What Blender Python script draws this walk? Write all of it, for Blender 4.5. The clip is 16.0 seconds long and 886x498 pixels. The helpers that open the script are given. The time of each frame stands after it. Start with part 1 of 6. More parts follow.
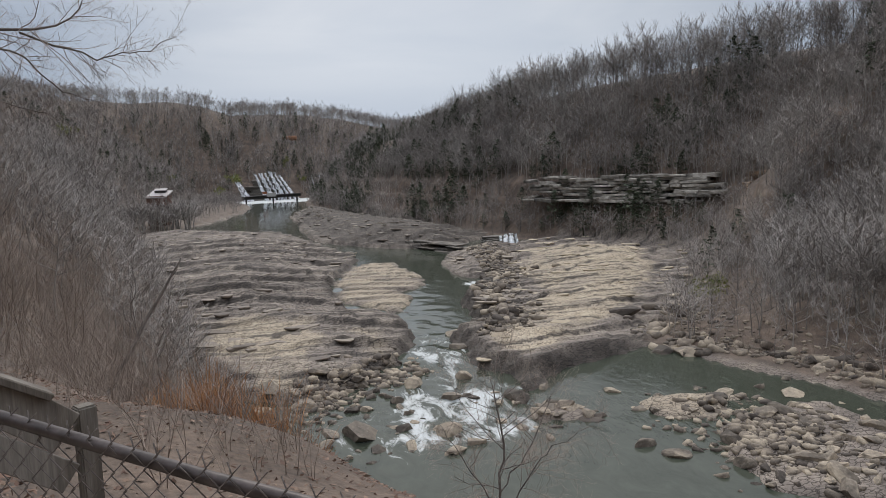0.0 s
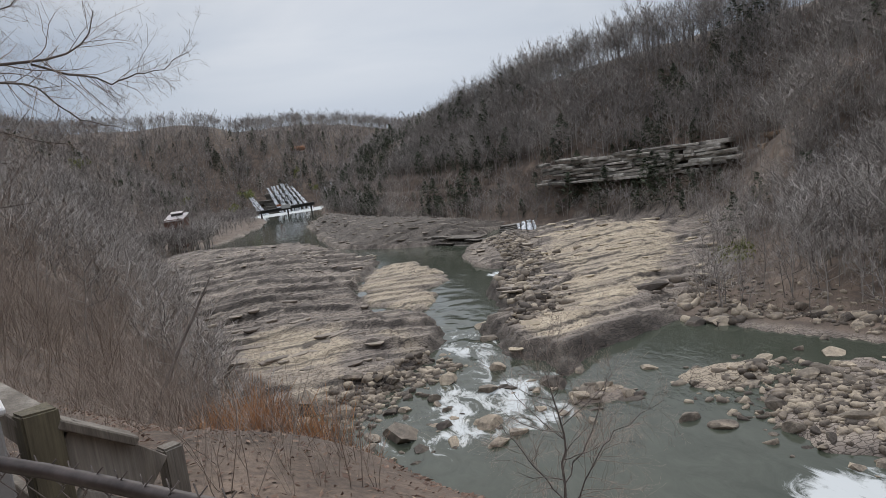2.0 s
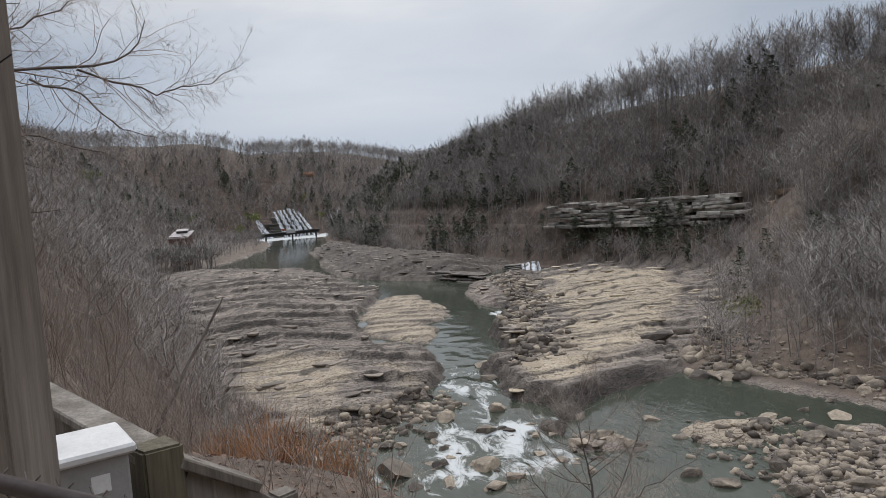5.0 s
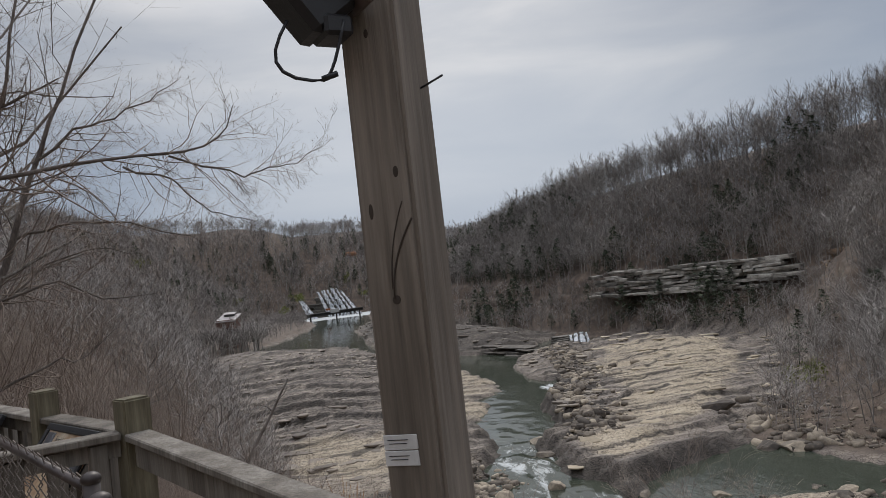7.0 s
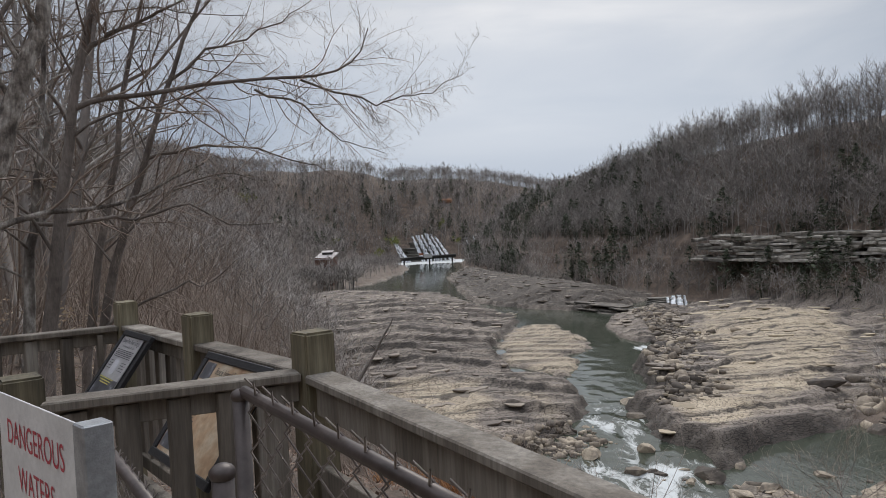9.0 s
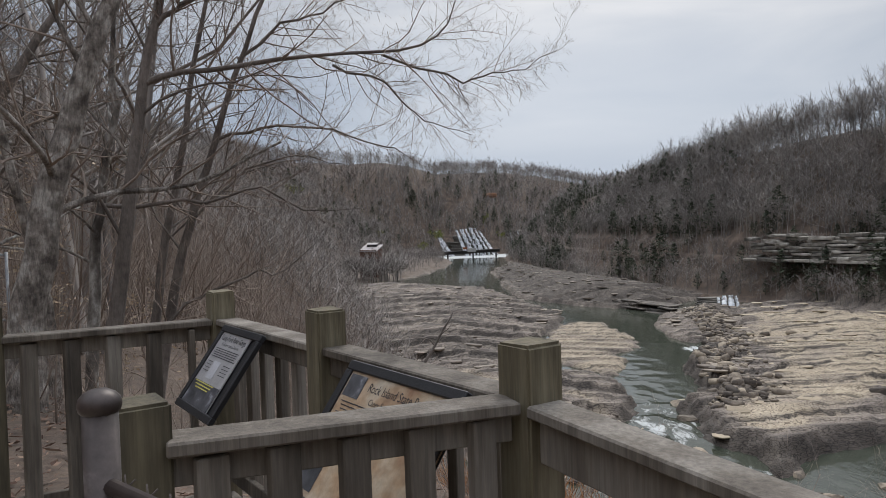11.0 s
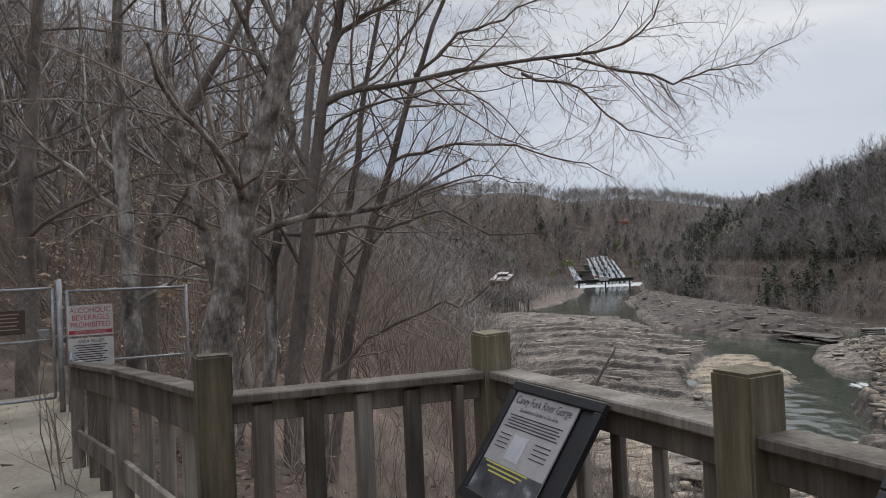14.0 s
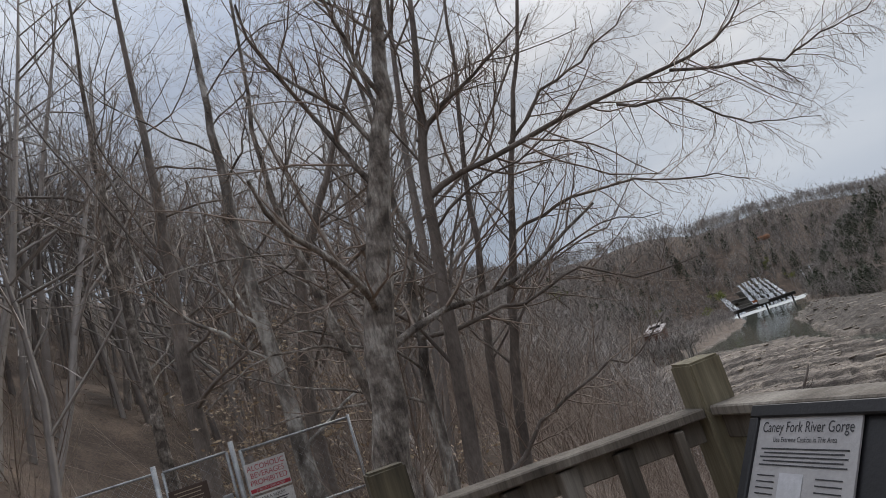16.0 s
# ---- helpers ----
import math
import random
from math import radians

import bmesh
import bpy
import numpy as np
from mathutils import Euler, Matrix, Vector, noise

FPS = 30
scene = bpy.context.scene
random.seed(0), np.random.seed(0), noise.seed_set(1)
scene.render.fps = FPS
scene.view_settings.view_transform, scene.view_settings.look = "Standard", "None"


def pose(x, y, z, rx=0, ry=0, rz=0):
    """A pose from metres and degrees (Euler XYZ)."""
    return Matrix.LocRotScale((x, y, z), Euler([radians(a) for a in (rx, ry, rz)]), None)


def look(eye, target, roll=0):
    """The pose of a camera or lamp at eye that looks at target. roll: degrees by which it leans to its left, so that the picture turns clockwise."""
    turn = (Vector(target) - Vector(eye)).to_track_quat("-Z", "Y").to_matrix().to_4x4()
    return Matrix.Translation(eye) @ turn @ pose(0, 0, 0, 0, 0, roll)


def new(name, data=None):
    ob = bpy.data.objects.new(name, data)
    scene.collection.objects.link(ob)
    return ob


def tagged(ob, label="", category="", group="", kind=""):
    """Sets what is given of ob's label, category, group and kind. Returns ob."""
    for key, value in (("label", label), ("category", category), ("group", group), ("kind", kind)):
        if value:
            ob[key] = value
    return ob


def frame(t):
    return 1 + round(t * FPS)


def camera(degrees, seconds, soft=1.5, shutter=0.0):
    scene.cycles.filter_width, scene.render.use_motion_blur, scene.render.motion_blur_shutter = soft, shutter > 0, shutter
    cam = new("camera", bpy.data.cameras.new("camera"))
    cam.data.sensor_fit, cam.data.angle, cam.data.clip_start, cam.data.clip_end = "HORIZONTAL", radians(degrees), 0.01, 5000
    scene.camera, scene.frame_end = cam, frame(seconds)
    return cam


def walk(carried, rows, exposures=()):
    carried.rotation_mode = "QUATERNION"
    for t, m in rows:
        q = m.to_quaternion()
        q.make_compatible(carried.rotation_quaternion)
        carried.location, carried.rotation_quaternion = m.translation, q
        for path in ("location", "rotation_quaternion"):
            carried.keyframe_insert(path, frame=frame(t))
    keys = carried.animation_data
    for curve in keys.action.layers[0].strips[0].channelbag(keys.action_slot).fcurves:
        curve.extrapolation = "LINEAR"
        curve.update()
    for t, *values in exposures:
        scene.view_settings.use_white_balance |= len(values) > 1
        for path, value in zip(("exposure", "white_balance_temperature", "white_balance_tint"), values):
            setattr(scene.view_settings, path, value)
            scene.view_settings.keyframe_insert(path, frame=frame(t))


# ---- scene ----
cam = camera(63.4, 16.0, soft=0.8)
PATH = [
    (0, (-0.559, 1.096, 1.685), (-0.084, 3.025, 1.456), -2.1),
    (0.5, (-0.688, 1.285, 1.672), (-0.226, 3.215, 1.428), -2.8),
    (1, (-0.796, 1.419, 1.668), (-0.332, 3.349, 1.424), -5.5),
    (1.5, (-0.835, 1.457, 1.673), (-0.373, 3.389, 1.438), -7.1),
    (2, (-0.841, 1.555, 1.649), (-0.416, 3.494, 1.41), -8.1),
    (2.5, (-0.845, 1.633, 1.636), (-0.443, 3.578, 1.398), -8.9),
    (3, (-0.8, 1.559, 1.659), (-0.342, 3.491, 1.416), -8.6),
    (3.2, (-0.801, 1.56, 1.663), (-0.305, 3.482, 1.416), -8.0),
    (5.3, (-1.513, 2.109, 1.672), (-1.083, 4.058, 1.544), -4.0),
    (5.5, (-1.59, 2.14, 1.679), (-1.157, 4.089, 1.562), -4.0),
    (6, (-1.744, 2.214, 1.721), (-1.287, 4.161, 1.717), -5.0),
    (6.5, (-1.896, 2.322, 1.713), (-1.443, 4.268, 1.789), -5.6),
    (6.9, (-2.083, 2.437, 1.687), (-1.717, 4.401, 1.769), -5.7),
    (7, (-2.12, 2.462, 1.678), (-1.779, 4.431, 1.754), -6.5),
    (7.5, (-2.323, 2.677, 1.644), (-2.131, 4.667, 1.7), -5.4),
    (7.8, (-2.405, 2.817, 1.628), (-2.284, 4.813, 1.658), -4.2),
    (8, (-2.455, 2.915, 1.625), (-2.353, 4.913, 1.642), -3.7),
    (8.2, (-2.507, 3.003, 1.627), (-2.412, 5.001, 1.623), -3.5),
    (10.3, (-3.058, 3.973, 1.611), (-3.065, 5.972, 1.558), -0.7),
    (10.5, (-3.147, 4.071, 1.597), (-3.175, 6.07, 1.552), -0.6),
    (11, (-3.341, 4.276, 1.582), (-3.389, 6.274, 1.528), -1.8),
    (11.5, (-3.553, 4.502, 1.572), (-3.662, 6.498, 1.525), -2.6),
    (12, (-3.746, 4.71, 1.553), (-3.899, 6.703, 1.502), -2.0),
    (12.2, (-3.804, 4.746, 1.577), (-3.962, 6.739, 1.526), -0.6),
    (12.5, (-3.894, 4.893, 1.578), (-4.03, 6.888, 1.536), -2.0),
    (13, (-4.048, 5.112, 1.58), (-4.226, 7.104, 1.582), -2.4),
    (13.5, (-4.215, 5.266, 1.542), (-4.491, 7.247, 1.544), -2.3),
    (14, (-4.379, 5.383, 1.57), (-4.777, 7.343, 1.612), -2.6),
    (14.5, (-4.47, 5.502, 1.553), (-4.96, 7.439, 1.654), -1.5),
    (15, (-4.418, 5.578, 1.529), (-4.874, 7.519, 1.678), -6.7),
    (15.5, (-4.466, 5.659, 1.515), (-4.979, 7.572, 1.796), -16.1),
    (16, (-4.595, 5.8, 1.458), (-5.281, 7.647, 1.805), -18.3),
]
walk(cam, [(t, look(eye, target, roll)) for t, eye, target, roll in PATH],
     exposures=[(0, 0), (6, 0), (6.5, -0.12), (7, -0.22), (7.5, -0.12), (8, 0), (15, 0), (16, -0.15)])

# ---------------------------------------------------------------- sky and light
SUN_EL, SUN_AZ = radians(48), radians(12)   # a veiled sun, ahead and a little to the right of the falls
world = bpy.data.worlds.new("world")
scene.world = world
world.use_nodes = True
wt = world.node_tree
wt.nodes.clear()


def wnode(kind, **props):
    n = wt.nodes.new(kind)
    for k, v in props.items():
        setattr(n, k, v)
    return n


w_sky = wnode("ShaderNodeTexSky", sky_type="NISHITA", sun_disc=False, sun_elevation=SUN_EL, sun_rotation=SUN_AZ, air_density=1.4, dust_density=3.0)
w_sky_bg = wnode("ShaderNodeBackground")
w_sky_bg.inputs["Strength"].default_value = 0.10
w_tc = wnode("ShaderNodeTexCoord")
w_sep = wnode("ShaderNodeSeparateXYZ")
w_flat = wnode("ShaderNodeMapping")
w_flat.inputs["Scale"].default_value = (1.3, 1.3, 5.0)
w_flat.inputs["Rotation"].default_value = (0.10, -0.22, 0.3)
w_flat.inputs["Location"].default_value = (0.35, 0.1, 0.2)
w_n1 = wnode("ShaderNodeTexNoise")
w_n1.inputs["Scale"].default_value, w_n1.inputs["Detail"].default_value, w_n1.inputs["Roughness"].default_value = 1.7, 6, 0.5
w_n1.inputs["Distortion"].default_value = 0.35
w_ramp = wnode("ShaderNodeValToRGB")
els = w_ramp.color_ramp.elements
els[0].position, els[0].color = 0.34, (0.47, 0.53, 0.65, 1)
els[1].position, els[1].color = 0.66, (0.86, 0.87, 0.91, 1)
e = els.new(0.50)
e.color = (0.62, 0.665, 0.75, 1)
# the veil is brightest round the hidden sun, and bluer near the horizon
w_sun = wnode("ShaderNodeVectorMath", operation="DOT_PRODUCT")
SUN_DIR = Vector((math.sin(SUN_AZ) * math.cos(SUN_EL), math.cos(SUN_AZ) * math.cos(SUN_EL), math.sin(SUN_EL)))
w_sun.inputs[1].default_value = Vector((0.16, 0.95, 0.27)).normalized()
w_glow = wnode("ShaderNodeMapRange")
w_glow.inputs["From Min"].default_value, w_glow.inputs["From Max"].default_value = 0.90, 1.0
w_glow.inputs["To Min"].default_value, w_glow.inputs["To Max"].default_value = 0.0, 0.26
w_low = wnode("ShaderNodeMapRange")
w_low.inputs["From Min"].default_value, w_low.inputs["From Max"].default_value = 0.03, 0.3
w_mixlow = wnode("ShaderNodeMix", data_type="RGBA")
w_mixlow.inputs[6].default_value = (0.43, 0.55, 0.75, 1)
w_add = wnode("ShaderNodeMix", data_type="RGBA", blend_type="ADD")
w_add.inputs[7].default_value = (1.0, 0.98, 0.95, 1)
w_cloud = wnode("ShaderNodeBackground")
w_cloud.inputs["Strength"].default_value = 0.74
w_mix = wnode("ShaderNodeMixShader")
w_mix.inputs[0].default_value = 0.9
w_out = wnode("ShaderNodeOutputWorld")
L = wt.links.new
L(w_sky.outputs[0], w_sky_bg.inputs[0])
L(w_tc.outputs["Generated"], w_flat.inputs[0])
L(w_tc.outputs["Generated"], w_sep.inputs[0])
L(w_flat.outputs[0], w_n1.inputs["Vector"])
L(w_n1.outputs[0], w_ramp.inputs[0])
L(w_tc.outputs["Generated"], w_sun.inputs[0])
L(w_sun.outputs["Value"], w_glow.inputs[0])
L(w_sep.outputs[2], w_low.inputs[0])
L(w_low.outputs[0], w_mixlow.inputs[0])
L(w_ramp.outputs[0], w_mixlow.inputs[7])
L(w_glow.outputs[0], w_add.inputs[0])
L(w_mixlow.outputs[2], w_add.inputs[6])
w_zen = wnode("ShaderNodeMapRange")      # an overcast sky is brightest overhead
w_zen.inputs["From Min"].default_value, w_zen.inputs["From Max"].default_value = 0.35, 1.0
w_zen.inputs["To Min"].default_value, w_zen.inputs["To Max"].default_value = 0.74, 2.4
L(w_sep.outputs[2], w_zen.inputs[0])
L(w_zen.outputs[0], w_cloud.inputs["Strength"])
L(w_add.outputs[2], w_cloud.inputs[0])
L(w_sky_bg.outputs[0], w_mix.inputs[1])
L(w_cloud.outputs[0], w_mix.inputs[2])
L(w_mix.outputs[0], w_out.inputs[0])

sun = new("sun", bpy.data.lights.new("sun", "SUN"))
sun.data.energy, sun.data.angle, sun.data.color = 1.5, radians(25), (1.0, 0.96, 0.9)
sun.matrix_world = look(SUN_DIR * 50, (0, 0, 0))


# ---------------------------------------------------------------- materials
def material(name, stops, scale=2.0, fine=30.0, rough=0.85, bump=0.3, stretch=(1, 1, 1), metal=0.0, fine_mix=0.35, rand=0.0, coords="Object", dist=0.02, fine_stretch=(1, 1, 1), island=False):
    """A surface with colour at two scales and a fine relief. stops: (position, colour) of the coarse ramp."""
    m = bpy.data.materials.new(name)
    m.use_nodes = True
    nt = m.node_tree
    b = nt.nodes["Principled BSDF"]
    tc = nt.nodes.new("ShaderNodeTexCoord")
    mp = nt.nodes.new("ShaderNodeMapping")
    mp.inputs["Scale"].default_value = stretch
    nt.links.new(tc.outputs[coords], mp.inputs[0])
    n1 = nt.nodes.new("ShaderNodeTexNoise")
    n1.inputs["Scale"].default_value, n1.inputs["Detail"].default_value, n1.inputs["Roughness"].default_value = scale, 5, 0.6
    nt.links.new(mp.outputs[0], n1.inputs["Vector"])
    mp2 = nt.nodes.new("ShaderNodeMapping")
    mp2.inputs["Scale"].default_value = fine_stretch
    nt.links.new(tc.outputs[coords], mp2.inputs[0])
    n2 = nt.nodes.new("ShaderNodeTexNoise")
    n2.inputs["Scale"].default_value, n2.inputs["Detail"].default_value, n2.inputs["Roughness"].default_value = fine, 4, 0.65
    nt.links.new(mp2.outputs[0], n2.inputs["Vector"])
    ramp = nt.nodes.new("ShaderNodeValToRGB")
    el = ramp.color_ramp.elements
    el[0].position, el[0].color = stops[0][0], (*stops[0][1], 1)
    el[1].position, el[1].color = stops[-1][0], (*stops[-1][1], 1)
    for p, c in stops[1:-1]:
        el.new(p).color = (*c, 1)
    fac = n1.outputs[0]
    if rand or island:
        src = nt.nodes.new("ShaderNodeNewGeometry" if island else "ShaderNodeObjectInfo")
        mr = nt.nodes.new("ShaderNodeMapRange")
        mr.inputs["To Min"].default_value, mr.inputs["To Max"].default_value = -rand, rand
        nt.links.new(src.outputs["Random Per Island" if island else "Random"], mr.inputs[0])
        ad = nt.nodes.new("ShaderNodeMath")
        ad.operation = "ADD"
        nt.links.new(fac, ad.inputs[0])
        nt.links.new(mr.outputs[0], ad.inputs[1])
        fac = ad.outputs[0]
    nt.links.new(fac, ramp.inputs[0])
    r2 = nt.nodes.new("ShaderNodeValToRGB")
    r2.color_ramp.elements[0].position, r2.color_ramp.elements[0].color = 0.3, (0.35, 0.35, 0.35, 1)
    r2.color_ramp.elements[1].position, r2.color_ramp.elements[1].color = 0.7, (1.25, 1.25, 1.25, 1)
    nt.links.new(n2.outputs[0], r2.inputs[0])
    mul = nt.nodes.new("ShaderNodeMix")
    mul.data_type, mul.blend_type = "RGBA", "MULTIPLY"
    mul.inputs[0].default_value = fine_mix
    nt.links.new(ramp.outputs[0], mul.inputs[6])
    nt.links.new(r2.outputs[0], mul.inputs[7])
    nt.links.new(mul.outputs[2], b.inputs["Base Color"])
    bp = nt.nodes.new("ShaderNodeBump")
    bp.inputs["Strength"].default_value, bp.inputs["Distance"].default_value = bump, dist
    nt.links.new(n2.outputs[0], bp.inputs["Height"])
    nt.links.new(bp.outputs[0], b.inputs["Normal"])
    b.inputs["Roughness"].default_value, b.inputs["Metallic"].default_value = rough, metal
    return m


def plain(name, col, rough=0.6, metal=0.0):
    return material(name, [(0.3, tuple(c * 0.85 for c in col)), (0.7, tuple(min(1, c * 1.12) for c in col))], 6, 60, rough, 0.08, metal=metal, fine_mix=0.15)


M_WOODS = material("bare_wood", [(0.25, (0.16, 0.142, 0.13)), (0.75, (0.41, 0.37, 0.338))], 0.05, 1.5, 0.9, 0.1, rand=0.25, island=True)
M_BARK = material("grey_bark", [(0.36, (0.11, 0.092, 0.078)), (0.52, (0.3, 0.262, 0.228)), (0.66, (0.55, 0.51, 0.46))], 5.0, 30, 0.92, 1.0, fine_stretch=(1, 1, 0.3), dist=0.05, fine_mix=0.85, rand=0.06)
M_DARKBARK = material("dark_bark", [(0.3, (0.1, 0.084, 0.073)), (0.7, (0.27, 0.232, 0.205))], 2.0, 30, 0.92, 0.8, fine_stretch=(1, 1, 0.3), fine_mix=0.5)
M_PALEBARK = material("pale_blotched_bark", [(0.36, (0.06, 0.05, 0.043)), (0.5, (0.2, 0.18, 0.16)), (0.6, (0.52, 0.5, 0.46))], 3.0, 22, 0.9, 0.5, stretch=(1, 1, 0.5), fine_mix=0.4)
M_TWIG = material("twig_bark", [(0.3, (0.165, 0.127, 0.102)), (0.7, (0.39, 0.312, 0.255))], 1.0, 12, 0.9, 0.1)
M_EVERGREEN = material("evergreen_needles", [(0.25, (0.028, 0.038, 0.022)), (0.75, (0.075, 0.09, 0.05))], 0.1, 2.0, 0.85, 0.2, rand=0.2, island=True)
M_BUD = material("spring_buds", [(0.3, (0.12, 0.14, 0.035)), (0.7, (0.26, 0.27, 0.07))], 0.4, 6, 0.8, 0.1)
M_ROCK = material("river_rock", [(0.25, (0.07, 0.056, 0.045)), (0.5, (0.2, 0.165, 0.128)), (0.72, (0.42, 0.345, 0.255))], 0.9, 7, 0.85, 0.9, rand=0.25, dist=0.05, fine_mix=0.55)
M_STONES = material("loose_stone", [(0.25, (0.07, 0.056, 0.045)), (0.5, (0.19, 0.153, 0.118)), (0.78, (0.38, 0.315, 0.235))], 0.9, 7, 0.88, 0.6, rand=0.3, dist=0.05, fine_mix=0.5, island=True)
M_DRYGRASS = material("dry_grass", [(0.3, (0.26, 0.115, 0.045)), (0.7, (0.5, 0.26, 0.115))], 1.0, 20, 0.9, 0.1, rand=0.2, island=True)


# ---------------------------------------------------------------- the lie of the land
def seg_dist(x, y, pts):
    """Distance to an open line, signed: positive to the left of its direction; and the place along it, 0 to 1 a piece."""
    best, sign, along = np.full(x.shape, 1e9), np.ones(x.shape), np.zeros(x.shape)
    for k in range(len(pts) - 1):
        (ax, ay), (bx, by) = pts[k], pts[k + 1]
        dx, dy = bx - ax, by - ay
        u = np.clip(((x - ax) * dx + (y - ay) * dy) / (dx * dx + dy * dy), 0, 1)
        d = np.hypot(x - ax - u * dx, y - ay - u * dy)
        near = d < best
        best = np.where(near, d, best)
        sign = np.where(near, np.sign(dx * (y - ay) - dy * (x - ax) + 1e-9), sign)
        along = np.where(near, k + u, along)
    return best * sign, along


def poly_dist(x, y, pts):
    """Distance to the edge of a closed outline, positive inside."""
    inside = np.zeros(x.shape, bool)
    best = np.full(x.shape, 1e9)
    n = len(pts)
    for k in range(n):
        (ax, ay), (bx, by) = pts[k], pts[(k + 1) % n]
        dx, dy = bx - ax, by - ay
        u = np.clip(((x - ax) * dx + (y - ay) * dy) / (dx * dx + dy * dy), 0, 1)
        best = np.minimum(best, np.hypot(x - ax - u * dx, y - ay - u * dy))
        if ay != by:
            inside ^= ((ay > y) != (by > y)) & (x < (bx - ax) * (y - ay) / (by - ay) + ax)
    return np.where(inside, best, -best)


def hash2(ix, iy, seed):
    v = np.sin(ix * 127.1 + iy * 311.7 + seed * 74.7) * 43758.5453
    return v - np.floor(v)


def vnoise(x, y, seed=0.0):
    ix, iy = np.floor(x), np.floor(y)
    fx, fy = x - ix, y - iy
    fx, fy = fx * fx * (3 - 2 * fx), fy * fy * (3 - 2 * fy)
    a, b = hash2(ix, iy, seed), hash2(ix + 1, iy, seed)
    c, d = hash2(ix, iy + 1, seed), hash2(ix + 1, iy + 1, seed)
    return (a * (1 - fx) + b * fx) * (1 - fy) + (c * (1 - fx) + d * fx) * fy


def fbm(x, y, seed=0.0, octaves=4):
    s, a, t = 0.0, 0.5, 0.0
    for k in range(octaves):
        s, t, a = s + a * vnoise(x * 2**k + 17 * k, y * 2**k - 9 * k, seed + k), t + a, a * 0.5
    return s / t


def sstep(a, b, v):
    u = np.clip((v - a) / (b - a), 0, 1)
    return u * u * (3 - 2 * u)


LEFT_SLAB = [(-46.4, 242.2), (-44, 280), (-36, 292), (6, 252), (15.3, 200), (20.9, 172.6), (15.1, 152.7), (10, 134.5), (10.3, 120.8), (12.8, 109.4), (17.9, 104.2), (17.8, 91), (14.5, 83.7), (13.3, 79.3), (10.1, 78.5), (8.1, 73.7), (4.8, 70.4), (0, 70.8), (-5.4, 74.1), (-7.5, 83.3), (-13, 98.6), (-27, 145.4)]
SAND_BAR = [(12.4, 145.3), (21, 164.1), (27, 161.3), (28.5, 141.7), (26.9, 131.2), (22.3, 124.6), (22.1, 114.8), (18, 108), (14.7, 112), (11, 120)]
TAN_LOW = [(-9.7, 104.5), (-3.1, 106.5), (4.3, 98.8), (5.1, 87.5), (2.2, 71.8), (0, 71.6), (-4.9, 78.7), (-8.2, 91.4)]
TAN_SIDE = [(9.8, 94.3), (12.9, 95), (13.4, 84.1), (11.7, 80.4), (9.7, 82.1)]
RIGHT_SLAB = [(62, 178), (80, 188), (99, 152), (84, 122), (68, 100), (54, 88), (44.5, 78), (37.5, 75.4), (29.8, 72.2), (23.9, 67.2), (23.4, 73.7), (21.2, 75.9), (22.4, 82.5), (21.6, 89.7), (26.8, 90.3), (28.2, 98), (29.2, 110.6), (33.1, 118.2), (41.5, 130.9), (52, 148.2)]
TAN_SLAB = [(61.1, 162.9), (75.4, 163.6), (84.6, 149.5), (63.8, 111.4), (47.8, 94.1), (37.6, 81.1), (30.9, 76.1), (25.5, 72.7), (24.4, 79.3), (26.1, 87.3), (35.8, 96), (39.7, 99.1), (43, 116), (46.7, 131)]
CASCADE_STEP = [(37.8, 157.9), (44.5, 173.8), (56.5, 185.8), (64.3, 181), (57.6, 161.3), (46.6, 143.9), (38.1, 132.4), (36.4, 142.4)]
FAR_LEDGE = [(12, 350), (13, 240), (16, 219), (21, 208), (32.8, 191.7), (47.2, 180.8), (58, 200), (66, 208), (42, 310), (26, 430)]
FALLS_BANK = [(-50, 280), (-26, 330), (-12, 400), (-10, 470), (-24, 545), (-60, 560), (-70, 380)]
FOOT = [(90, 2), (34, 10), (15, 20), (5, 36), (-1.5, 50), (-3.5, 58), (-4, 72), (-9, 85), (-13, 112), (-36, 215), (-52, 275), (-58, 400), (-40, 548), (32, 556), (120, 640), (300, 700)]
RIGHT_BASE = [(80, 0), (58, 45), (52, 62), (45, 79), (60, 99), (76, 120), (90, 149), (77, 184), (61, 215), (36, 300), (24, 455), (33, 552), (80, 620), (200, 700)]


BAR = [(31.7, 60.3), (35.3, 62.3), (40.3, 61.3), (44.4, 58), (39.6, 56.1), (36.4, 54.7), (33.7, 54.4), (31.6, 56.9)]
RUBBLE = [(35.2, 53.5), (39.2, 54.4), (44.2, 55.7), (49, 54), (50, 40), (37.3, 36), (30, 40), (31.1, 45.2), (33.7, 50.1)]
ISLE = [(20.3, 60.5), (22.2, 61.9), (26.8, 62.7), (28, 59), (26.7, 57.8), (22.8, 57.3), (21.4, 55.2), (20.6, 56.9)]


def water_level(y):
    return np.interp(y, [0, 58, 68, 84, 112, 134, 250, 420, 540], [-21.1, -21.05, -20.85, -20.6, -20.4, -20.15, -20.05, -19.4, -18.6])


def soft_min(a, b, k=0.12):
    return -np.logaddexp(-k * a, -k * b) / k + np.logaddexp(0, -k * b) / k


def strata(h, x, y, step, seed):
    """Breaks a smooth height into ledges with ragged edges."""
    v = h / step + 0.9 * fbm(x * 0.35, y * 0.35, seed, 3)
    k = np.floor(v)
    f = v - k
    return (k + sstep(0.0, 0.22, f)) * step


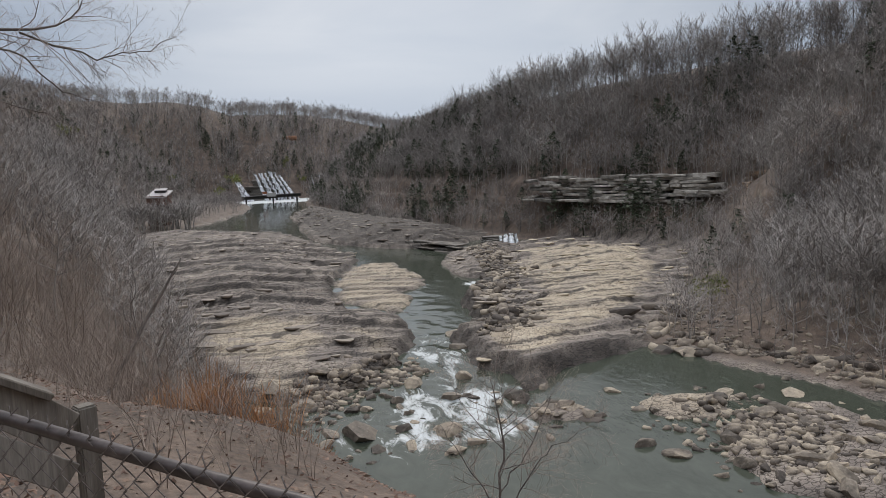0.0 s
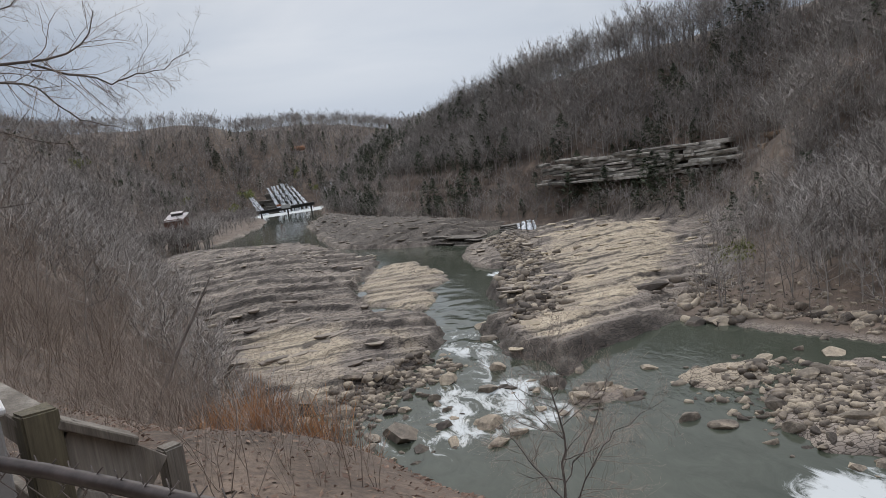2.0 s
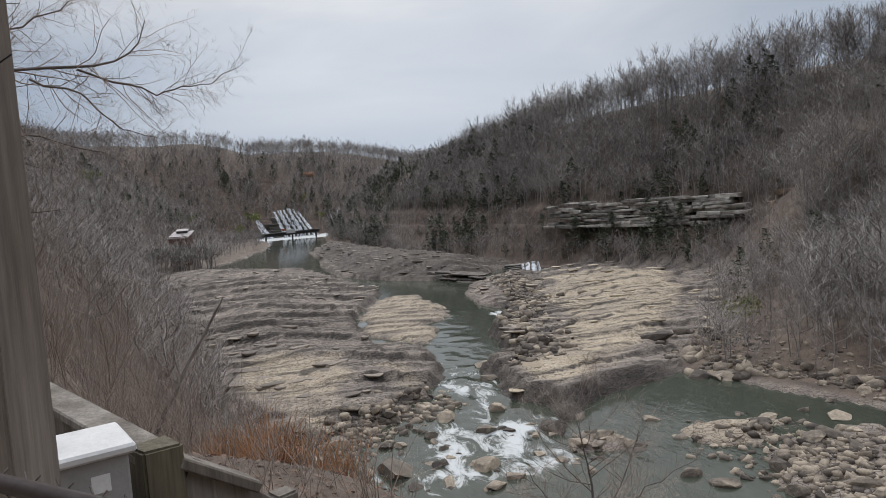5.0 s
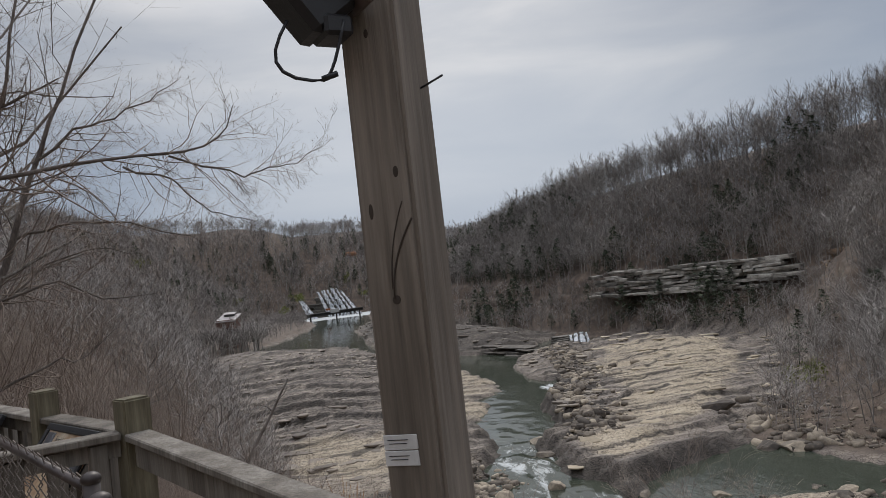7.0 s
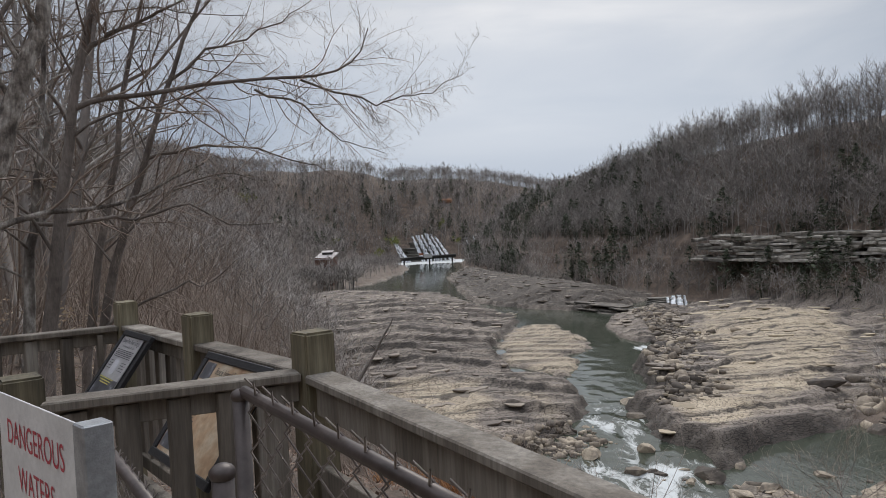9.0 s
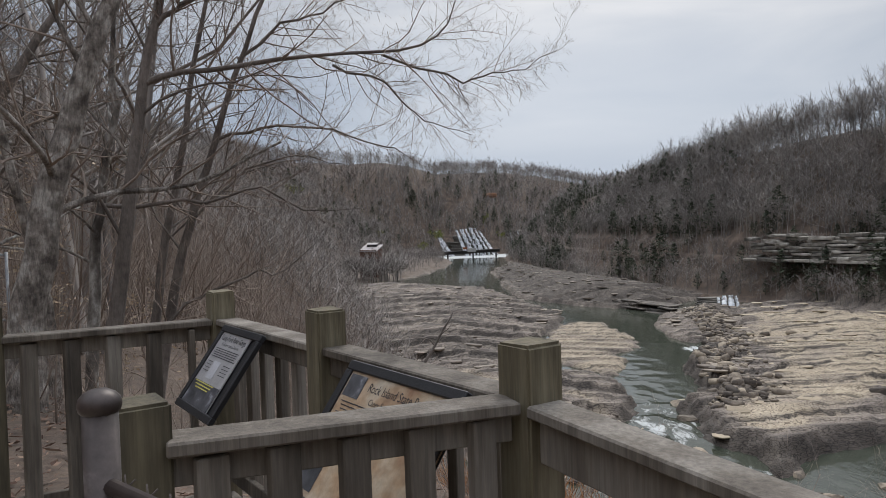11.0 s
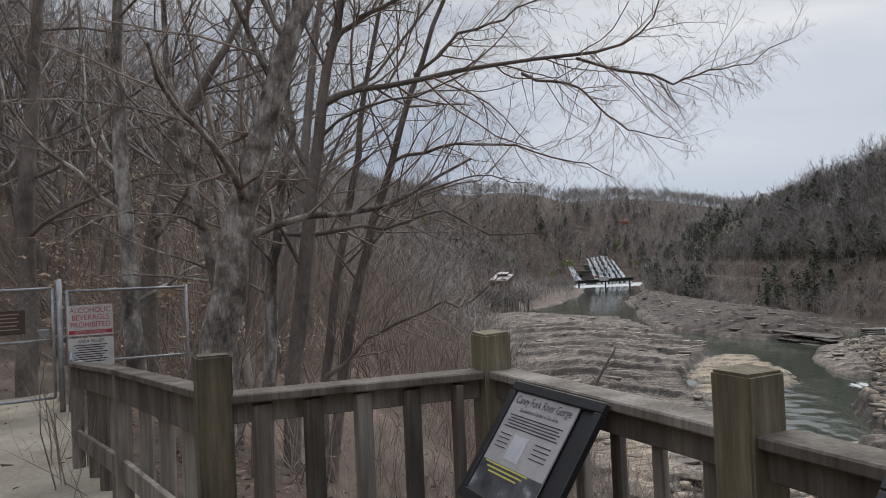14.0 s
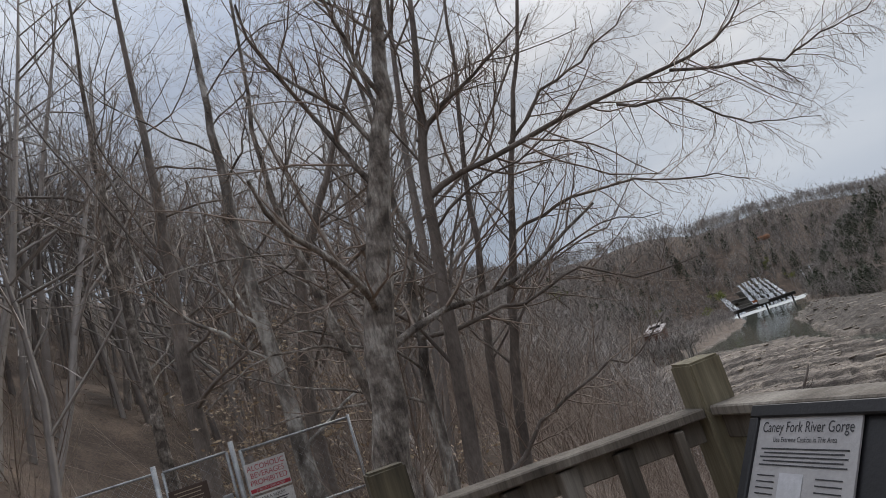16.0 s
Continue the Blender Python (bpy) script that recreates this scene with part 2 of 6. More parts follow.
def plates(x, y, run, across, seed, size):
    """Overlapping plates of stone: each rises gently and breaks off short."""
    u = (x * run[0] + y * run[1] + 5 * across * (fbm(x * 0.03, y * 0.06, seed, 3) - 0.5) + 1.3 * (fbm(x * 0.4, y * 0.4, seed + 3, 2) - 0.5)) / size
    f = u - np.floor(u)
    return sstep(0, 0.06, f) * (1 - f * 0.9)


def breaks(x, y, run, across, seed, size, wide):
    """Where plates break off: 1 on the dark edge, weathering plus painted riser shade."""
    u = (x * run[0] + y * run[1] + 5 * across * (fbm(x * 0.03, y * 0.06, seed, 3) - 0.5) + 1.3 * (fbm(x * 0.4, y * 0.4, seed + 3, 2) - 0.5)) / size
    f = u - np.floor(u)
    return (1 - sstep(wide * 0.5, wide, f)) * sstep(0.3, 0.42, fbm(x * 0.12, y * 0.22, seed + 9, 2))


def terrace(d, x, y):
    """A broken edge that climbs in three courses from the water to the top of a slab."""
    v = np.clip((d + 0.7 + 0.8 * (fbm(x * 0.5, y * 0.5, 17, 2) - 0.5)) / 0.75, 0, 3)
    k = np.floor(v)
    return np.minimum(1, (k + sstep(0.0, 0.35, v - k)) / 3)


def land(x, y):
    wz = water_level(y)
    bed = wz - 1.0 + 0.3 * fbm(x * 0.1, y * 0.1, 3)
    h = bed
    wob = 2.2 * (fbm(x * 0.16, y * 0.16, 5, 3) - 0.5) + 1.6 * (fbm(x * 0.7, y * 0.5, 8, 2) - 0.5)
    # the sand-coloured low shelf along the channel
    d = poly_dist(x, y, SAND_BAR) + wob * 2.2
    h = np.maximum(h, np.where(d > -1.2, wz - 0.25 + 0.7 * sstep(-0.6, 1.2, d) + 0.45 * (plates(x, y, (0.2, 1.0), 1.4, 13, 5.0) - 0.3), -99))
    # the left slab, broken into ledges that step down to the channel
    d = poly_dist(x, y, LEFT_SLAB) + wob
    calm = sstep(-3, 5, poly_dist(x, y, TAN_LOW) + wob)
    raise_ = wz + 0.15 + 2.2 * sstep(0, 24, d) * (0.3 + 0.9 * fbm(x * 0.05 + 3, y * 0.035, 21, 3)) * (1 - 0.5 * calm) + 0.55 * sstep(0, 1.5, d)
    raise_ = strata(raise_ + 40, x * 0.5 + y * 0.15, y * 0.6, 0.3, 31) - 40 + 0.06 * fbm(x * 2, y * 2, 4, 2)
    raise_ = raise_ + (1 - 0.8 * calm) * (0.95 * (plates(x, y, (0.3, 0.95), 2.0, 33, 12.0) - 0.4) + 0.42 * (plates(x, y, (0.1, 1.0), 1.8, 36, 4.4) - 0.4)) + 0.15 * (plates(x, y, (0.1, 1.0), 1.5, 39, 1.9) - 0.4)
    h = np.maximum(h, np.where(d > -0.7, wz - 0.6 + (raise_ - wz + 0.6) * terrace(d, x, y), -99))
    # the right slab, tilted, with a sheer edge on the channel
    d = poly_dist(x, y, RIGHT_SLAB) + wob * 0.8
    smooth = sstep(-2, 5, poly_dist(x, y, TAN_SLAB) + wob)
    tilt = wz + 1.25 + 0.010 * (y - 70) + 0.9 * (fbm(x * 0.06, y * 0.06, 41, 3) - 0.5) - 1.35 * sstep(0, 16, 15 - d + (x - 46) * 0.3) * sstep(34, 50, x)
    tilt = strata(tilt + 40, x * 0.6 - y * 0.3, y * 0.55 + x * 0.3, 0.36, 51) - 40 + 0.05 * fbm(x * 2, y * 2, 6, 2)
    tilt = tilt + (1 - 0.45 * smooth) * (0.7 * (plates(x, y, (-0.35, 0.9), 2.4, 53, 8.5) - 0.4) + 0.34 * (plates(x, y, (-0.1, 1.0), 2.2, 56, 3.2) - 0.4))
    h = np.maximum(h, np.where(d > -0.8, wz - 0.6 + (tilt - wz + 0.6) * terrace(d, x, y), -99))
    # the layered step over which the side stream falls
    d = poly_dist(x, y, CASCADE_STEP) + wob
    step = strata(wz + 0.3 + 2.3 * sstep(0, 13, d) + 40, x * 0.3, y * 0.3, 0.5, 58) - 40 + 0.5 * (plates(x, y, (-0.2, 1.0), 1.6, 59, 3.6) - 0.4)
    h = np.maximum(h, np.where(d > -0.8, wz - 0.6 + (step - wz + 0.6) * sstep(-0.8, 0.2, d), -99))
    d = poly_dist(x, y, FAR_LEDGE) + wob * 1.6
    far = wz + 0.3 + 3.4 * sstep(0, 15, d)
    far = strata(far + 40, x * 0.3, y * 0.3, 0.6, 61) - 40 + 0.8 * (plates(x, y, (-0.3, 1.0), 1.5, 63, 7.0) - 0.4)
    h = np.maximum(h, np.where(d > -1, wz - 0.6 + (far - wz + 0.6) * sstep(-1, 0.5, d), -99))
    for outline, rise in ((BAR, 1.3), (RUBBLE, 1.25), (ISLE, 1.15)):
        d = poly_dist(x, y, outline) + wob * 0.9
        h = np.maximum(h, np.where(d > -2, wz - 0.9 + rise * sstep(-1, 2.0, d) + 0.35 * (plates(x, y, (0.3, 0.9), 1.5, 77, 3.0) - 0.3) * sstep(0, 1, d), -99))
    d = poly_dist(x, y, FALLS_BANK) + wob * 3
    h = np.maximum(h, np.where(d > -2, wz - 0.6 + 2.0 * sstep(-2, 6, d) + 0.8 * fbm(x * .1, y * .1, 71), -99))
    # the bank under the overlook and the hill behind it
    d, _ = seg_dist(x, y, FOOT)
    d = d + 5 * (fbm(x * 0.05, y * 0.05, 81, 3) - 0.5)
    near = 20.6 * sstep(-2, 21, d) + np.maximum(0, d - 28) * 0.85 + 1.2 * (fbm(x * 0.2, y * 0.2, 91, 3) - 0.5) * sstep(0, 4, d)
    near = soft_min(near, 50.0)
    mid = soft_min(np.maximum(0, d + 1.5) * 0.95, 44.0)
    cap = np.interp(x, [-400, -130, -75, -50, -26, 32, 90, 149, 250, 500], [86, 86, 88, 83, 74, 80, 73, 62, 78, 84])
    far = soft_min(np.maximum(0, d) * 0.72, cap)
    lift = near + (mid - near) * sstep(70, 130, y)
    lift = lift + (far - lift) * sstep(290, 400, y) + 5 * (fbm(x * 0.03, y * 0.03, 95, 3) - 0.5) * sstep(10, 40, d) * sstep(90, 200, y)
    h = np.maximum(h, np.where(d > -3, wz - 1.0 + lift, -99))
    # the wooded hill across the river, with two bands of cliff
    d, u = seg_dist(x, y, [(a, b) for a, b in RIGHT_BASE[::-1]])
    d = d + 6 * (fbm(x * 0.06, y * 0.06, 101, 3) - 0.5)
    top = np.interp(y, [20, 60, 120, 150, 175, 200, 246, 320, 455, 560, 700], [38, 44, 48, 54, 55, 53, 46, 39, 34, 40, 70])
    prof = np.interp(d, [0, 3, 9, 10, 12.0, 12.5, 15.5, 16.0, 20, 50, 90, 400], [0, 1.6, 7.0, 7.6, 11.3, 11.8, 12.3, 16.0, 18.5, 47, 55, 70])
    low = np.interp(d, [0, 12, 22, 26, 27, 31, 32, 60, 100, 400], [0.3, 2.6, 5.5, 8.0, 10.8, 11.6, 15.5, 40, 52, 70])
    prof = low + (prof - low) * sstep(108, 128, y)
    prof = np.minimum(prof, top + 0.08 * np.maximum(d - 45, 0)) - 1.2 * fbm(x * 0.3, y * 0.3, 7, 3) * sstep(1, 6, d)
    h = np.maximum(h, np.where(d > -1, wz - 0.1 + prof, -99))
    return h


# the walk and the deck stand on a level shelf cut into the bank
WALK = [(6, -5.0), (-0.6, 0.6), (-3.4, 3.6), (-5.2, 6.2), (-9.6, 11.2), (-14.0, 15.6), (-30, 30)]


def walk_level(x, y):
    return np.interp(x, [-14, -9.6, -5.2, -3.4, -0.6, 6], [-0.35, -0.1, 0.0, 0.07, 0.17, 0.2])


def ground_height(x, y):
    h = land(x, y)
    d, _ = seg_dist(x, y, WALK)          # positive towards the hill, negative towards the river
    d = -d
    near = np.where(d > 0, 1 - sstep(1.2, 4.5, d), 1 - sstep(1.1, 3.4, -d)) * (y < 40)
    near = near * sstep(-34, -16, x)
    return h + (walk_level(x, y) - 0.02 - h) * near


def axis(stops):
    """Grid lines whose spacing grows away from the river: (from, to, step) pieces."""
    out = []
    for a, b, s in stops:
        out += list(np.linspace(a, b, max(1, round((b - a) / s)), endpoint=False))
    return np.array(out + [stops[-1][1]])


def sheet(name, xs, ys, zs, mat):
    """One mesh over a grid of lines."""
    nx, ny = len(xs), len(ys)
    X, Y = np.meshgrid(xs, ys)
    co = np.stack([X, Y, zs], -1).reshape(-1, 3).astype(np.float32)
    i = (np.arange(ny - 1)[:, None] * nx + np.arange(nx - 1)).ravel()
    quads = np.stack([i, i + 1, i + nx + 1, i + nx], -1).astype(np.int32)
    ob = new(name, raw_mesh(name, co, quads))
    ob.data.materials.append(mat)
    ob.data.shade_smooth()
    return ob


def raw_mesh(name, co, faces):
    """A mesh from arrays of corners and of faces with one count of corners."""
    me = bpy.data.meshes.new(name)
    k = faces.shape[1]
    me.vertices.add(len(co))
    me.vertices.foreach_set("co", np.ascontiguousarray(co, np.float32).ravel())
    me.loops.add(faces.size)
    me.loops.foreach_set("vertex_index", np.ascontiguousarray(faces, np.int32).ravel())
    me.polygons.add(len(faces))
    me.polygons.foreach_set("loop_start", np.arange(0, faces.size, k, dtype=np.int32))
    me.polygons.foreach_set("loop_total", np.full(len(faces), k, np.int32))
    me.update(calc_edges=True)
    return me


# ground: leaf litter on slopes, bare layered stone in the gorge, kept apart by how steep and how low the place lies
def ground_material():
    m = bpy.data.materials.new("gorge_ground")
    m.use_nodes = True
    nt = m.node_tree
    b = nt.nodes["Principled BSDF"]

    def nd(kind, **p):
        n = nt.nodes.new(kind)
        for k, v in p.items():
            setattr(n, k, v)
        return n

    def ramp(fac, stops):
        r = nd("ShaderNodeValToRGB")
        el = r.color_ramp.elements
        el[0].position, el[0].color = stops[0][0], (*stops[0][1], 1)
        el[1].position, el[1].color = stops[-1][0], (*stops[-1][1], 1)
        for p, c in stops[1:-1]:
            el.new(p).color = (*c, 1)
        nt.links.new(fac, r.inputs[0])
        return r.outputs[0]

    def tex(scale, stretch=(1, 1, 1), detail=5, rough=0.6, rot=0.0):
        mp = nd("ShaderNodeMapping")
        mp.inputs["Scale"].default_value = stretch
        mp.inputs["Rotation"].default_value = (0, 0, rot)
        nt.links.new(tc.outputs["Object"], mp.inputs[0])
        n = nd("ShaderNodeTexNoise")
        n.inputs["Scale"].default_value, n.inputs["Detail"].default_value, n.inputs["Roughness"].default_value = scale, detail, rough
        nt.links.new(mp.outputs[0], n.inputs["Vector"])
        return n.outputs[0]

    def mix(fac, a, c, blend="MIX"):
        n = nd("ShaderNodeMix", data_type="RGBA", blend_type=blend)
        if isinstance(fac, float):
            n.inputs[0].default_value = fac
        else:
            nt.links.new(fac, n.inputs[0])
        nt.links.new(a, n.inputs[6])
        nt.links.new(c, n.inputs[7])
        return n.outputs[2]

    tc = nd("ShaderNodeTexCoord")
    at_sand = nd("ShaderNodeAttribute", attribute_name="tan").outputs["Fac"]
    at_rock = nd("ShaderNodeAttribute", attribute_name="stone").outputs["Fac"]
    litter = ramp(tex(0.35), [(0.3, (0.06, 0.046, 0.038)), (0.5, (0.115, 0.088, 0.069)), (0.7, (0.2, 0.153, 0.12))])
    litter = mix(0.75, litter, ramp(tex(9, detail=3), [(0.3, (0.45, 0.4, 0.38)), (0.7, (1.35, 1.25, 1.15))]), "MULTIPLY")
    stone = ramp(tex(0.25, (0.6, 1.3, 1.5), rot=0.3), [(0.28, (0.105, 0.088, 0.076)), (0.5, (0.225, 0.187, 0.158)), (0.72, (0.40, 0.34, 0.275))])
    tan = ramp(tex(0.3), [(0.3, (0.34, 0.28, 0.2)), (0.55, (0.47, 0.39, 0.285)), (0.8, (0.58, 0.495, 0.375))])
    stone = mix(at_sand, stone, tan)
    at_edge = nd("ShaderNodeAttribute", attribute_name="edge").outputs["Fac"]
    # riser colour: weathered stone, with the shade of the steps painted in
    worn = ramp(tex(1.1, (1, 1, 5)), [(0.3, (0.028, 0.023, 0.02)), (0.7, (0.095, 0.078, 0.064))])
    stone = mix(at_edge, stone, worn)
    # joints and stains
    crack = nd("ShaderNodeTexVoronoi", feature="DISTANCE_TO_EDGE")
    mp = nd("ShaderNodeMapping")
    mp.inputs["Scale"].default_value, mp.inputs["Rotation"].default_value = (0.26, 0.5, 1.0), (0, 0, -0.25)
    warp = nd("ShaderNodeMix", data_type="RGBA", blend_type="ADD")
    warp.inputs[0].default_value = 0.9
    wn = nd("ShaderNodeTexNoise")
    wn.inputs["Scale"].default_value = 0.6
    nt.links.new(tc.outputs["Object"], warp.inputs[6])
    nt.links.new(tc.outputs["Object"], wn.inputs["Vector"])
    nt.links.new(wn.outputs[1], warp.inputs[7])
    nt.links.new(warp.outputs[2], mp.inputs[0])
    nt.links.new(mp.outputs[0], crack.inputs["Vector"])
    joints = ramp(crack.outputs["Distance"], [(0.0, (0.12, 0.11, 0.1)), (0.04, (0.4, 0.37, 0.35)), (0.09, (1, 1, 1))])
    stone = mix(0.9, stone, joints, "MULTIPLY")
    fine = tex(3.2, (1, 1, 1), detail=7, rough=0.68)
    stone = mix(0.5, stone, ramp(fine, [(0.32, (0.4, 0.38, 0.36)), (0.62, (1.15, 1.15, 1.15))]), "MULTIPLY")
    # vertical faces of cliffs show as grey stone among the litter
    geo = nd("ShaderNodeNewGeometry")
    sep = nd("ShaderNodeSeparateXYZ")
    nt.links.new(geo.outputs["Normal"], sep.inputs[0])
    steep = ramp(sep.outputs[2], [(0.32, (1, 1, 1)), (0.5, (0, 0, 0))])
    cliff = ramp(tex(0.35, (0.6, 0.6, 3.5)), [(0.3, (0.09, 0.075, 0.06)), (0.5, (0.2, 0.165, 0.125)), (0.72, (0.42, 0.36, 0.28))])
    cliff = mix(0.7, cliff, ramp(tex(2.2, (1, 1, 6), detail=6), [(0.35, (0.25, 0.24, 0.23)), (0.6, (1.15, 1.15, 1.15))]), "MULTIPLY")
    land_col = mix(steep, litter, cliff)
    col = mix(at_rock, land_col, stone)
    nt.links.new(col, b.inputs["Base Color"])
    b.inputs["Roughness"].default_value = 0.88
    bp = nd("ShaderNodeBump")
    bp.inputs["Strength"].default_value, bp.inputs["Distance"].default_value = 0.6, 0.12
    ad = nd("ShaderNodeMath", operation="MULTIPLY_ADD")
    nt.links.new(fine, ad.inputs[0])
    ad.inputs[1].default_value = 0.6
    mn = nd("ShaderNodeMath", operation="MINIMUM")
    mn.inputs[1].default_value = 0.12
    nt.links.new(crack.outputs["Distance"], mn.inputs[0])
    mu = nd("ShaderNodeMath", operation="MULTIPLY")
    mx4 = nd("ShaderNodeMath", operation="MULTIPLY")
    mx4.inputs[1].default_value = 4.0
    nt.links.new(at_rock, mx4.inputs[0])
    nt.links.new(mx4.outputs[0], mu.inputs[1])
    nt.links.new(mn.outputs[0], mu.inputs[0])
    nt.links.new(mu.outputs[0], ad.inputs[2])
    nt.links.new(ad.outputs[0], bp.inputs["Height"])
    nt.links.new(bp.outputs[0], b.inputs["Normal"])
    return m


M_GROUND = ground_material()
GX = axis([(-900, -200, 28), (-200, -60, 6), (-60, -22, 1.6), (-22, 40, 0.42), (40, 100, 0.7), (100, 180, 3), (180, 1300, 40)])
GY = axis([(-160, -20, 8), (-20, 30, 1.0), (30, 60, 0.55), (60, 140, 0.42), (140, 215, 0.7), (215, 330, 1.8), (330, 620, 4), (620, 1700, 30)])
XX, YY = np.meshgrid(GX, GY)
GZ = ground_height(XX, YY)
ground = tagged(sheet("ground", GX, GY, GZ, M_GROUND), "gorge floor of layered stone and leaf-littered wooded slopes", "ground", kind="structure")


def mask(name, values):
    a = ground.data.attributes.new(name, "FLOAT", "POINT")
    a.data.foreach_set("value", np.ascontiguousarray(values, np.float32).ravel())


d_l, d_r, d_s, d_f = (poly_dist(XX, YY, p) for p in (LEFT_SLAB, RIGHT_SLAB, SAND_BAR, FAR_LEDGE))
d_foot, _ = seg_dist(XX, YY, FOOT)
d_base, _ = seg_dist(XX, YY, RIGHT_BASE[::-1])
ragged = 3 * (fbm(XX * 0.25, YY * 0.25, 111) - 0.5)
stone = np.maximum.reduce([sstep(-1, 1, d + ragged) for d in (d_l, d_r, d_s, d_f)])
stone = np.maximum(stone, sstep(0, 2, -np.maximum(d_foot, d_base) + ragged))
bank = sstep(-3, 3, poly_dist(XX, YY, FALLS_BANK) + 2 * ragged)
mask("stone", stone * (1 - sstep(2, 8, d_foot + 2 * ragged)) * (1 - 0.85 * bank))
d_tan = [(SAND_BAR, 0.85), (TAN_SLAB, 1.0), (TAN_LOW, 0.9), (TAN_SIDE, 0.75), (BAR, 0.6)]
tan = np.maximum.reduce([k * sstep(-1.2, 1.6, poly_dist(XX, YY, p) + 1.6 * ragged) for p, k in d_tan])
mask("tan", np.clip(tan - 0.55 * sstep(0.5, 0.75, fbm(XX * 0.14, YY * 0.22, 121)), 0, 1))


def shaded_worn_edges(inside, pieces):
    """Dark risers where the plates break off, weathering and painted shade, inside an outline."""
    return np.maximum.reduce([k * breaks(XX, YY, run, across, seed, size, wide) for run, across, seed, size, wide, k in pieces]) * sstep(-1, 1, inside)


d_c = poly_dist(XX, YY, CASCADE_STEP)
# plate breaks carry stain and painted riser shade; the far ledge is dark throughout
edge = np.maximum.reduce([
    shaded_worn_edges(d_l, (((0.3, 0.95), 2.0, 33, 12.0, 0.10, 1.0), ((0.1, 1.0), 1.8, 36, 4.4, 0.17, 0.85), ((0.1, 1.0), 1.5, 39, 1.9, 0.2, 0.5))),
    shaded_worn_edges(d_r, (((-0.35, 0.9), 2.4, 53, 8.5, 0.085, 1.0), ((-0.1, 1.0), 2.2, 56, 3.2, 0.14, 0.85))),
    shaded_worn_edges(d_s, (((0.2, 1.0), 1.4, 13, 5.0, 0.1, 0.8),)),
    shaded_worn_edges(d_c, (((-0.2, 1.0), 1.6, 59, 3.6, 0.3, 0.9),)),
    shaded_worn_edges(d_f, (((-0.3, 1.0), 1.5, 63, 7.0, 0.5, 0.9),)),
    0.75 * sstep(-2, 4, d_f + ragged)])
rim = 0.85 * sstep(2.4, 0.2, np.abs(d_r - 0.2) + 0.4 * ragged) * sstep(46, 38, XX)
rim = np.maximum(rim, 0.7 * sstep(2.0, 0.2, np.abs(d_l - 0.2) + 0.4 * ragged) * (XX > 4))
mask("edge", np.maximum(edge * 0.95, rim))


def zat(x, y):
    """The ground's height at one place, read off the sheet."""
    i, j = min(max(np.searchsorted(GX, x) - 1, 0), len(GX) - 2), min(max(np.searchsorted(GY, y) - 1, 0), len(GY) - 2)
    u, v = (x - GX[i]) / (GX[i + 1] - GX[i]), (y - GY[j]) / (GY[j + 1] - GY[j])
    return float((GZ[j, i] * (1 - u) + GZ[j, i + 1] * u) * (1 - v) + (GZ[j + 1, i] * (1 - u) + GZ[j + 1, i + 1] * u) * v)

# ---------------------------------------------------------------- water
def water_material():
    m = bpy.data.materials.new("river_water")
    m.use_nodes = True
    nt = m.node_tree
    b = nt.nodes["Principled BSDF"]
    N = nt.nodes.new
    tc, foam = N("ShaderNodeTexCoord"), N("ShaderNodeAttribute")
    foam.attribute_name = "foam"
    mp = N("ShaderNodeMapping")
    mp.inputs["Scale"].default_value = (1.0, 0.45, 1)
    mp.inputs["Rotation"].default_value = (0, 0, 0.35)
    nt.links.new(tc.outputs["Object"], mp.inputs[0])
    n = N("ShaderNodeTexNoise")
    n.inputs["Scale"].default_value, n.inputs["Detail"].default_value, n.inputs["Roughness"].default_value, n.inputs["Distortion"].default_value = 0.5, 9, 0.74, 1.2
    nt.links.new(mp.outputs[0], n.inputs["Vector"])
    ad = N("ShaderNodeMath")
    ad.operation = "ADD"
    nt.links.new(n.outputs[0], ad.inputs[0])
    nt.links.new(foam.outputs["Fac"], ad.inputs[1])
    r = N("ShaderNodeValToRGB")
    r.color_ramp.elements[0].position, r.color_ramp.elements[0].color = 0.86, (0, 0, 0, 1)
    r.color_ramp.elements[1].position, r.color_ramp.elements[1].color = 1.4, (1, 1, 1, 1)
    nt.links.new(ad.outputs[0], r.inputs[0])
    deep = N("ShaderNodeValToRGB")
    deep.color_ramp.elements[0].position, deep.color_ramp.elements[0].color = 0.3, (0.036, 0.042, 0.03, 1)
    deep.color_ramp.elements[1].position, deep.color_ramp.elements[1].color = 0.7, (0.07, 0.078, 0.06, 1)
    nt.links.new(n.outputs[0], deep.inputs[0])
    mx = N("ShaderNodeMix")
    mx.data_type = "RGBA"
    nt.links.new(r.outputs[0], mx.inputs[0])
    nt.links.new(deep.outputs[0], mx.inputs[6])
    mx.inputs[7].default_value = (0.5, 0.52, 0.52, 1)
    nt.links.new(mx.outputs[2], b.inputs["Base Color"])
    rr = N("ShaderNodeMapRange")
    rr.inputs["To Min"].default_value, rr.inputs["To Max"].default_value = 0.08, 0.6
    nt.links.new(r.outputs[0], rr.inputs[0])
    nt.links.new(rr.outputs[0], b.inputs["Roughness"])
    b.inputs["IOR"].default_value = 1.33
    n2 = N("ShaderNodeTexNoise")
    n2.inputs["Scale"].default_value, n2.inputs["Detail"].default_value = 1.6, 4
    nt.links.new(mp.outputs[0], n2.inputs["Vector"])
    bp = N("ShaderNodeBump")
    bp.inputs["Strength"].default_value, bp.inputs["Distance"].default_value = 0.22, 0.12
    nt.links.new(n2.outputs[0], bp.inputs["Height"])
    nt.links.new(bp.outputs[0], b.inputs["Normal"])
    return m


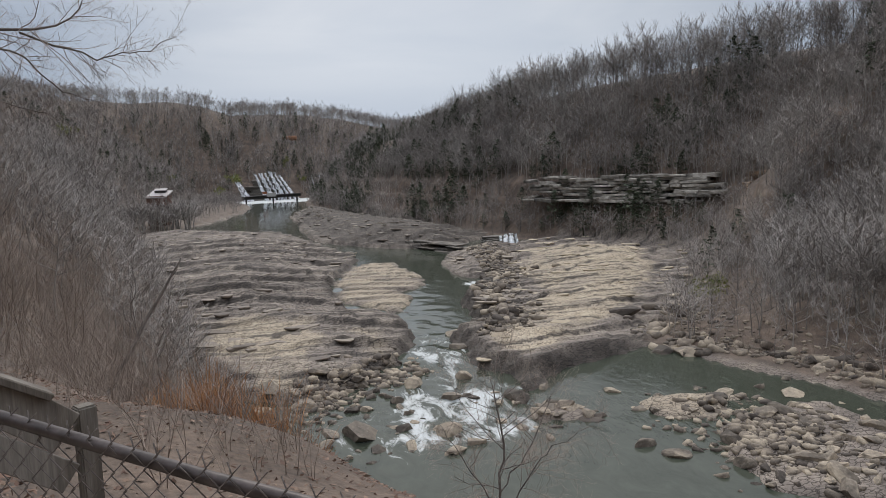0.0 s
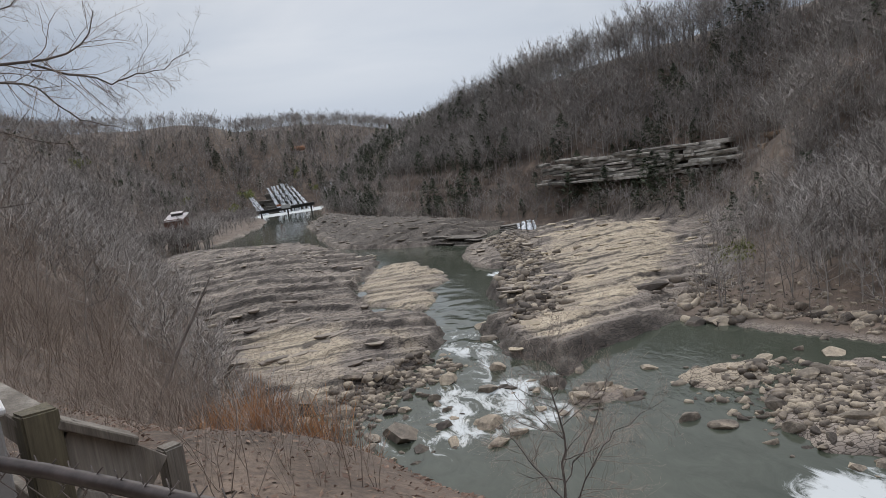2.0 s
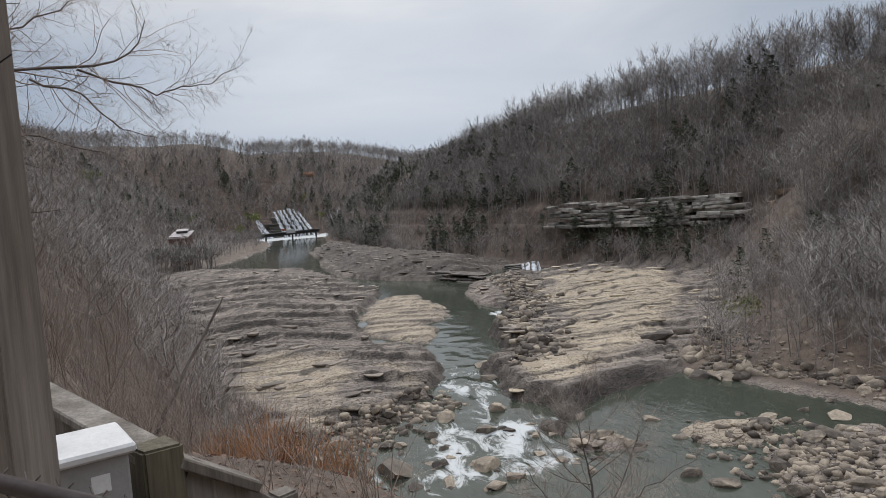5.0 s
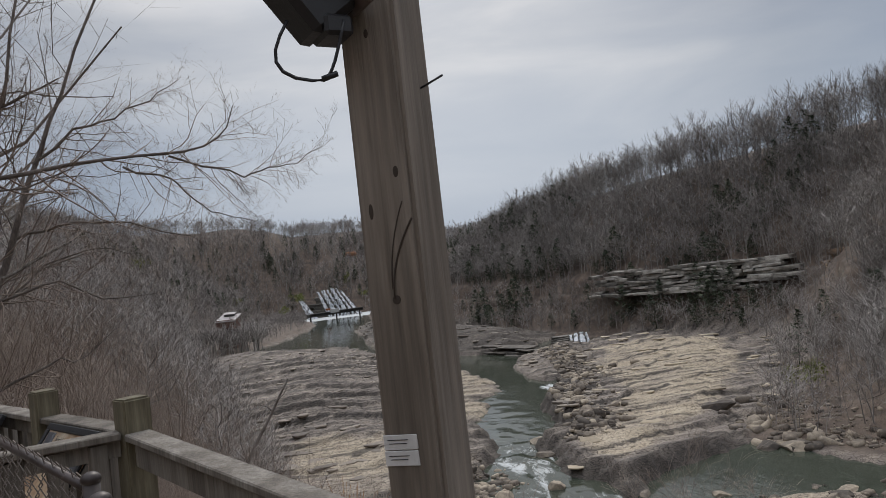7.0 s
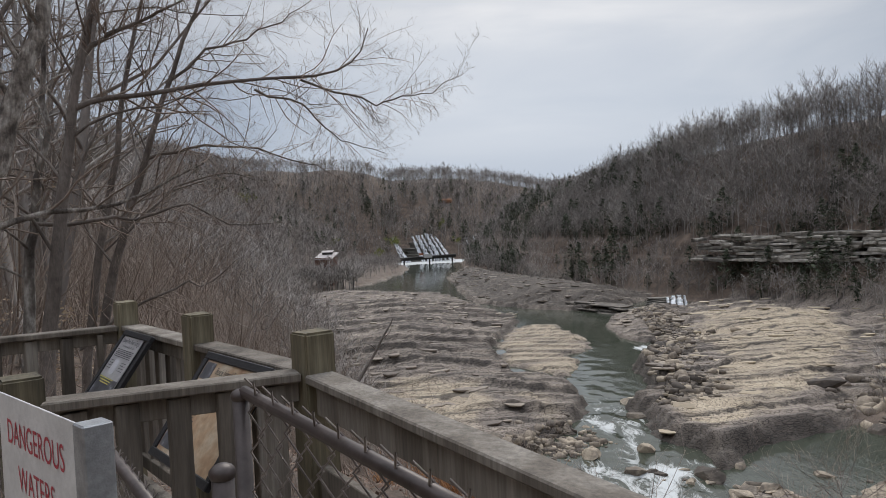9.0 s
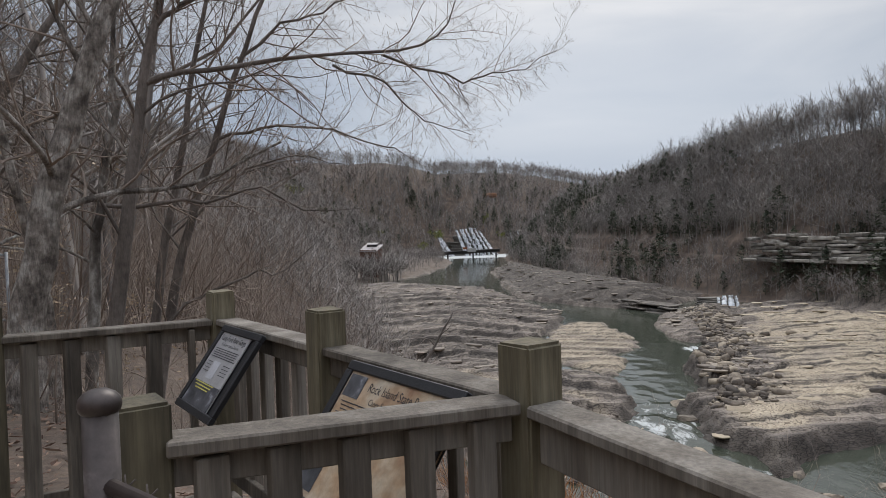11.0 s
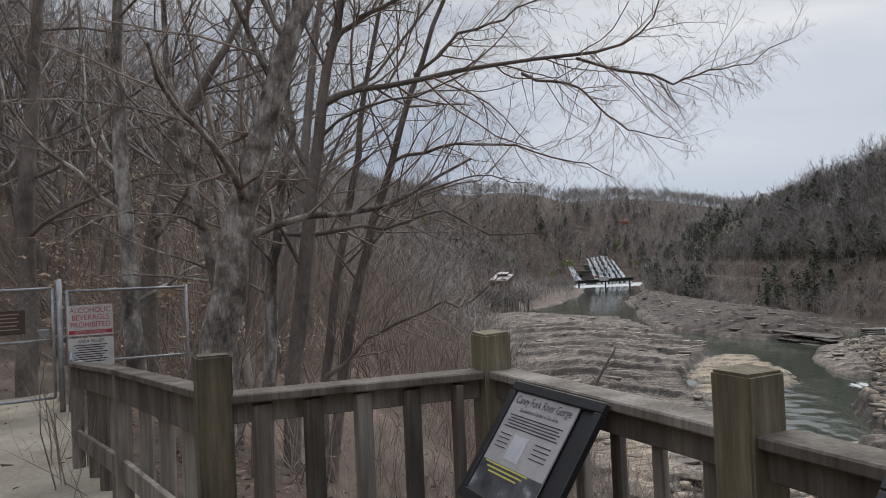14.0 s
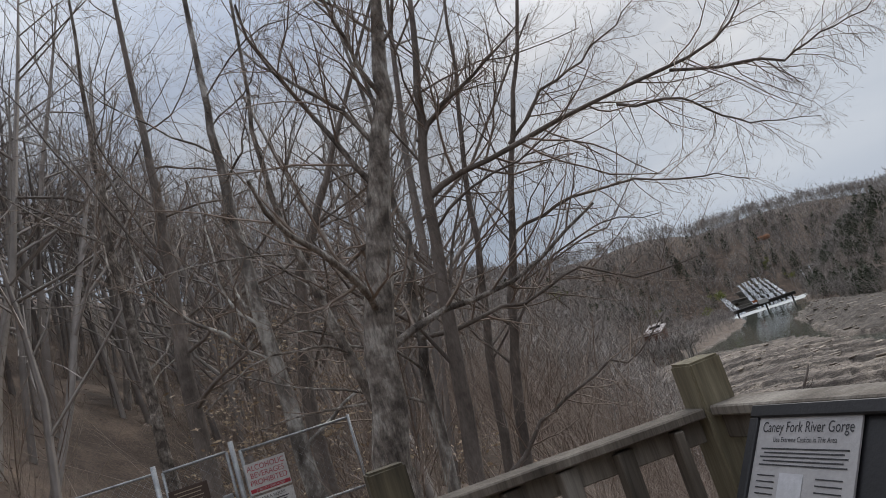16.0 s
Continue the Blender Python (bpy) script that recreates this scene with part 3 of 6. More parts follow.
M_WATER = water_material()
WX = axis([(-60, -10, 2.0), (-10, 45, 0.4), (45, 100, 1.2)])
WY = axis([(8, 40, 0.8), (40, 100, 0.4), (100, 150, 0.6), (150, 560, 3)])
WXX, WYY = np.meshgrid(WX, WY)
mid = np.interp(WYY, [30, 55, 62, 75, 95, 125, 140], [18, 13, 14, 18, 19.5, 24, 31])
half = np.interp(WYY, [30, 50, 60, 72, 95, 125, 140], [16, 17, 16, 9, 6.5, 6, 7])
core = 1 - sstep(0.2, 1.15, np.abs(WXX - mid) / half)
rush = np.interp(WYY, [44, 52, 57, 68, 74, 82, 90, 98, 104, 108, 112, 118, 124, 130, 140, 165, 480, 520, 540], [0, .25, .68, .72, .55, .7, .52, .34, .3, .4, .25, .25, .35, .22, .1, 0, 0, .5, .7])
streak = 0.5 + 0.85 * fbm(WXX * 0.55 + WYY * 0.08, WYY * 0.24 - WXX * 0.1, 137, 4)
foam = 0.61 * core * rush * streak + 0.6 * np.exp(-((WXX - 29) ** 2 + (WYY - 36) ** 2) / 22) + 0.55 * np.exp(-((WXX - 37) ** 2 + (WYY - 128) ** 2) / 14)
foam = np.where(WYY > 470, 0.75 * sstep(470, 530, WYY), foam)
WZ = water_level(WYY) + core * np.clip(rush, 0, 0.5) * 0.7 * (fbm(WXX * 0.5 + WYY * 0.1, WYY * 0.35, 131, 3) - 0.4)
water = tagged(sheet("water", WX, WY, WZ, M_WATER), "grey-green river running into white rapids between stone slabs", "river", kind="structure")
at = water.data.attributes.new("foam", "FLOAT", "POINT")
at.data.foreach_set("value", np.ascontiguousarray(foam, np.float32).ravel())

# ---------------------------------------------------------------- trees: arrays of tubes
def turn_from(d, angle, rng):
    """A direction at that angle to d, on a random side."""
    side = np.cross(d, rng.normal(size=3))
    side /= np.linalg.norm(side) + 1e-9
    return d * math.cos(angle) + side * math.sin(angle)


def stem(rng, p, d, length, segs, wander, lift):
    pts = [np.array(p, float)]
    d = np.array(d, float)
    for _ in range(segs):
        d = d + rng.normal(size=3) * wander + np.array([0, 0, lift])
        d /= np.linalg.norm(d)
        pts.append(pts[-1] + d * length / segs)
    return np.array(pts)


def boughs(rng, pts, r0, r1, level, plan, out):
    """Adds a stem and what grows from it. plan, a level: (count, low, angle, length, segs, wander, lift, thin)."""
    out.append((level, pts, np.linspace(r0, r1, len(pts))))
    if level >= len(plan):
        return
    count, low, angle, length, segs, wander, lift, thin = plan[level]
    whole = np.linalg.norm(np.diff(pts, axis=0), axis=1).sum()
    for k in range(count):
        u = low + (1 - low) * (k + rng.random()) / count
        f = u * (len(pts) - 1)
        i = min(int(f), len(pts) - 2)
        at = pts[i] + (pts[i + 1] - pts[i]) * (f - i)
        d = pts[i + 1] - pts[i]
        d = turn_from(d / np.linalg.norm(d), radians(angle) * (0.7 + 0.6 * rng.random()), rng)
        rr = (r0 + (r1 - r0) * u) * thin
        ln = whole * length * (0.6 + 0.7 * rng.random()) * (1.15 - 0.5 * u)
        boughs(rng, stem(rng, at, d, ln, segs, wander, lift), rr, max(rr * 0.35, 0.002), level + 1, plan, out)


def tubes(stems, sides):
    """Corners and four-cornered faces of tubes; sides: how many, by level."""
    cos, faces, base = [], [], 0
    for level, pts, rad in stems:
        n = sides[min(level, len(sides) - 1)]
        t = np.gradient(pts, axis=0)
        t /= np.linalg.norm(t, axis=1)[:, None] + 1e-9
        ref = np.array([1.0, 0.13, 0]) if abs(t[:, 2]).max() > 0.8 else np.array([0, 0, 1.0])
        a = np.cross(t, ref)
        a /= np.linalg.norm(a, axis=1)[:, None] + 1e-9
        b = np.cross(t, a)
        if n == 2:      # a flat sliver, for the finest twigs
            ring = np.stack([pts - a * rad[:, None], pts + a * rad[:, None]], 1)
        else:
            ang = np.arange(n) * 2 * math.pi / n
            ring = pts[:, None] + rad[:, None, None] * (np.cos(ang)[None, :, None] * a[:, None] + np.sin(ang)[None, :, None] * b[:, None])
        m = len(pts)
        cos.append(ring.reshape(-1, 3))
        i = np.arange(m - 1)[:, None] * n
        k = np.arange(n if n > 2 else 1)
        k2 = (k + 1) % n
        faces.append((base + np.stack([i + k, i + k2, i + n + k2, i + n + k], -1)).reshape(-1, 4))
        base += m * n
    return np.concatenate(cos), np.concatenate(faces)


def bare_proto(seed, height, plan, sides, r0):
    rng = np.random.default_rng(seed)
    out = []
    boughs(rng, stem(rng, (0, 0, -0.4), (0, 0, 1), height, 5, 0.07, 0.03), r0, r0 * 0.18, 0, plan, out)
    return tubes(out, sides)


def needle_proto(seed, height, spread, count):
    """A ragged evergreen crown of small needle clumps on a thin stem."""
    rng = np.random.default_rng(seed)
    u = rng.random(count) ** 0.75
    z = height * (0.12 + 0.88 * u)
    rad = spread * np.sin(math.pi * np.clip(u, 0, 1) ** 0.62 * 0.97 + 0.06) * (0.75 + 0.25 * rng.random()) * np.sqrt(rng.random(count)) + 0.1
    a = rng.random(count) * 2 * math.pi
    c = np.stack([np.cos(a) * rad, np.sin(a) * rad, z], -1)
    s = 0.3 + 0.45 * rng.random(count)
    d1 = rng.normal(size=(count, 3)) * [1, 1, 0.45]
    d2 = rng.normal(size=(count, 3)) * [1, 1, 0.45]
    quad = np.stack([c - d1 * s[:, None] * 0.6, c - d2 * s[:, None] * 0.35, c + d1 * s[:, None] * 0.6, c + d2 * s[:, None] * 0.35], 1)
    f = np.arange(count * 4).reshape(-1, 4)
    tc, tf = tubes([(0, np.array([[0, 0, -0.4], [0, 0, height * 0.9]]), np.array([0.11, 0.02]))], [4])
    return np.concatenate([quad.reshape(-1, 3), tc]), np.concatenate([f, tf + count * 4])


def scatter(name, protos, places, scales, seed, mat, label, category, lean=0.06):
    """One object of many plants that nobody could count."""
    rng = np.random.default_rng(seed)
    cos, faces, base = [], [], 0
    for (x, y, z), s in zip(places, scales):
        co, fa = protos[rng.integers(len(protos))]
        a = rng.random() * 6.283
        c, sn = math.cos(a), math.sin(a)
        rot = np.array([[c, -sn, rng.normal() * lean], [sn, c, rng.normal() * lean], [0, 0, 1]])
        cos.append(co @ rot.T * s + [x, y, z])
        faces.append(fa + base)
        base += len(co)
    ob = new(name, raw_mesh(name, np.concatenate(cos), np.concatenate(faces)))
    ob.data.materials.append(mat)
    return tagged(ob, label, category, kind="stuff")


def spots(seed, count, box, keep):
    """Random places in a box of the plan that pass a test, with their heights."""
    rng = np.random.default_rng(seed)
    x = rng.uniform(box[0], box[1], count)
    y = rng.uniform(box[2], box[3], count)
    ok = keep(x, y, rng)
    x, y = x[ok], y[ok]
    return np.stack([x, y, ground_height(x, y)], -1)


def crown_proto(seed, height, limbs, twigs, wide, thick, trunk_r, forks=0):
    """A leafless tree with a rounded crown: trunk, spreading limbs that rise, and sprays of twigs."""
    rng = np.random.default_rng(seed)
    trunk = stem(rng, (0, 0, -0.5), (0, 0, 1), height * 0.82, 3, 0.07, 0.03)
    out = [(0, trunk, np.linspace(trunk_r, trunk_r * 0.3, 4))]
    tips = []
    for k in range(limbs):
        u = 0.4 + 0.58 * (k + rng.random()) / limbs
        f = u * 3
        i = min(int(f), 2)
        at = trunk[i] + (trunk[i + 1] - trunk[i]) * (f - i)
        a = k * 2.4 + rng.normal() * 0.5
        out_by = wide * height * (0.75 + 0.4 * rng.random()) * math.sqrt(max(0.12, 1 - ((u - 0.55) / 0.62) ** 2))
        up = height * (0.12 + 0.2 * rng.random()) * (1.2 - 0.3 * u)
        end = at + [math.cos(a) * out_by, math.sin(a) * out_by, up]
        mid = at + (end - at) * 0.5 + [0, 0, -0.06 * height * rng.random()] + rng.normal(size=3) * 0.02 * height
        pts = np.array([at, mid, end])
        out.append((1, pts, np.array([trunk_r * 0.5, trunk_r * 0.3, thick * 0.6])))
        tips.append(pts)
        for _ in range(forks):
            v = 0.25 + 0.5 * rng.random()
            b = at + (end - at) * v
            d = np.array([math.cos(a), math.sin(a), 0.8]) + rng.normal(size=3) * 0.7
            e2 = b + d * out_by * 0.45
            out.append((2, np.array([b, e2]), np.array([trunk_r * 0.22, thick * 0.5])))
            tips.append(np.array([b, (b + e2) / 2, e2]))
    for pts in tips:
        for _ in range(twigs):
            v = 0.2 + 0.8 * rng.random()
            i = 0 if v < 0.5 else 1
            b = pts[i] + (pts[i + 1] - pts[i]) * (v * 2 - i)
            d = (pts[2] - pts[0])
            d = d / np.linalg.norm(d) + rng.normal(size=3) * 0.75 + [0, 0, 0.35]
            d /= np.linalg.norm(d)
            out.append((3, np.array([b, b + d * height * (0.07 + 0.1 * rng.random())]), np.array([thick, thick * 0.35])))
    return tubes(out, [3, 3, 2, 2])


FAR_PLAN = [(10, 0.3, 60, 0.4, 2, 0.14, 0.1, 0.6), (7, 0.1, 52, 0.6, 1, 0.1, 0.04, 0.7)]
BRUSH_PLAN = [(6, 0.15, 38, 0.55, 2, 0.15, 0.05, 0.6), (4, 0.2, 40, 0.6, 2, 0.12, 0.02, 0.6)]
TREE_PLAN = [(10, 0.3, 62, 0.36, 3, 0.16, 0.10, 0.55), (5, 0.15, 52, 0.55, 2, 0.16, 0.05, 0.55), (3, 0.1, 50, 0.6, 1, 0.1, 0.02, 0.75)]
HILL_TREES = [bare_proto(10 + k, 9.5 + k * 0.5, TREE_PLAN, [3, 3, 2, 2], 0.13) for k in range(4)]
RIDGE_TREES = [crown_proto(40 + k, 11 + 0.7 * k, 9, 7, 0.3, 0.03, 0.16, 2) for k in range(6)]
SLOPE_TREES = [crown_proto(20 + k, 8.5 + 0.6 * k, 8, 9, 0.36, 0.042, 0.12) for k in range(6)]
FAR_TREES = [crown_proto(30 + k, 11 + 0.7 * k, 7, 6, 0.36, 0.11, 0.2) for k in range(6)]
PINES = [needle_proto(50 + k, 7.0 + 0.8 * k, 2.0 + 0.25 * k, 230) for k in range(6)]


def brush_proto(seed, stems, height):
    rng = np.random.default_rng(seed)
    out = []
    for _ in range(stems):
        d = np.array([rng.normal() * 0.35, rng.normal() * 0.35, 1.0])
        boughs(rng, stem(rng, (rng.normal() * 0.3, rng.normal() * 0.3, -0.1), d / np.linalg.norm(d), height * (0.6 + 0.6 * rng.random()), 4, 0.1, 0.02), 0.022, 0.006, 0, BRUSH_PLAN, out)
    return tubes(out, [3, 2, 2])


BRUSH = [brush_proto(70 + k, 3, 2.6 + 0.3 * k) for k in range(5)]
THICKET = [brush_proto(170 + k, 5, 3.2 + 0.4 * k) for k in range(5)]


def base_d(x, y):
    return seg_dist(x, y, RIGHT_BASE[::-1])[0]


def foot_d(x, y):
    return seg_dist(x, y, FOOT)[0]


# the hill across the river
p = spots(2, 11000, (40, 170, 20, 330), lambda x, y, r: (base_d(x, y) > 13) & (base_d(x, y) < 52) & (x * 0.9 < y + 35) & ((base_d(x, y) > 17) | (y < 112)))
scatter("bare_trees", SLOPE_TREES, p, 0.65 + 0.55 * np.random.default_rng(2).random(len(p)), 2, M_WOODS, "leafless grey trees packed on the steep hillside", "trees")
p = spots(1, 2600, (60, 190, 20, 330), lambda x, y, r: (base_d(x, y) > 46) & (base_d(x, y) < 72) & (x * 0.9 < y + 35))
scatter("bare_trees", RIDGE_TREES, p, 0.8 + 0.5 * np.random.default_rng(1).random(len(p)), 2, M_WOODS, "leafless grey-brown winter trees along the ridge", "trees")
p = spots(3, 8500, (18, 140, 20, 460), lambda x, y, r: (base_d(x, y) > 1.0) & (base_d(x, y) < 15) & ((y > 112) | (base_d(x, y) < 4)))
scatter("bare_trees", SLOPE_TREES, p, 0.4 + 0.4 * np.random.default_rng(3).random(len(p)), 4, M_WOODS, "young leafless trees along the foot of the cliffs", "trees")
p = spots(5, 7000, (20, 170, 60, 480), lambda x, y, r: (base_d(x, y) > 3) & (base_d(x, y) < 60) & (fbm(x * 0.045, y * 0.045, 141) > 0.38 + 0.003 * base_d(x, y)) & (r.random(len(x)) < 0.62) & ((base_d(x, y) < 11) | (base_d(x, y) > 16)) & ((y > 112) | (base_d(x, y) > 30)))
scatter("evergreen_trees", PINES, p, 0.45 + 0.7 * np.random.default_rng(5).random(len(p)) ** 1.5, 6, M_EVERGREEN, "dark green cedars among the bare hillside trees", "trees")
# the low wooded bank beside the slabs
p = spots(7, 900, (44, 130, 20, 122), lambda x, y, r: (base_d(x, y) > 5) & (base_d(x, y) < 40) & (x * 0.9 < y + 40))
scatter("bare_trees", RIDGE_TREES, p, 0.3 + 0.4 * np.random.default_rng(7).random(len(p)), 8, M_WOODS, "slender leafless trees on the low far bank", "trees")
p = spots(9, 1500, (44, 110, 30, 122), lambda x, y, r: (base_d(x, y) > 1.0) & (base_d(x, y) < 34) & (x * 0.9 < y + 35))
scatter("brush", BRUSH, p, 0.35 + 0.6 * np.random.default_rng(9).random(len(p)), 10, M_TWIG, "leafless brown brush on the stony bank", "brush")
# the hills round the falls
p = spots(11, 22000, (-240, 300, 300, 1050), lambda x, y, r: (foot_d(x, y) > 5) & (foot_d(x, y) < 150) & (np.abs(x) < y * 0.42 + 20) & ~((np.abs(x - 2) < 25) & (y > 540) & (y < 570)) & (r.random(len(x)) < 0.8))
scatter("bare_trees", FAR_TREES, p, 0.7 + 0.5 * np.random.default_rng(11).random(len(p)), 12, M_WOODS, "leafless brown winter woods on the hills round the falls", "trees")
p = spots(13, 1100, (20, 130, 320, 640), lambda x, y, r: (base_d(x, y) > 1) & (base_d(x, y) < 70))
scatter("bare_trees", FAR_TREES, p, 0.6 + 0.4 * np.random.default_rng(13).random(len(p)), 14, M_WOODS, "leafless woods on the bend of the gorge", "trees")
p = spots(15, 420, (-140, 140, 440, 700), lambda x, y, r: (foot_d(x, y) > 8) & (foot_d(x, y) < 90))
scatter("evergreen_trees", PINES, p, 0.7 + 0.7 * np.random.default_rng(15).random(len(p)), 16, M_EVERGREEN, "dark cedars among the woods beside the falls", "trees")
p = spots(31, 900, (-70, -8, 285, 560), lambda x, y, r: poly_dist(x, y, FALLS_BANK) > 3)
scatter("bare_trees", FAR_TREES, p, 0.3 + 0.4 * np.random.default_rng(31).random(len(p)), 32, M_WOODS, "low leafless trees on the bank below the falls", "trees")
# the wooded bank below and beyond the overlook
p = spots(17, 2900, (-80, 4, 60, 300), lambda x, y, r: (foot_d(x, y) > 1.0) & (foot_d(x, y) < 46))
scatter("bare_trees", SLOPE_TREES, p, 0.45 + 0.45 * np.random.default_rng(17).random(len(p)), 18, M_WOODS, "dense leafless trees on the near side of the gorge", "trees")
p = spots(19, 1300, (-40, 4, 13, 110), lambda x, y, r: (foot_d(x, y) > 0.5) & (foot_d(x, y) < 30) & (x < -2.0 - 0.06 * y) & (np.hypot(x + 3, y - 5) > 9.5) & (np.abs(seg_dist(x, y, WALK)[0]) > 2.6) & ((y > 26) | (x < -9 - 0.1 * y) | (ground_height(x, y) < -7.0)))
scatter("brush", THICKET, p, 0.7 + 0.7 * np.random.default_rng(19).random(len(p)), 20, M_TWIG, "tangled leafless brown thicket on the bank", "brush", lean=0.2)
p = spots(29, 280, (-55, -11, 14, 60), lambda x, y, r: (foot_d(x, y) > 10) & (np.abs(seg_dist(x, y, WALK)[0]) > 2.2) & (np.hypot(x + 5, y - 7) > 18.0) & (x + y * 0.4 < -2))
scatter("bare_trees", HILL_TREES, p, 1.2 + 0.6 * np.random.default_rng(29).random(len(p)), 30, M_WOODS, "tall leafless woodland on the slope behind the gate", "trees")
p = spots(21, 80, (-60, -6, 12, 75), lambda x, y, r: (foot_d(x, y) > 8) & (np.hypot(x + 5, y - 7) > 13.0) & (np.abs(seg_dist(x, y, WALK)[0]) > 2.2) & (x + y * 0.28 < 0) & (x + 0.55 * y < -6))
scatter("bare_trees", HILL_TREES, p, 0.95 + 0.5 * np.random.default_rng(21).random(len(p)), 22, M_WOODS, "leafless woodland climbing the slope beyond the walk", "trees")
p = spots(33, 380, (-46, -9, 6, 46), lambda x, y, r: (foot_d(x, y) > 8) & (np.abs(seg_dist(x, y, WALK)[0]) > 2.4) & (np.hypot(x + 5, y - 7) > 8.5) & (x + 0.5 * y < -3))
scatter("brush", BRUSH, p, 0.5 + 0.8 * np.random.default_rng(33).random(len(p)), 34, M_TWIG, "leafless brown undergrowth in the woods", "brush", lean=0.2)
p = spots(25, 110, (-58, -28, 288, 312), lambda x, y, r: x < 1e3)
scatter("bare_trees", FAR_TREES, p, 0.7 + 0.4 * np.random.default_rng(25).random(len(p)), 26, M_WOODS, "leafless trees screening the powerhouse walls", "trees")
p = spots(27, 900, (-9, 3, 10, 54), lambda x, y, r: (foot_d(x, y) > 0.5) & (x < 0.5 - 0.05 * y))
scatter("brush", BRUSH, p, 0.2 + 0.3 * np.random.default_rng(27).random(len(p)), 28, M_TWIG, "low bare brush on the leafy bank", "brush")
p = spots(23, 1100, (-4.5, 2.5, 7.5, 45), lambda x, y, r: (foot_d(x, y) > 0.0) & (x > -2.2 - 0.07 * y) & (x < 1.0 - 0.05 * y) & (fbm(x * 0.3, y * 0.2, 151) > 0.4))


def tuft_proto(seed):
    rng = np.random.default_rng(seed)
    out = []
    for _ in range(60):
        a = rng.random() * 6.28
        d = np.array([math.cos(a) * 0.5 * rng.random(), math.sin(a) * 0.5 * rng.random(), 1.0])
        out.append((0, stem(rng, (rng.normal() * 0.12, rng.normal() * 0.12, 0), d / np.linalg.norm(d), 0.7 + 0.6 * rng.random(), 3, 0.12, -0.12), np.array([0.009, 0.008, 0.006, 0.002])))
    return tubes(out, [2])


scatter("dry_grass", [tuft_proto(90 + k) for k in range(4)], p, 0.9 + 0.9 * np.random.default_rng(23).random(len(p)), 24, M_DRYGRASS, "tufts of rust-coloured dry grass on the bank", "grass")


# ---------------------------------------------------------------- helpers for things
def part(name, bm, mat, parent, label=""):
    """Links a bmesh as one mesh object under a thing or a part."""
    me = bpy.data.meshes.new(name)
    bm.to_mesh(me)
    bm.free()
    return part_mesh(name, me, mat, parent, label)


def part_mesh(name, me, mat, parent, label=""):
    ob = new(name, me)
    if mat and not me.materials:
        me.materials.append(mat)
    ob.parent = parent
    if label:
        ob["label"] = label
    return ob


def thing(name, at, label, category, group="", rz=0.0):
    ob = new(name)
    ob.empty_display_size = 0.1
    ob.matrix_basis = pose(*at, 0, 0, rz)
    return tagged(ob, label, category, group)


def block(size, at=(0, 0, 0), rot=(0, 0, 0), bevel=0.004, bm=None):
    """A board with softened edges; size in metres, at its middle."""
    own = bmesh.new()
    bmesh.ops.create_cube(own, size=1, matrix=Matrix.Diagonal((*size, 1)))
    if bevel:
        bmesh.ops.bevel(own, geom=own.edges[:], offset=min(bevel, min(size) * 0.3), segments=1, affect="EDGES")
    bmesh.ops.transform(own, matrix=pose(*at, *rot), verts=own.verts[:])
    if bm is None:
        return own
    tmp = bpy.data.meshes.new("tmp")
    own.to_mesh(tmp)
    own.free()
    bm.from_mesh(tmp)
    bpy.data.meshes.remove(tmp)
    return bm


def beam(a, b, wide, deep, bevel=0.004, roll=0.0):
    """A board from a to b, wide across and deep upright."""
    a, b = Vector(a), Vector(b)
    own = bmesh.new()
    bmesh.ops.create_cube(own, size=1, matrix=Matrix.Diagonal((wide, deep, (b - a).length, 1)))
    if bevel:
        bmesh.ops.bevel(own, geom=own.edges[:], offset=min(bevel, min(wide, deep) * 0.3), segments=1, affect="EDGES")
    z = (b - a).normalized()
    x = z.cross(Vector((0, 0, 1)))
    x = x.normalized() if x.length > 1e-4 else Vector((1, 0, 0))
    y = z.cross(x)
    m = Matrix((x, y, z)).transposed().to_4x4()
    m.translation = (a + b) / 2
    bmesh.ops.transform(own, matrix=m @ pose(0, 0, 0, 0, 0, roll), verts=own.verts[:])
    return own


def rod(pts, radius, sides=8, closed=True):
    """A round bar along points, as a bmesh."""
    pts = np.array(pts, float)
    co, fa = tubes([(0, pts, np.full(len(pts), radius))], [sides])
    bm = bmesh.new()
    vs = [bm.verts.new(c) for c in co]
    for f in fa:
        bm.faces.new([vs[i] for i in f])
    if closed:
        bm.faces.new(vs[:sides])
        bm.faces.new(vs[-sides:][::-1])
    bmesh.ops.recalc_face_normals(bm, faces=bm.faces[:])
    for f in bm.faces:
        f.smooth = True
    return bm


# ---------------------------------------------------------------- boulders
def rock_mesh(seed, flat):
    """A broken block: flat faces, sharp arrises, a stepped side."""
    rng = np.random.default_rng(seed)
    bm = bmesh.new()
    bmesh.ops.create_icosphere(bm, subdivisions=3, radius=0.5)
    planes = [(Vector(rng.normal(size=3) * [1, 1, 0.7]).normalized(), rng.uniform(0.24, 0.4)) for _ in range(10)] + [(Vector((rng.normal() * 0.15, rng.normal() * 0.15, 1)).normalized(), rng.uniform(0.22, 0.32))]
    off = Vector(rng.random(3) * 50)
    for v in bm.verts:
        for n, d in planes:
            over = v.co.dot(n) - d
            if over > 0:
                v.co -= n * over
        v.co += v.co.normalized() * 0.025 * noise.noise(v.co * 7 + off)
        v.co.z *= flat
    me = bpy.data.meshes.new("boulder")
    bm.to_mesh(me)
    bm.free()
    me.materials.append(M_ROCK)
    return me


ROCKS = [rock_mesh(200 + k, 0.6 + 0.1 * (k % 4)) for k in range(10)]


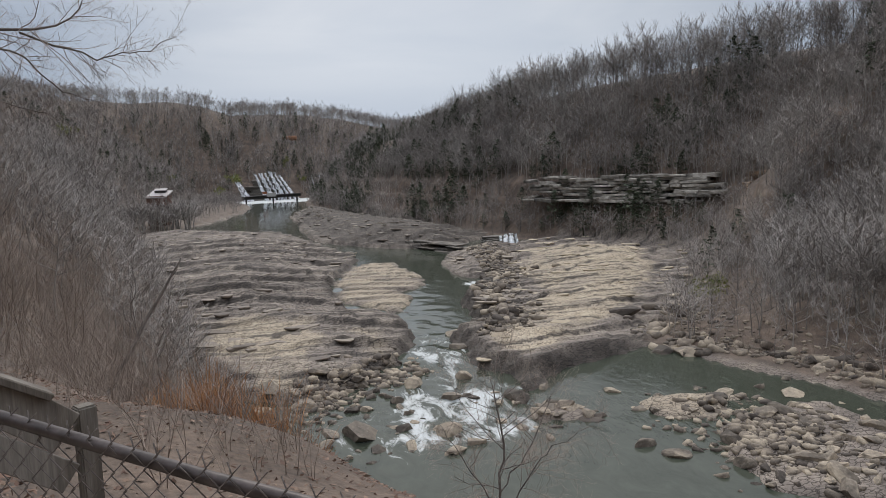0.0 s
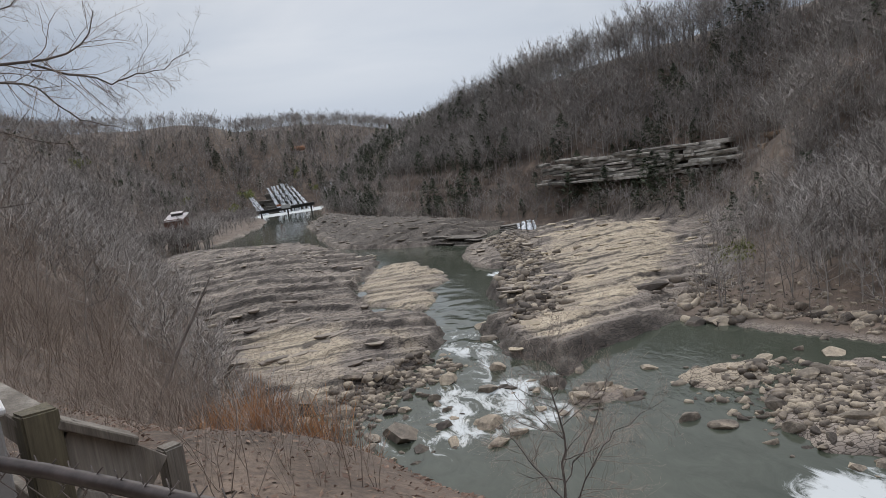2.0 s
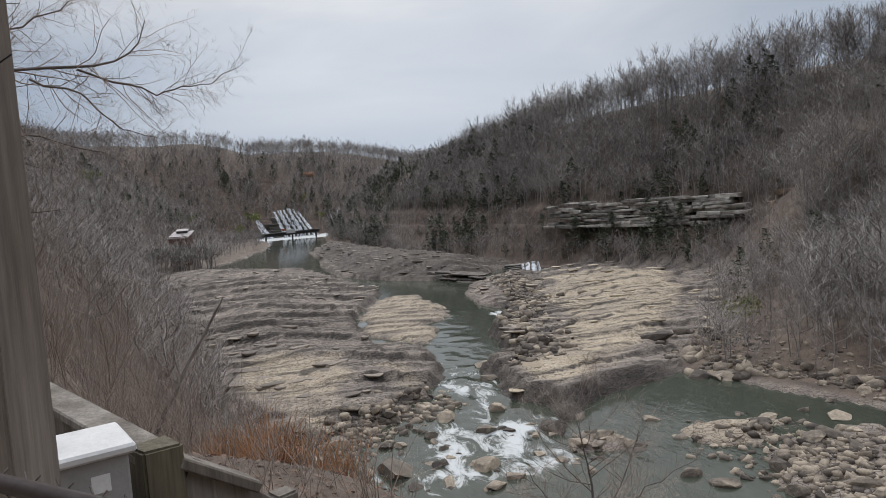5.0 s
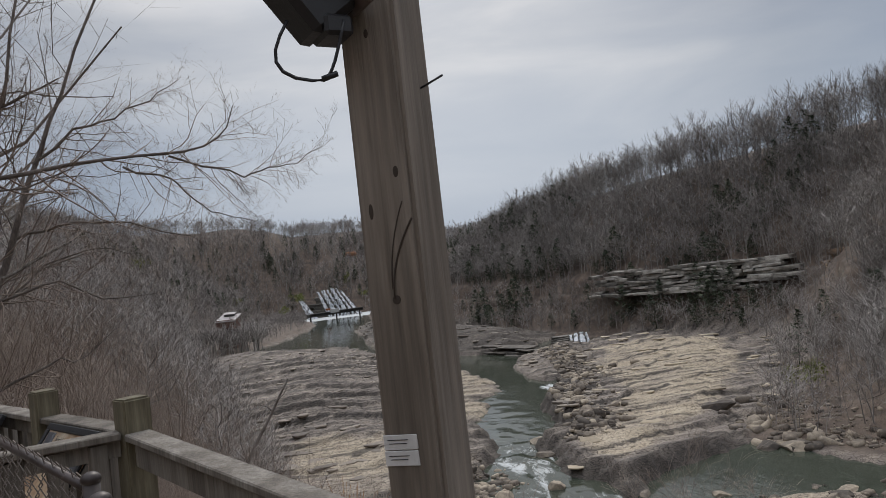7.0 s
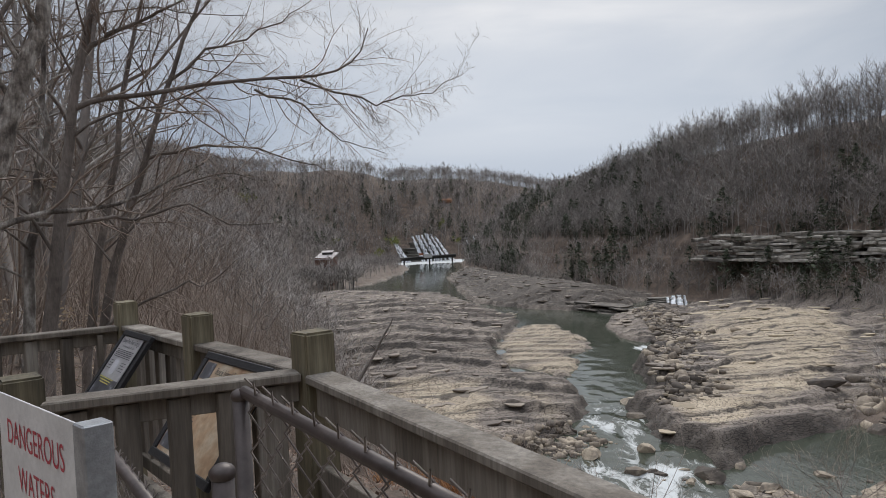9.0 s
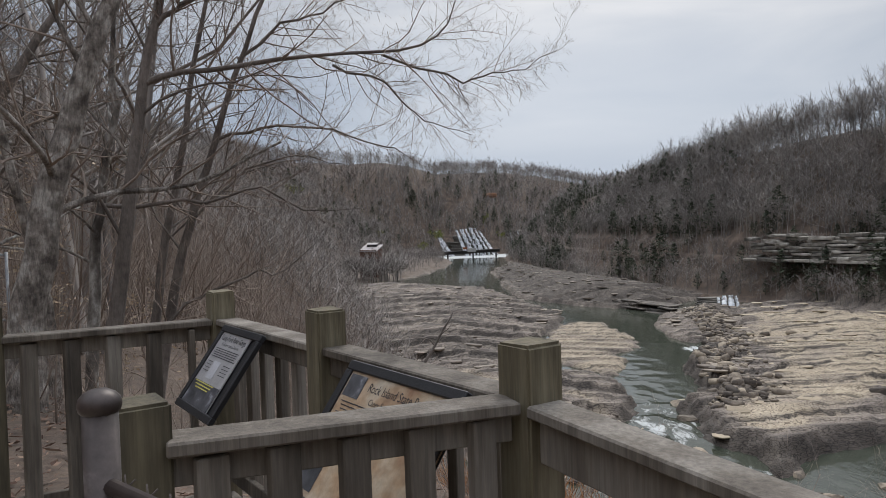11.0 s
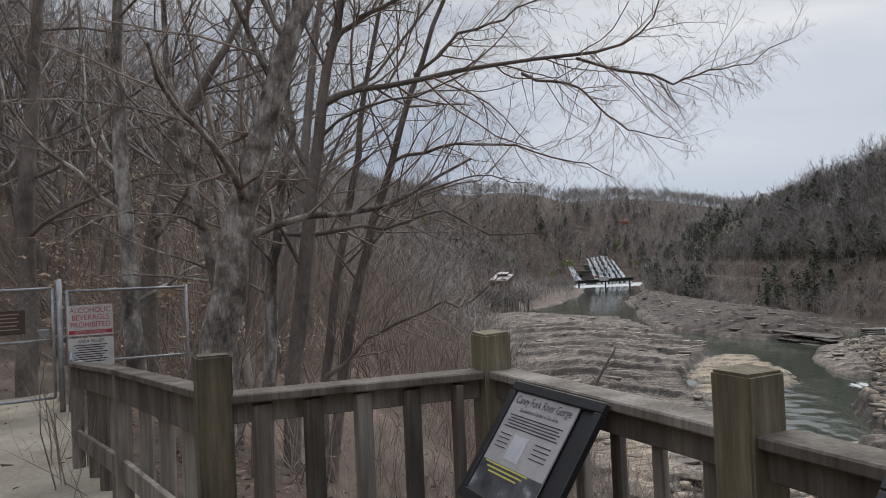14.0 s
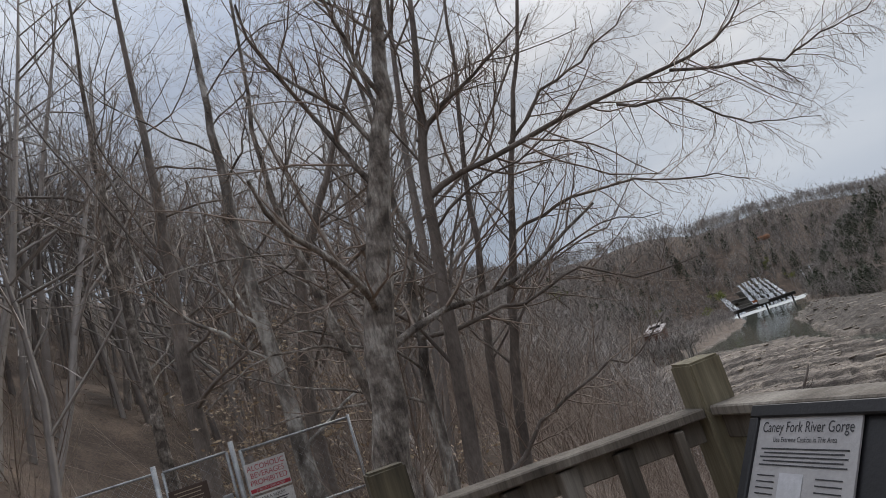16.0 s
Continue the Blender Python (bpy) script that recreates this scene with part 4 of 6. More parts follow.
def boulder(rng, x, y, size, label, group, sink=0.22):
    ob = new("boulder", ROCKS[rng.integers(len(ROCKS))])
    zg = zat(x, y)
    zw = float(water_level(np.array([y]))[0])
    z = max(zg, zw - 0.12 * size)
    ob.matrix_basis = Matrix.LocRotScale((x, y, z + size * (0.25 - sink)), Euler((rng.normal() * 0.12, rng.normal() * 0.12, rng.random() * 6.28)), (size * rng.uniform(0.9, 1.5), size * rng.uniform(0.7, 1.0), size * rng.uniform(0.7, 1.0)))
    return tagged(ob, label, "rock", group)


rng = np.random.default_rng(77)
# boulders that stand in the rapids and along the pool, the large ones each in its place
for x, y, s in ((15.9, 67.3, 2.7), (21.9, 65.1, 3.4), (13.4, 72.4, 3.0), (19, 72.9, 2.5), (10.8, 67.8, 1.9), (6.3, 61, 4.1), (10.1, 60.5, 1.9), (13.5, 58.7, 2.4), (15.1, 55.9, 2.1), (3.7, 61.3, 2.2), (1.9, 69.2, 2.6), (3.8, 74.8, 1.7)):
    boulder(rng, x, y, s, "large brown boulder standing in white water", "boulders in the rapids", 0.1)
for x, y, s in ((23.4, 91.6, 3.5), (21.7, 84.7, 2.1), (13.2, 55, 1.8), (7.2, 57, 1.8), (-2.2, 68.7, 2.7), (3, 59, 1.8), (18.1, 66.4, 1.6), (6.2, 67, 2.2), (18.6, 59.6, 1.4), (25.6, 67, 1.6), (-1.1, 73.3, 2.4)):
    boulder(rng, x, y, s, "dark wet boulder in the river channel", "boulders in the rapids", 0.12)
for x, y, s in ((31.5, 64, 1.7), (28, 51.1, 1.9), (29.1, 48.5, 2.1), (47.2, 57.7, 2.4), (49.7, 61.5, 1.3), (21.2, 54.5, 1.2), (34.4, 49, 1.8), (32.8, 55.5, 1.1), (45.7, 87.4, 3.6), (43.2, 74.4, 3.0), (45.7, 72.7, 3.6)):
    boulder(rng, x, y, s, "pale brown rock at the edge of the still pool", "rocks along the pool", 0.12)
for k in range(38):
    u = rng.random()
    x, y = 3 + 21 * u + rng.normal() * 1.4, 57 + 8 * u + rng.normal() * 3.4
    boulder(rng, x, y, 0.6 + 1.1 * rng.random() ** 2, "small dark rock breaking the white water", "small rocks in the rapids", 0.12)
for outline, box, count, label, group in ((RUBBLE, (30, 50, 36, 56), 95, "brown angular rock heaped on the stony shore", "rocks on the shore"), (BAR, (31, 45, 54, 63), 34, "tan flat rock on the bar beside the pool", "rocks on the bar"), (ISLE, (20, 28, 55, 63), 34, "brown rock on a small stony islet", "rocks on the islet")):
    for k in range(count):
        x, y = rng.uniform(box[0], box[1]), rng.uniform(box[2], box[3])
        if poly_dist(np.array([x]), np.array([y]), outline)[0] > -0.6:
            boulder(rng, x, y, 0.7 + 1.9 * rng.random() ** 2, label, group)
for k in range(34):
    u = rng.random()
    y = 30 + 58 * u
    x = np.interp(y, [30, 45, 61, 65, 71, 74, 83, 88], [52, 56, 56, 54, 50, 45, 47, 50]) + rng.normal() * 1.6 + 0.8
    boulder(rng, x, y, 0.6 + 1.8 * rng.random() ** 2, "tan rock tumbled along the wooded bank", "rocks along the pool")
for k in range(30):
    u = rng.random()
    x, y = 0 + 14 * u + rng.normal() * 0.9, 68.5 + 10 * u + rng.normal() * 1.3
    boulder(rng, x, y, 0.6 + 1.6 * rng.random() ** 2, "brown block broken from the edge of the slab", "broken blocks")
for k in range(16):
    u = rng.random()
    x, y = -4 + 6 * u + rng.normal() * 1.0, 56 + 12 * u + rng.normal() * 2.4
    boulder(rng, x, y, rng.uniform(0.5, 1.8), "brown rock tumbled at the foot of the bank", "rocks under the bank")


def stones(name, seed, count, place, lo, hi, label):
    """Loose stones past counting, in one object."""
    r = np.random.default_rng(seed)
    cos, faces, base = [], [], 0
    protos = []
    for _ in range(7):
        n = 6
        a = np.arange(n) * 2 * math.pi / n + r.normal(size=n) * 0.25
        ring = np.stack([np.cos(a), np.sin(a), np.zeros(n)], -1) * (0.38 + 0.28 * r.random((n, 1))) * [1.25, 0.85, 1]
        lift = r.normal(size=2) * 0.16
        top = ring * 0.82
        top[:, 2] = 0.3 + top[:, 0] * lift[0] + top[:, 1] * lift[1]
        waist = ring + [0, 0, 0.02] + r.normal(size=(n, 3)) * 0.04
        co = np.concatenate([ring * 0.8 + [0, 0, -0.3], waist, top, np.tile(top.mean(0), (n, 1)) + ring * 0.02])
        protos.append((co, np.array([[j * n + i, j * n + (i + 1) % n, (j + 1) * n + (i + 1) % n, (j + 1) * n + i] for j in range(3) for i in range(n)])))
    for _ in range(count):
        x, y = place(r)
        s = lo + (hi - lo) * r.random() ** 2
        co, fa = protos[r.integers(7)]
        rot = np.array(Euler((r.normal() * 0.22, r.normal() * 0.22, r.random() * 6.28)).to_matrix())
        z = zat(x, y)
        if z < float(water_level(np.array([y]))[0]) - 0.6:
            z = float(water_level(np.array([y]))[0]) - 0.05
        cos.append((co * [1, 1, 0.75]) @ rot.T * s + [x, y, z + 0.04 * s])
        faces.append(fa + base)
        base += len(co)
    ob = new(name, raw_mesh(name, np.concatenate(cos), np.concatenate(faces)))
    ob.data.materials.append(M_STONES)
    return tagged(ob, label, "stones", kind="stuff")


stones("loose_stones", 301, 700, lambda r: (lambda u: (33 + 9 * u + r.normal() * 2.0, 46 + 6 * u + r.normal() * 4.4))(r.random()), 0.25, 1.1, "small brown stones covering the river bar")
stones("loose_stones", 302, 1000, lambda r: (lambda y: (np.interp(y, [30, 45, 62, 79, 92], [50, 57, 52, 46, 55]) + abs(r.normal()) * 5, y))(r.uniform(32, 94)), 0.2, 0.9, "small tan stones on the far bank under the brush")
stones("loose_stones", 303, 500, lambda r: (lambda y: (np.interp(y, [84, 93, 117, 131, 170], [25, 28, 33, 40, 47]) + abs(r.normal()) * 3, y))(r.uniform(84, 172)), 0.3, 1.2, "broken brown stone along the channel")
stones("loose_stones", 305, 420, lambda r: (lambda y: (np.interp(y, [84, 93, 117, 131, 170], [23.5, 27.5, 32, 40, 47]) + abs(r.normal()) * 4.5, y))(r.uniform(84, 170)), 0.5, 1.9, "broken slabs of brown rock along the channel's edge")
stones("loose_stones", 306, 260, lambda r: (lambda y: (np.interp(y, [30, 45, 61, 65, 71, 74, 83, 92], [52, 56, 56, 54, 50, 45, 47, 54]) + 0.8 + r.normal() * 1.8, y))(r.uniform(32, 92)), 0.6, 2.2, "tan rocks tumbled along the wooded bank")
stones("loose_stones", 307, 500, lambda r: (lambda u: (2 + 13 * u + r.normal() * 1.2, 69 + 10 * u + r.normal() * 2.0))(r.random()), 0.3, 1.3, "brown rubble under the broken edge of the slab")
stones("loose_stones", 304, 350, lambda r: (lambda u: (-6 + 10 * u + r.normal() * 1.4, 55 + 13 * u + r.normal() * 3.4))(r.random()), 0.2, 0.9, "small brown stones at the foot of the bank")


# ---------------------------------------------------------------- falling water
def fall_material():
    m = bpy.data.materials.new("falling_water")
    m.use_nodes = True
    nt = m.node_tree
    b = nt.nodes["Principled BSDF"]
    tc = nt.nodes.new("ShaderNodeTexCoord")
    mp = nt.nodes.new("ShaderNodeMapping")
    mp.inputs["Scale"].default_value = (1.0, 1.0, 0.18)
    n = nt.nodes.new("ShaderNodeTexNoise")
    n.inputs["Scale"].default_value, n.inputs["Detail"].default_value = 0.9, 6
    r = nt.nodes.new("ShaderNodeValToRGB")
    r.color_ramp.elements[0].position, r.color_ramp.elements[0].color = 0.36, (0.1, 0.1, 0.1, 1)
    r.color_ramp.elements[1].position, r.color_ramp.elements[1].color = 0.52, (0.85, 0.87, 0.9, 1)
    nt.links.new(tc.outputs["Object"], mp.inputs[0])
    nt.links.new(mp.outputs[0], n.inputs["Vector"])
    nt.links.new(n.outputs[0], r.inputs[0])
    nt.links.new(r.outputs[0], b.inputs["Base Color"])
    b.inputs["Roughness"].default_value = 0.55
    return m


M_FALL = fall_material()


def cascade(parent, seed, top, foot, wide_top, wide_foot, steps, name="stream"):
    """A ribbon of water that runs down ledges from top to foot, with thickness."""
    r = np.random.default_rng(seed)
    top, foot = Vector(top), Vector(foot)
    along = (foot - top)
    side = along.cross(Vector((0, 0, 1))).normalized()
    bm = bmesh.new()
    rows, cols = steps * 4, 7
    grid = []
    for i in range(rows + 1):
        u = i / rows
        z = top.z + (foot.z - top.z) * (u + 0.035 * math.sin(u * steps * 6.28 + seed))
        h = top + along * (u + 0.02 * math.sin(u * steps * 6.28))
        w = wide_top + (wide_foot - wide_top) * u + r.normal() * 0.06 * wide_foot
        row = []
        for j in range(cols):
            v = j / (cols - 1) - 0.5
            row.append(bm.verts.new((h.x + side.x * v * w + r.normal() * 0.05, h.y + side.y * v * w - 0.3 * (1 - 4 * v * v), z + r.normal() * 0.05)))
        grid.append(row)
    for i in range(rows):
        for j in range(cols - 1):
            bm.faces.new([grid[i][j], grid[i][j + 1], grid[i + 1][j + 1], grid[i + 1][j]])
    bmesh.ops.solidify(bm, geom=bm.faces[:], thickness=0.25)
    for f in bm.faces:
        f.smooth = True
    return part(name, bm, M_FALL, parent)


M_CLIFF = material("wet_dark_cliff", [(0.3, (0.05, 0.045, 0.038)), (0.6, (0.12, 0.105, 0.085)), (0.8, (0.2, 0.17, 0.13))], 0.12, 1.2, 0.6, 1.0, stretch=(1, 1, 3), dist=0.4, fine_mix=0.6)


def crag(parent, seed, at, size, name="cliff", mat=None):
    """A stepped rock face."""
    r = np.random.default_rng(seed)
    n = 7
    for k in range(n):
        u = k / n
        bm = block((size[0] * (1 - 0.35 * u) * r.uniform(0.85, 1.1), size[1] * (1 - 0.6 * u), size[2] / n * 1.05), (at[0] + r.normal() * size[0] * 0.03, at[1] + size[1] * 0.35 * u, at[2] + size[2] * (u + 0.5 / n)), (0, 0, r.normal() * 6), 0.25)
        bmesh.ops.subdivide_edges(bm, edges=bm.edges[:], cuts=3, use_grid_fill=True)
        off = Vector(r.random(3) * 30)
        for v in bm.verts:
            v.co += Vector((noise.noise(v.co * 0.25 + off), noise.noise(v.co * 0.25 - off), 0.4 * noise.noise(v.co * 0.5 + off))) * min(1.6, size[2] * 0.12)
        part(name, bm, mat or M_CLIFF, parent)


falls = thing("waterfall", (0, 545, -19.2), "tall white twin waterfall over a dark wooded cliff", "waterfall")
crag(falls, 1, (3, 17, -1), (34, 26, 16.5))
for k, (x0, z0, x1, w0, w1) in enumerate(((-21, 17.0, -12.5, 2.0, 3.2), (-19.5, 15.0, -9.5, 1.6, 3.6), (-17.5, 10.5, -7.5, 1.0, 2.2), (-6, 18.4, 2, 1.8, 3.0), (-2.5, 19.2, 7, 2.6, 4.0), (1, 18.6, 11.5, 1.4, 3.2), (4.5, 19.0, 15, 2.4, 4.2), (8, 18.2, 19, 1.4, 2.8), (11.5, 16.6, 23, 1.6, 3.6), (15, 10.0, 25, 1.0, 2.4))):
    cascade(falls, 400 + k, (x0, 6.5 - 0.2 * (k % 3), z0 + 2.2), (x1, -9.0 + (k % 2), 0.0), w0 * 1.25, w1 * 1.15, 5 + k % 3)
far_falls = thing("waterfall", (46, 575, -14), "distant thin white falls on a shaded cliff", "waterfall")
crag(far_falls, 2, (0, 10, -3), (34, 16, 16))
for k, x in enumerate((-9, -3, 4, 10)):
    cascade(far_falls, 420 + k, (x, 7, 12 + k * 0.5), (x + 2, -3, 0), 1.0, 1.8, 4)
side_falls = thing("small_waterfall", (61, 184, -20.0), "small white cascade stepping down dark ledges into the pool", "waterfall")
crag(side_falls, 3, (0.5, 4.0, -0.9), (7, 4, 2.3), "ledge")
for k, (x0, z0, x1, y1, w) in enumerate(((1.2, 2.1, -0.4, -3, 0.7), (2.3, 2.2, 1.2, -2.2, 0.9), (0.2, 1.8, -1.6, -3.4, 0.5), (3.2, 2.0, 2.6, -1.5, 0.5), (-1.2, 0.4, -6, -9, 0.9), (-5.6, 0.1, -12, -15, 0.8))):
    cascade(side_falls, 440 + k, (x0, 1.5, z0), (x1, y1, -0.1 if k < 4 else -0.2), w, w * 1.5, 4)
side_falls.scale = (1.4, 1.4, 1.35)

# the brick powerhouse below the hill, the pipe bridge in front of the falls
M_REDBRICK = material("brown_brick", [(0.3, (0.11, 0.06, 0.045)), (0.7, (0.2, 0.115, 0.085))], 0.6, 6, 0.85, 0.2)
M_ROOF = plain("pale_metal_roof", (0.42, 0.38, 0.365), 0.6)
M_STEEL = plain("dark_steel", (0.035, 0.032, 0.03), 0.6)
M_PALE = plain("pale_concrete", (0.5, 0.49, 0.47), 0.7)
house = thing("powerhouse", (-42.5, 318, -18.2), "brown brick powerhouse with a pale metal roof and ridge vent", "building", rz=-14)
part("wall", block((7.6, 8, 12), (0, 0, 6), bevel=0.05), M_REDBRICK, house)
part("roof", block((8.6, 9, 0.4), (0, 0, 12.6), (16, 0, 0), 0.05), M_ROOF, house)
vent = part("ridge_vent", block((4.6, 1.6, 1.2), (0, 2.0, 13.7), bevel=0.05), M_STEEL, house, "dark louvred ridge vent")
part("vent_roof", block((5.2, 2.6, 0.25), (0, 2.0, 14.5), (16, 0, 0), 0.05), M_ROOF, vent)
for k in range(4):
    part("window", block((1.0, 0.2, 2.4), (-2.7 + 1.8 * k, -4.05, 7.0), bevel=0.03), M_STEEL, house)
shed = thing("shed", (-66, 322, -19), "small pale-roofed shed among the bare trees", "building", rz=-10)
part("wall", block((6, 5, 6), (0, 0, 3), bevel=0.03), M_REDBRICK, shed)
part("roof", block((7, 6, 0.35), (0, 0, 6.3), (-14, 0, 0), 0.03), M_ROOF, shed)
bridge = thing("pipe_bridge", (-5, 480, -18.9), "dark steel pipe bridge low over the river below the falls", "bridge")
part("girder", beam((-33, 0, 3.6), (29, 26, 4.6), 1.2, 1.5, 0.1), M_STEEL, bridge)
part("pipe", rod([(-33, -1, 4.7), (29, 25, 5.7)], 0.45), M_STEEL, bridge)
for u in (0.12, 0.42, 0.7, 0.96):
    part("pier", block((1.0, 1.0, 5.4), (-33 + 62 * u, 26 * u, 1.3 + u), bevel=0.08), M_STEEL, bridge)
part("gatehouse", block((6.0, 3.0, 2.6), (9.5, 16, 5.9), bevel=0.08), M_PALE, bridge, "pale concrete gatehouse")
part("gantry", block((3.0, 1.0, 1.4), (5, 17, 7.2), bevel=0.05), plain("rust_orange", (0.32, 0.1, 0.03)), bridge, "rust-orange hoist frame")


# greening trees that stand out against the bare hills
def leafy_crown(parent, seed, height, spread, count, mat):
    r = np.random.default_rng(seed)
    centres = r.normal(size=(14, 3)) * [spread * 0.5, spread * 0.5, height * 0.18] + [0, 0, height * 0.62]
    c = centres[r.integers(14, size=count)] + r.normal(size=(count, 3)) * spread * 0.2
    d1, d2 = r.normal(size=(count, 3)), r.normal(size=(count, 3))
    s = 0.02 * height * (0.6 + r.random((count, 1)))
    q = np.stack([c - d1 * s, c - d2 * s * 0.6, c + d1 * s, c + d2 * s * 0.6], 1).reshape(-1, 3)
    return part_mesh("crown", raw_mesh("crown", q, np.arange(count * 4).reshape(-1, 4)), mat, parent, "yellow-green budding crown")


for k, (x, y, h, s) in enumerate(((-19.5, 541, 11, 4.2), (-31, 538, 9, 3.2), (-110, 470, 11, 5.0), (-62, 520, 9, 3.0), (18, 590, 9, 3.0), (62, 92, 4.5, 2.2), (30, 575, 8, 2.4))):
    z = zat(x, y)
    if k == 0:
        z = -8.0
    t = thing("budding_tree", (x, y, z), "tree with a fresh yellow-green crown among bare woods", "tree", "budding trees")
    co, fa = bare_proto(500 + k, h * 0.9, FAR_PLAN, [4, 3, 2], 0.18)
    part_mesh("trunk", raw_mesh("trunk", co, fa), M_DARKBARK, t)
    leafy_crown(t, 510 + k, h, s, 900, M_BUD)
x, y = 24, 640
red = thing("hillside_house", (x, y, zat(x, y) + 5), "orange-brown earth bank and house high on the hill", "building")
part("bank", block((13, 4, 4), (0, 0, -2), (0, 0, 8), 1.2), material("orange_earth", [(0.3, (0.22, 0.1, 0.05)), (0.7, (0.36, 0.18, 0.1))], 0.3, 2), red)


# ---------------------------------------------------------------- bare ledges on the hill across the river
M_LEDGE = material("banded_ledge_stone", [(0.3, (0.1, 0.09, 0.078)), (0.5, (0.26, 0.235, 0.2)), (0.7, (0.5, 0.46, 0.4))], 0.35, 2.5, 0.85, 0.9, stretch=(1, 1, 2.5), fine_stretch=(1, 1, 4), dist=0.2, fine_mix=0.6, rand=0.14)
M_RUSTLEDGE = material("rusty_ledge_stone", [(0.3, (0.1, 0.075, 0.055)), (0.55, (0.27, 0.175, 0.11)), (0.75, (0.4, 0.3, 0.21))], 0.3, 2.5, 0.85, 0.9, stretch=(1, 1, 2.5), fine_stretch=(1, 1, 4), dist=0.2, fine_mix=0.6, rand=0.14)


def ledges(seed, a, b, low, high, courses, mat, label):
    """A cliff of stacked, broken courses from a to b."""
    r = np.random.default_rng(seed)
    a, b = Vector(a), Vector(b)
    t = thing("cliff", (a.x, a.y, low), label, "cliff")
    run = (b - a).length
    d = (b - a).normalized()
    back = Vector((-d.y, d.x)) if d.x < 0 or d.y > 0 else Vector((d.y, -d.x))
    back = back if back.x > 0 else -back
    yaw = math.degrees(math.atan2(d.y, d.x))
    for c in range(courses):
        u = r.uniform(-0.05, 0.03)
        z = low + (high - low) * (c + 0.5) / courses
        while u < 1:
            w = r.uniform(2.0, 9.0)
            if r.random() < 0.6 + 0.3 * math.sin(3.14 * min(1, max(0, u))):
                h = (high - low) / courses * r.uniform(0.6, 1.3)
                at = d * (u * run + w / 2) + back * (0.35 * c + r.normal() * 0.55 + 2.6)
                bm = block((w, 4.5, h), (0, 0, 0), (r.normal() * 2, r.normal() * 1.2, r.normal() * 5), 0.08)
                bmesh.ops.subdivide_edges(bm, edges=bm.edges[:], cuts=2, use_grid_fill=True)
                for v in bm.verts:
                    v.co += Vector((noise.noise(v.co * 0.7 + at.to_3d()), noise.noise(v.co * 0.7 - at.to_3d()), 0.3 * noise.noise(v.co + at.to_3d()))) * 0.55
                ob = part("stone_block", bm, mat, t)
                ob.matrix_basis = pose(at.x, at.y, z - low, 0, 0, yaw)
            u += w / run


ledges(801, (74, 199), (101, 154), -9.5, -2.4, 9, M_LEDGE, "pale grey layered cliff showing between the trees")
ledges(802, (104, 142), (108, 114), -8.0, -0.6, 6, M_RUSTLEDGE, "rust-stained layered cliff above the wooded bank")
ledges(803, (27, 213), (43, 177), -20.3, -18.2, 5, material("dark_shore_ledge", [(0.3, (0.05, 0.044, 0.038)), (0.7, (0.19, 0.16, 0.13))], 0.4, 2.5, 0.8, 0.9, fine_stretch=(1, 1, 4), dist=0.2, fine_mix=0.6, rand=0.1), "low dark layered ledge along the far shore")


# ---------------------------------------------------------------- plates of broken stone on the slabs
M_PLATE = material("brown_grey_plate", [(0.3, (0.13, 0.108, 0.09)), (0.5, (0.235, 0.195, 0.16)), (0.72, (0.37, 0.315, 0.25))], 0.5, 6, 0.88, 0.7, rand=0.16, dist=0.05, fine_mix=0.5)
M_TANPLATE = material("tan_plate", [(0.3, (0.27, 0.22, 0.155)), (0.5, (0.42, 0.345, 0.245)), (0.72, (0.54, 0.455, 0.335))], 0.5, 6, 0.88, 0.6, rand=0.14, dist=0.05, fine_mix=0.4)


def plate_arrays(seed):
    """A thin broken slab: ragged outline, flat top, undercut edge; four-cornered faces."""
    r = np.random.default_rng(seed)
    n = 6
    a = np.arange(n) * 2 * math.pi / n + r.normal(size=n) * 0.22
    rad = 0.5 * (0.65 + 0.6 * r.random(n))
    ring = np.stack([np.cos(a) * rad, np.sin(a) * rad, np.zeros(n)], -1)
    rows = [ring * 0.86 + [0, 0, -0.5], ring * 0.97 + [0, 0, -0.1], ring * 1.0 + [0, 0, 0.38], ring * 0.95 + [0, 0, 0.5], ring * 0.05 + [0, 0, 0.5]]
    co = np.concatenate(rows)
    fa = [[j * n + i, j * n + (i + 1) % n, (j + 1) * n + (i + 1) % n, (j + 1) * n + i] for j in range(4) for i in range(n)]
    return co, np.array(fa)


PLATES = [plate_arrays(900 + k) for k in range(8)]
PLATE_MESH = {}
for key, mat in (("dark", M_PLATE), ("tan", M_TANPLATE)):
    PLATE_MESH[key] = []
    for co, fa in PLATES:
        me = raw_mesh("stone_plate", co, fa)
        me.materials.append(mat)
        PLATE_MESH[key].append(me)


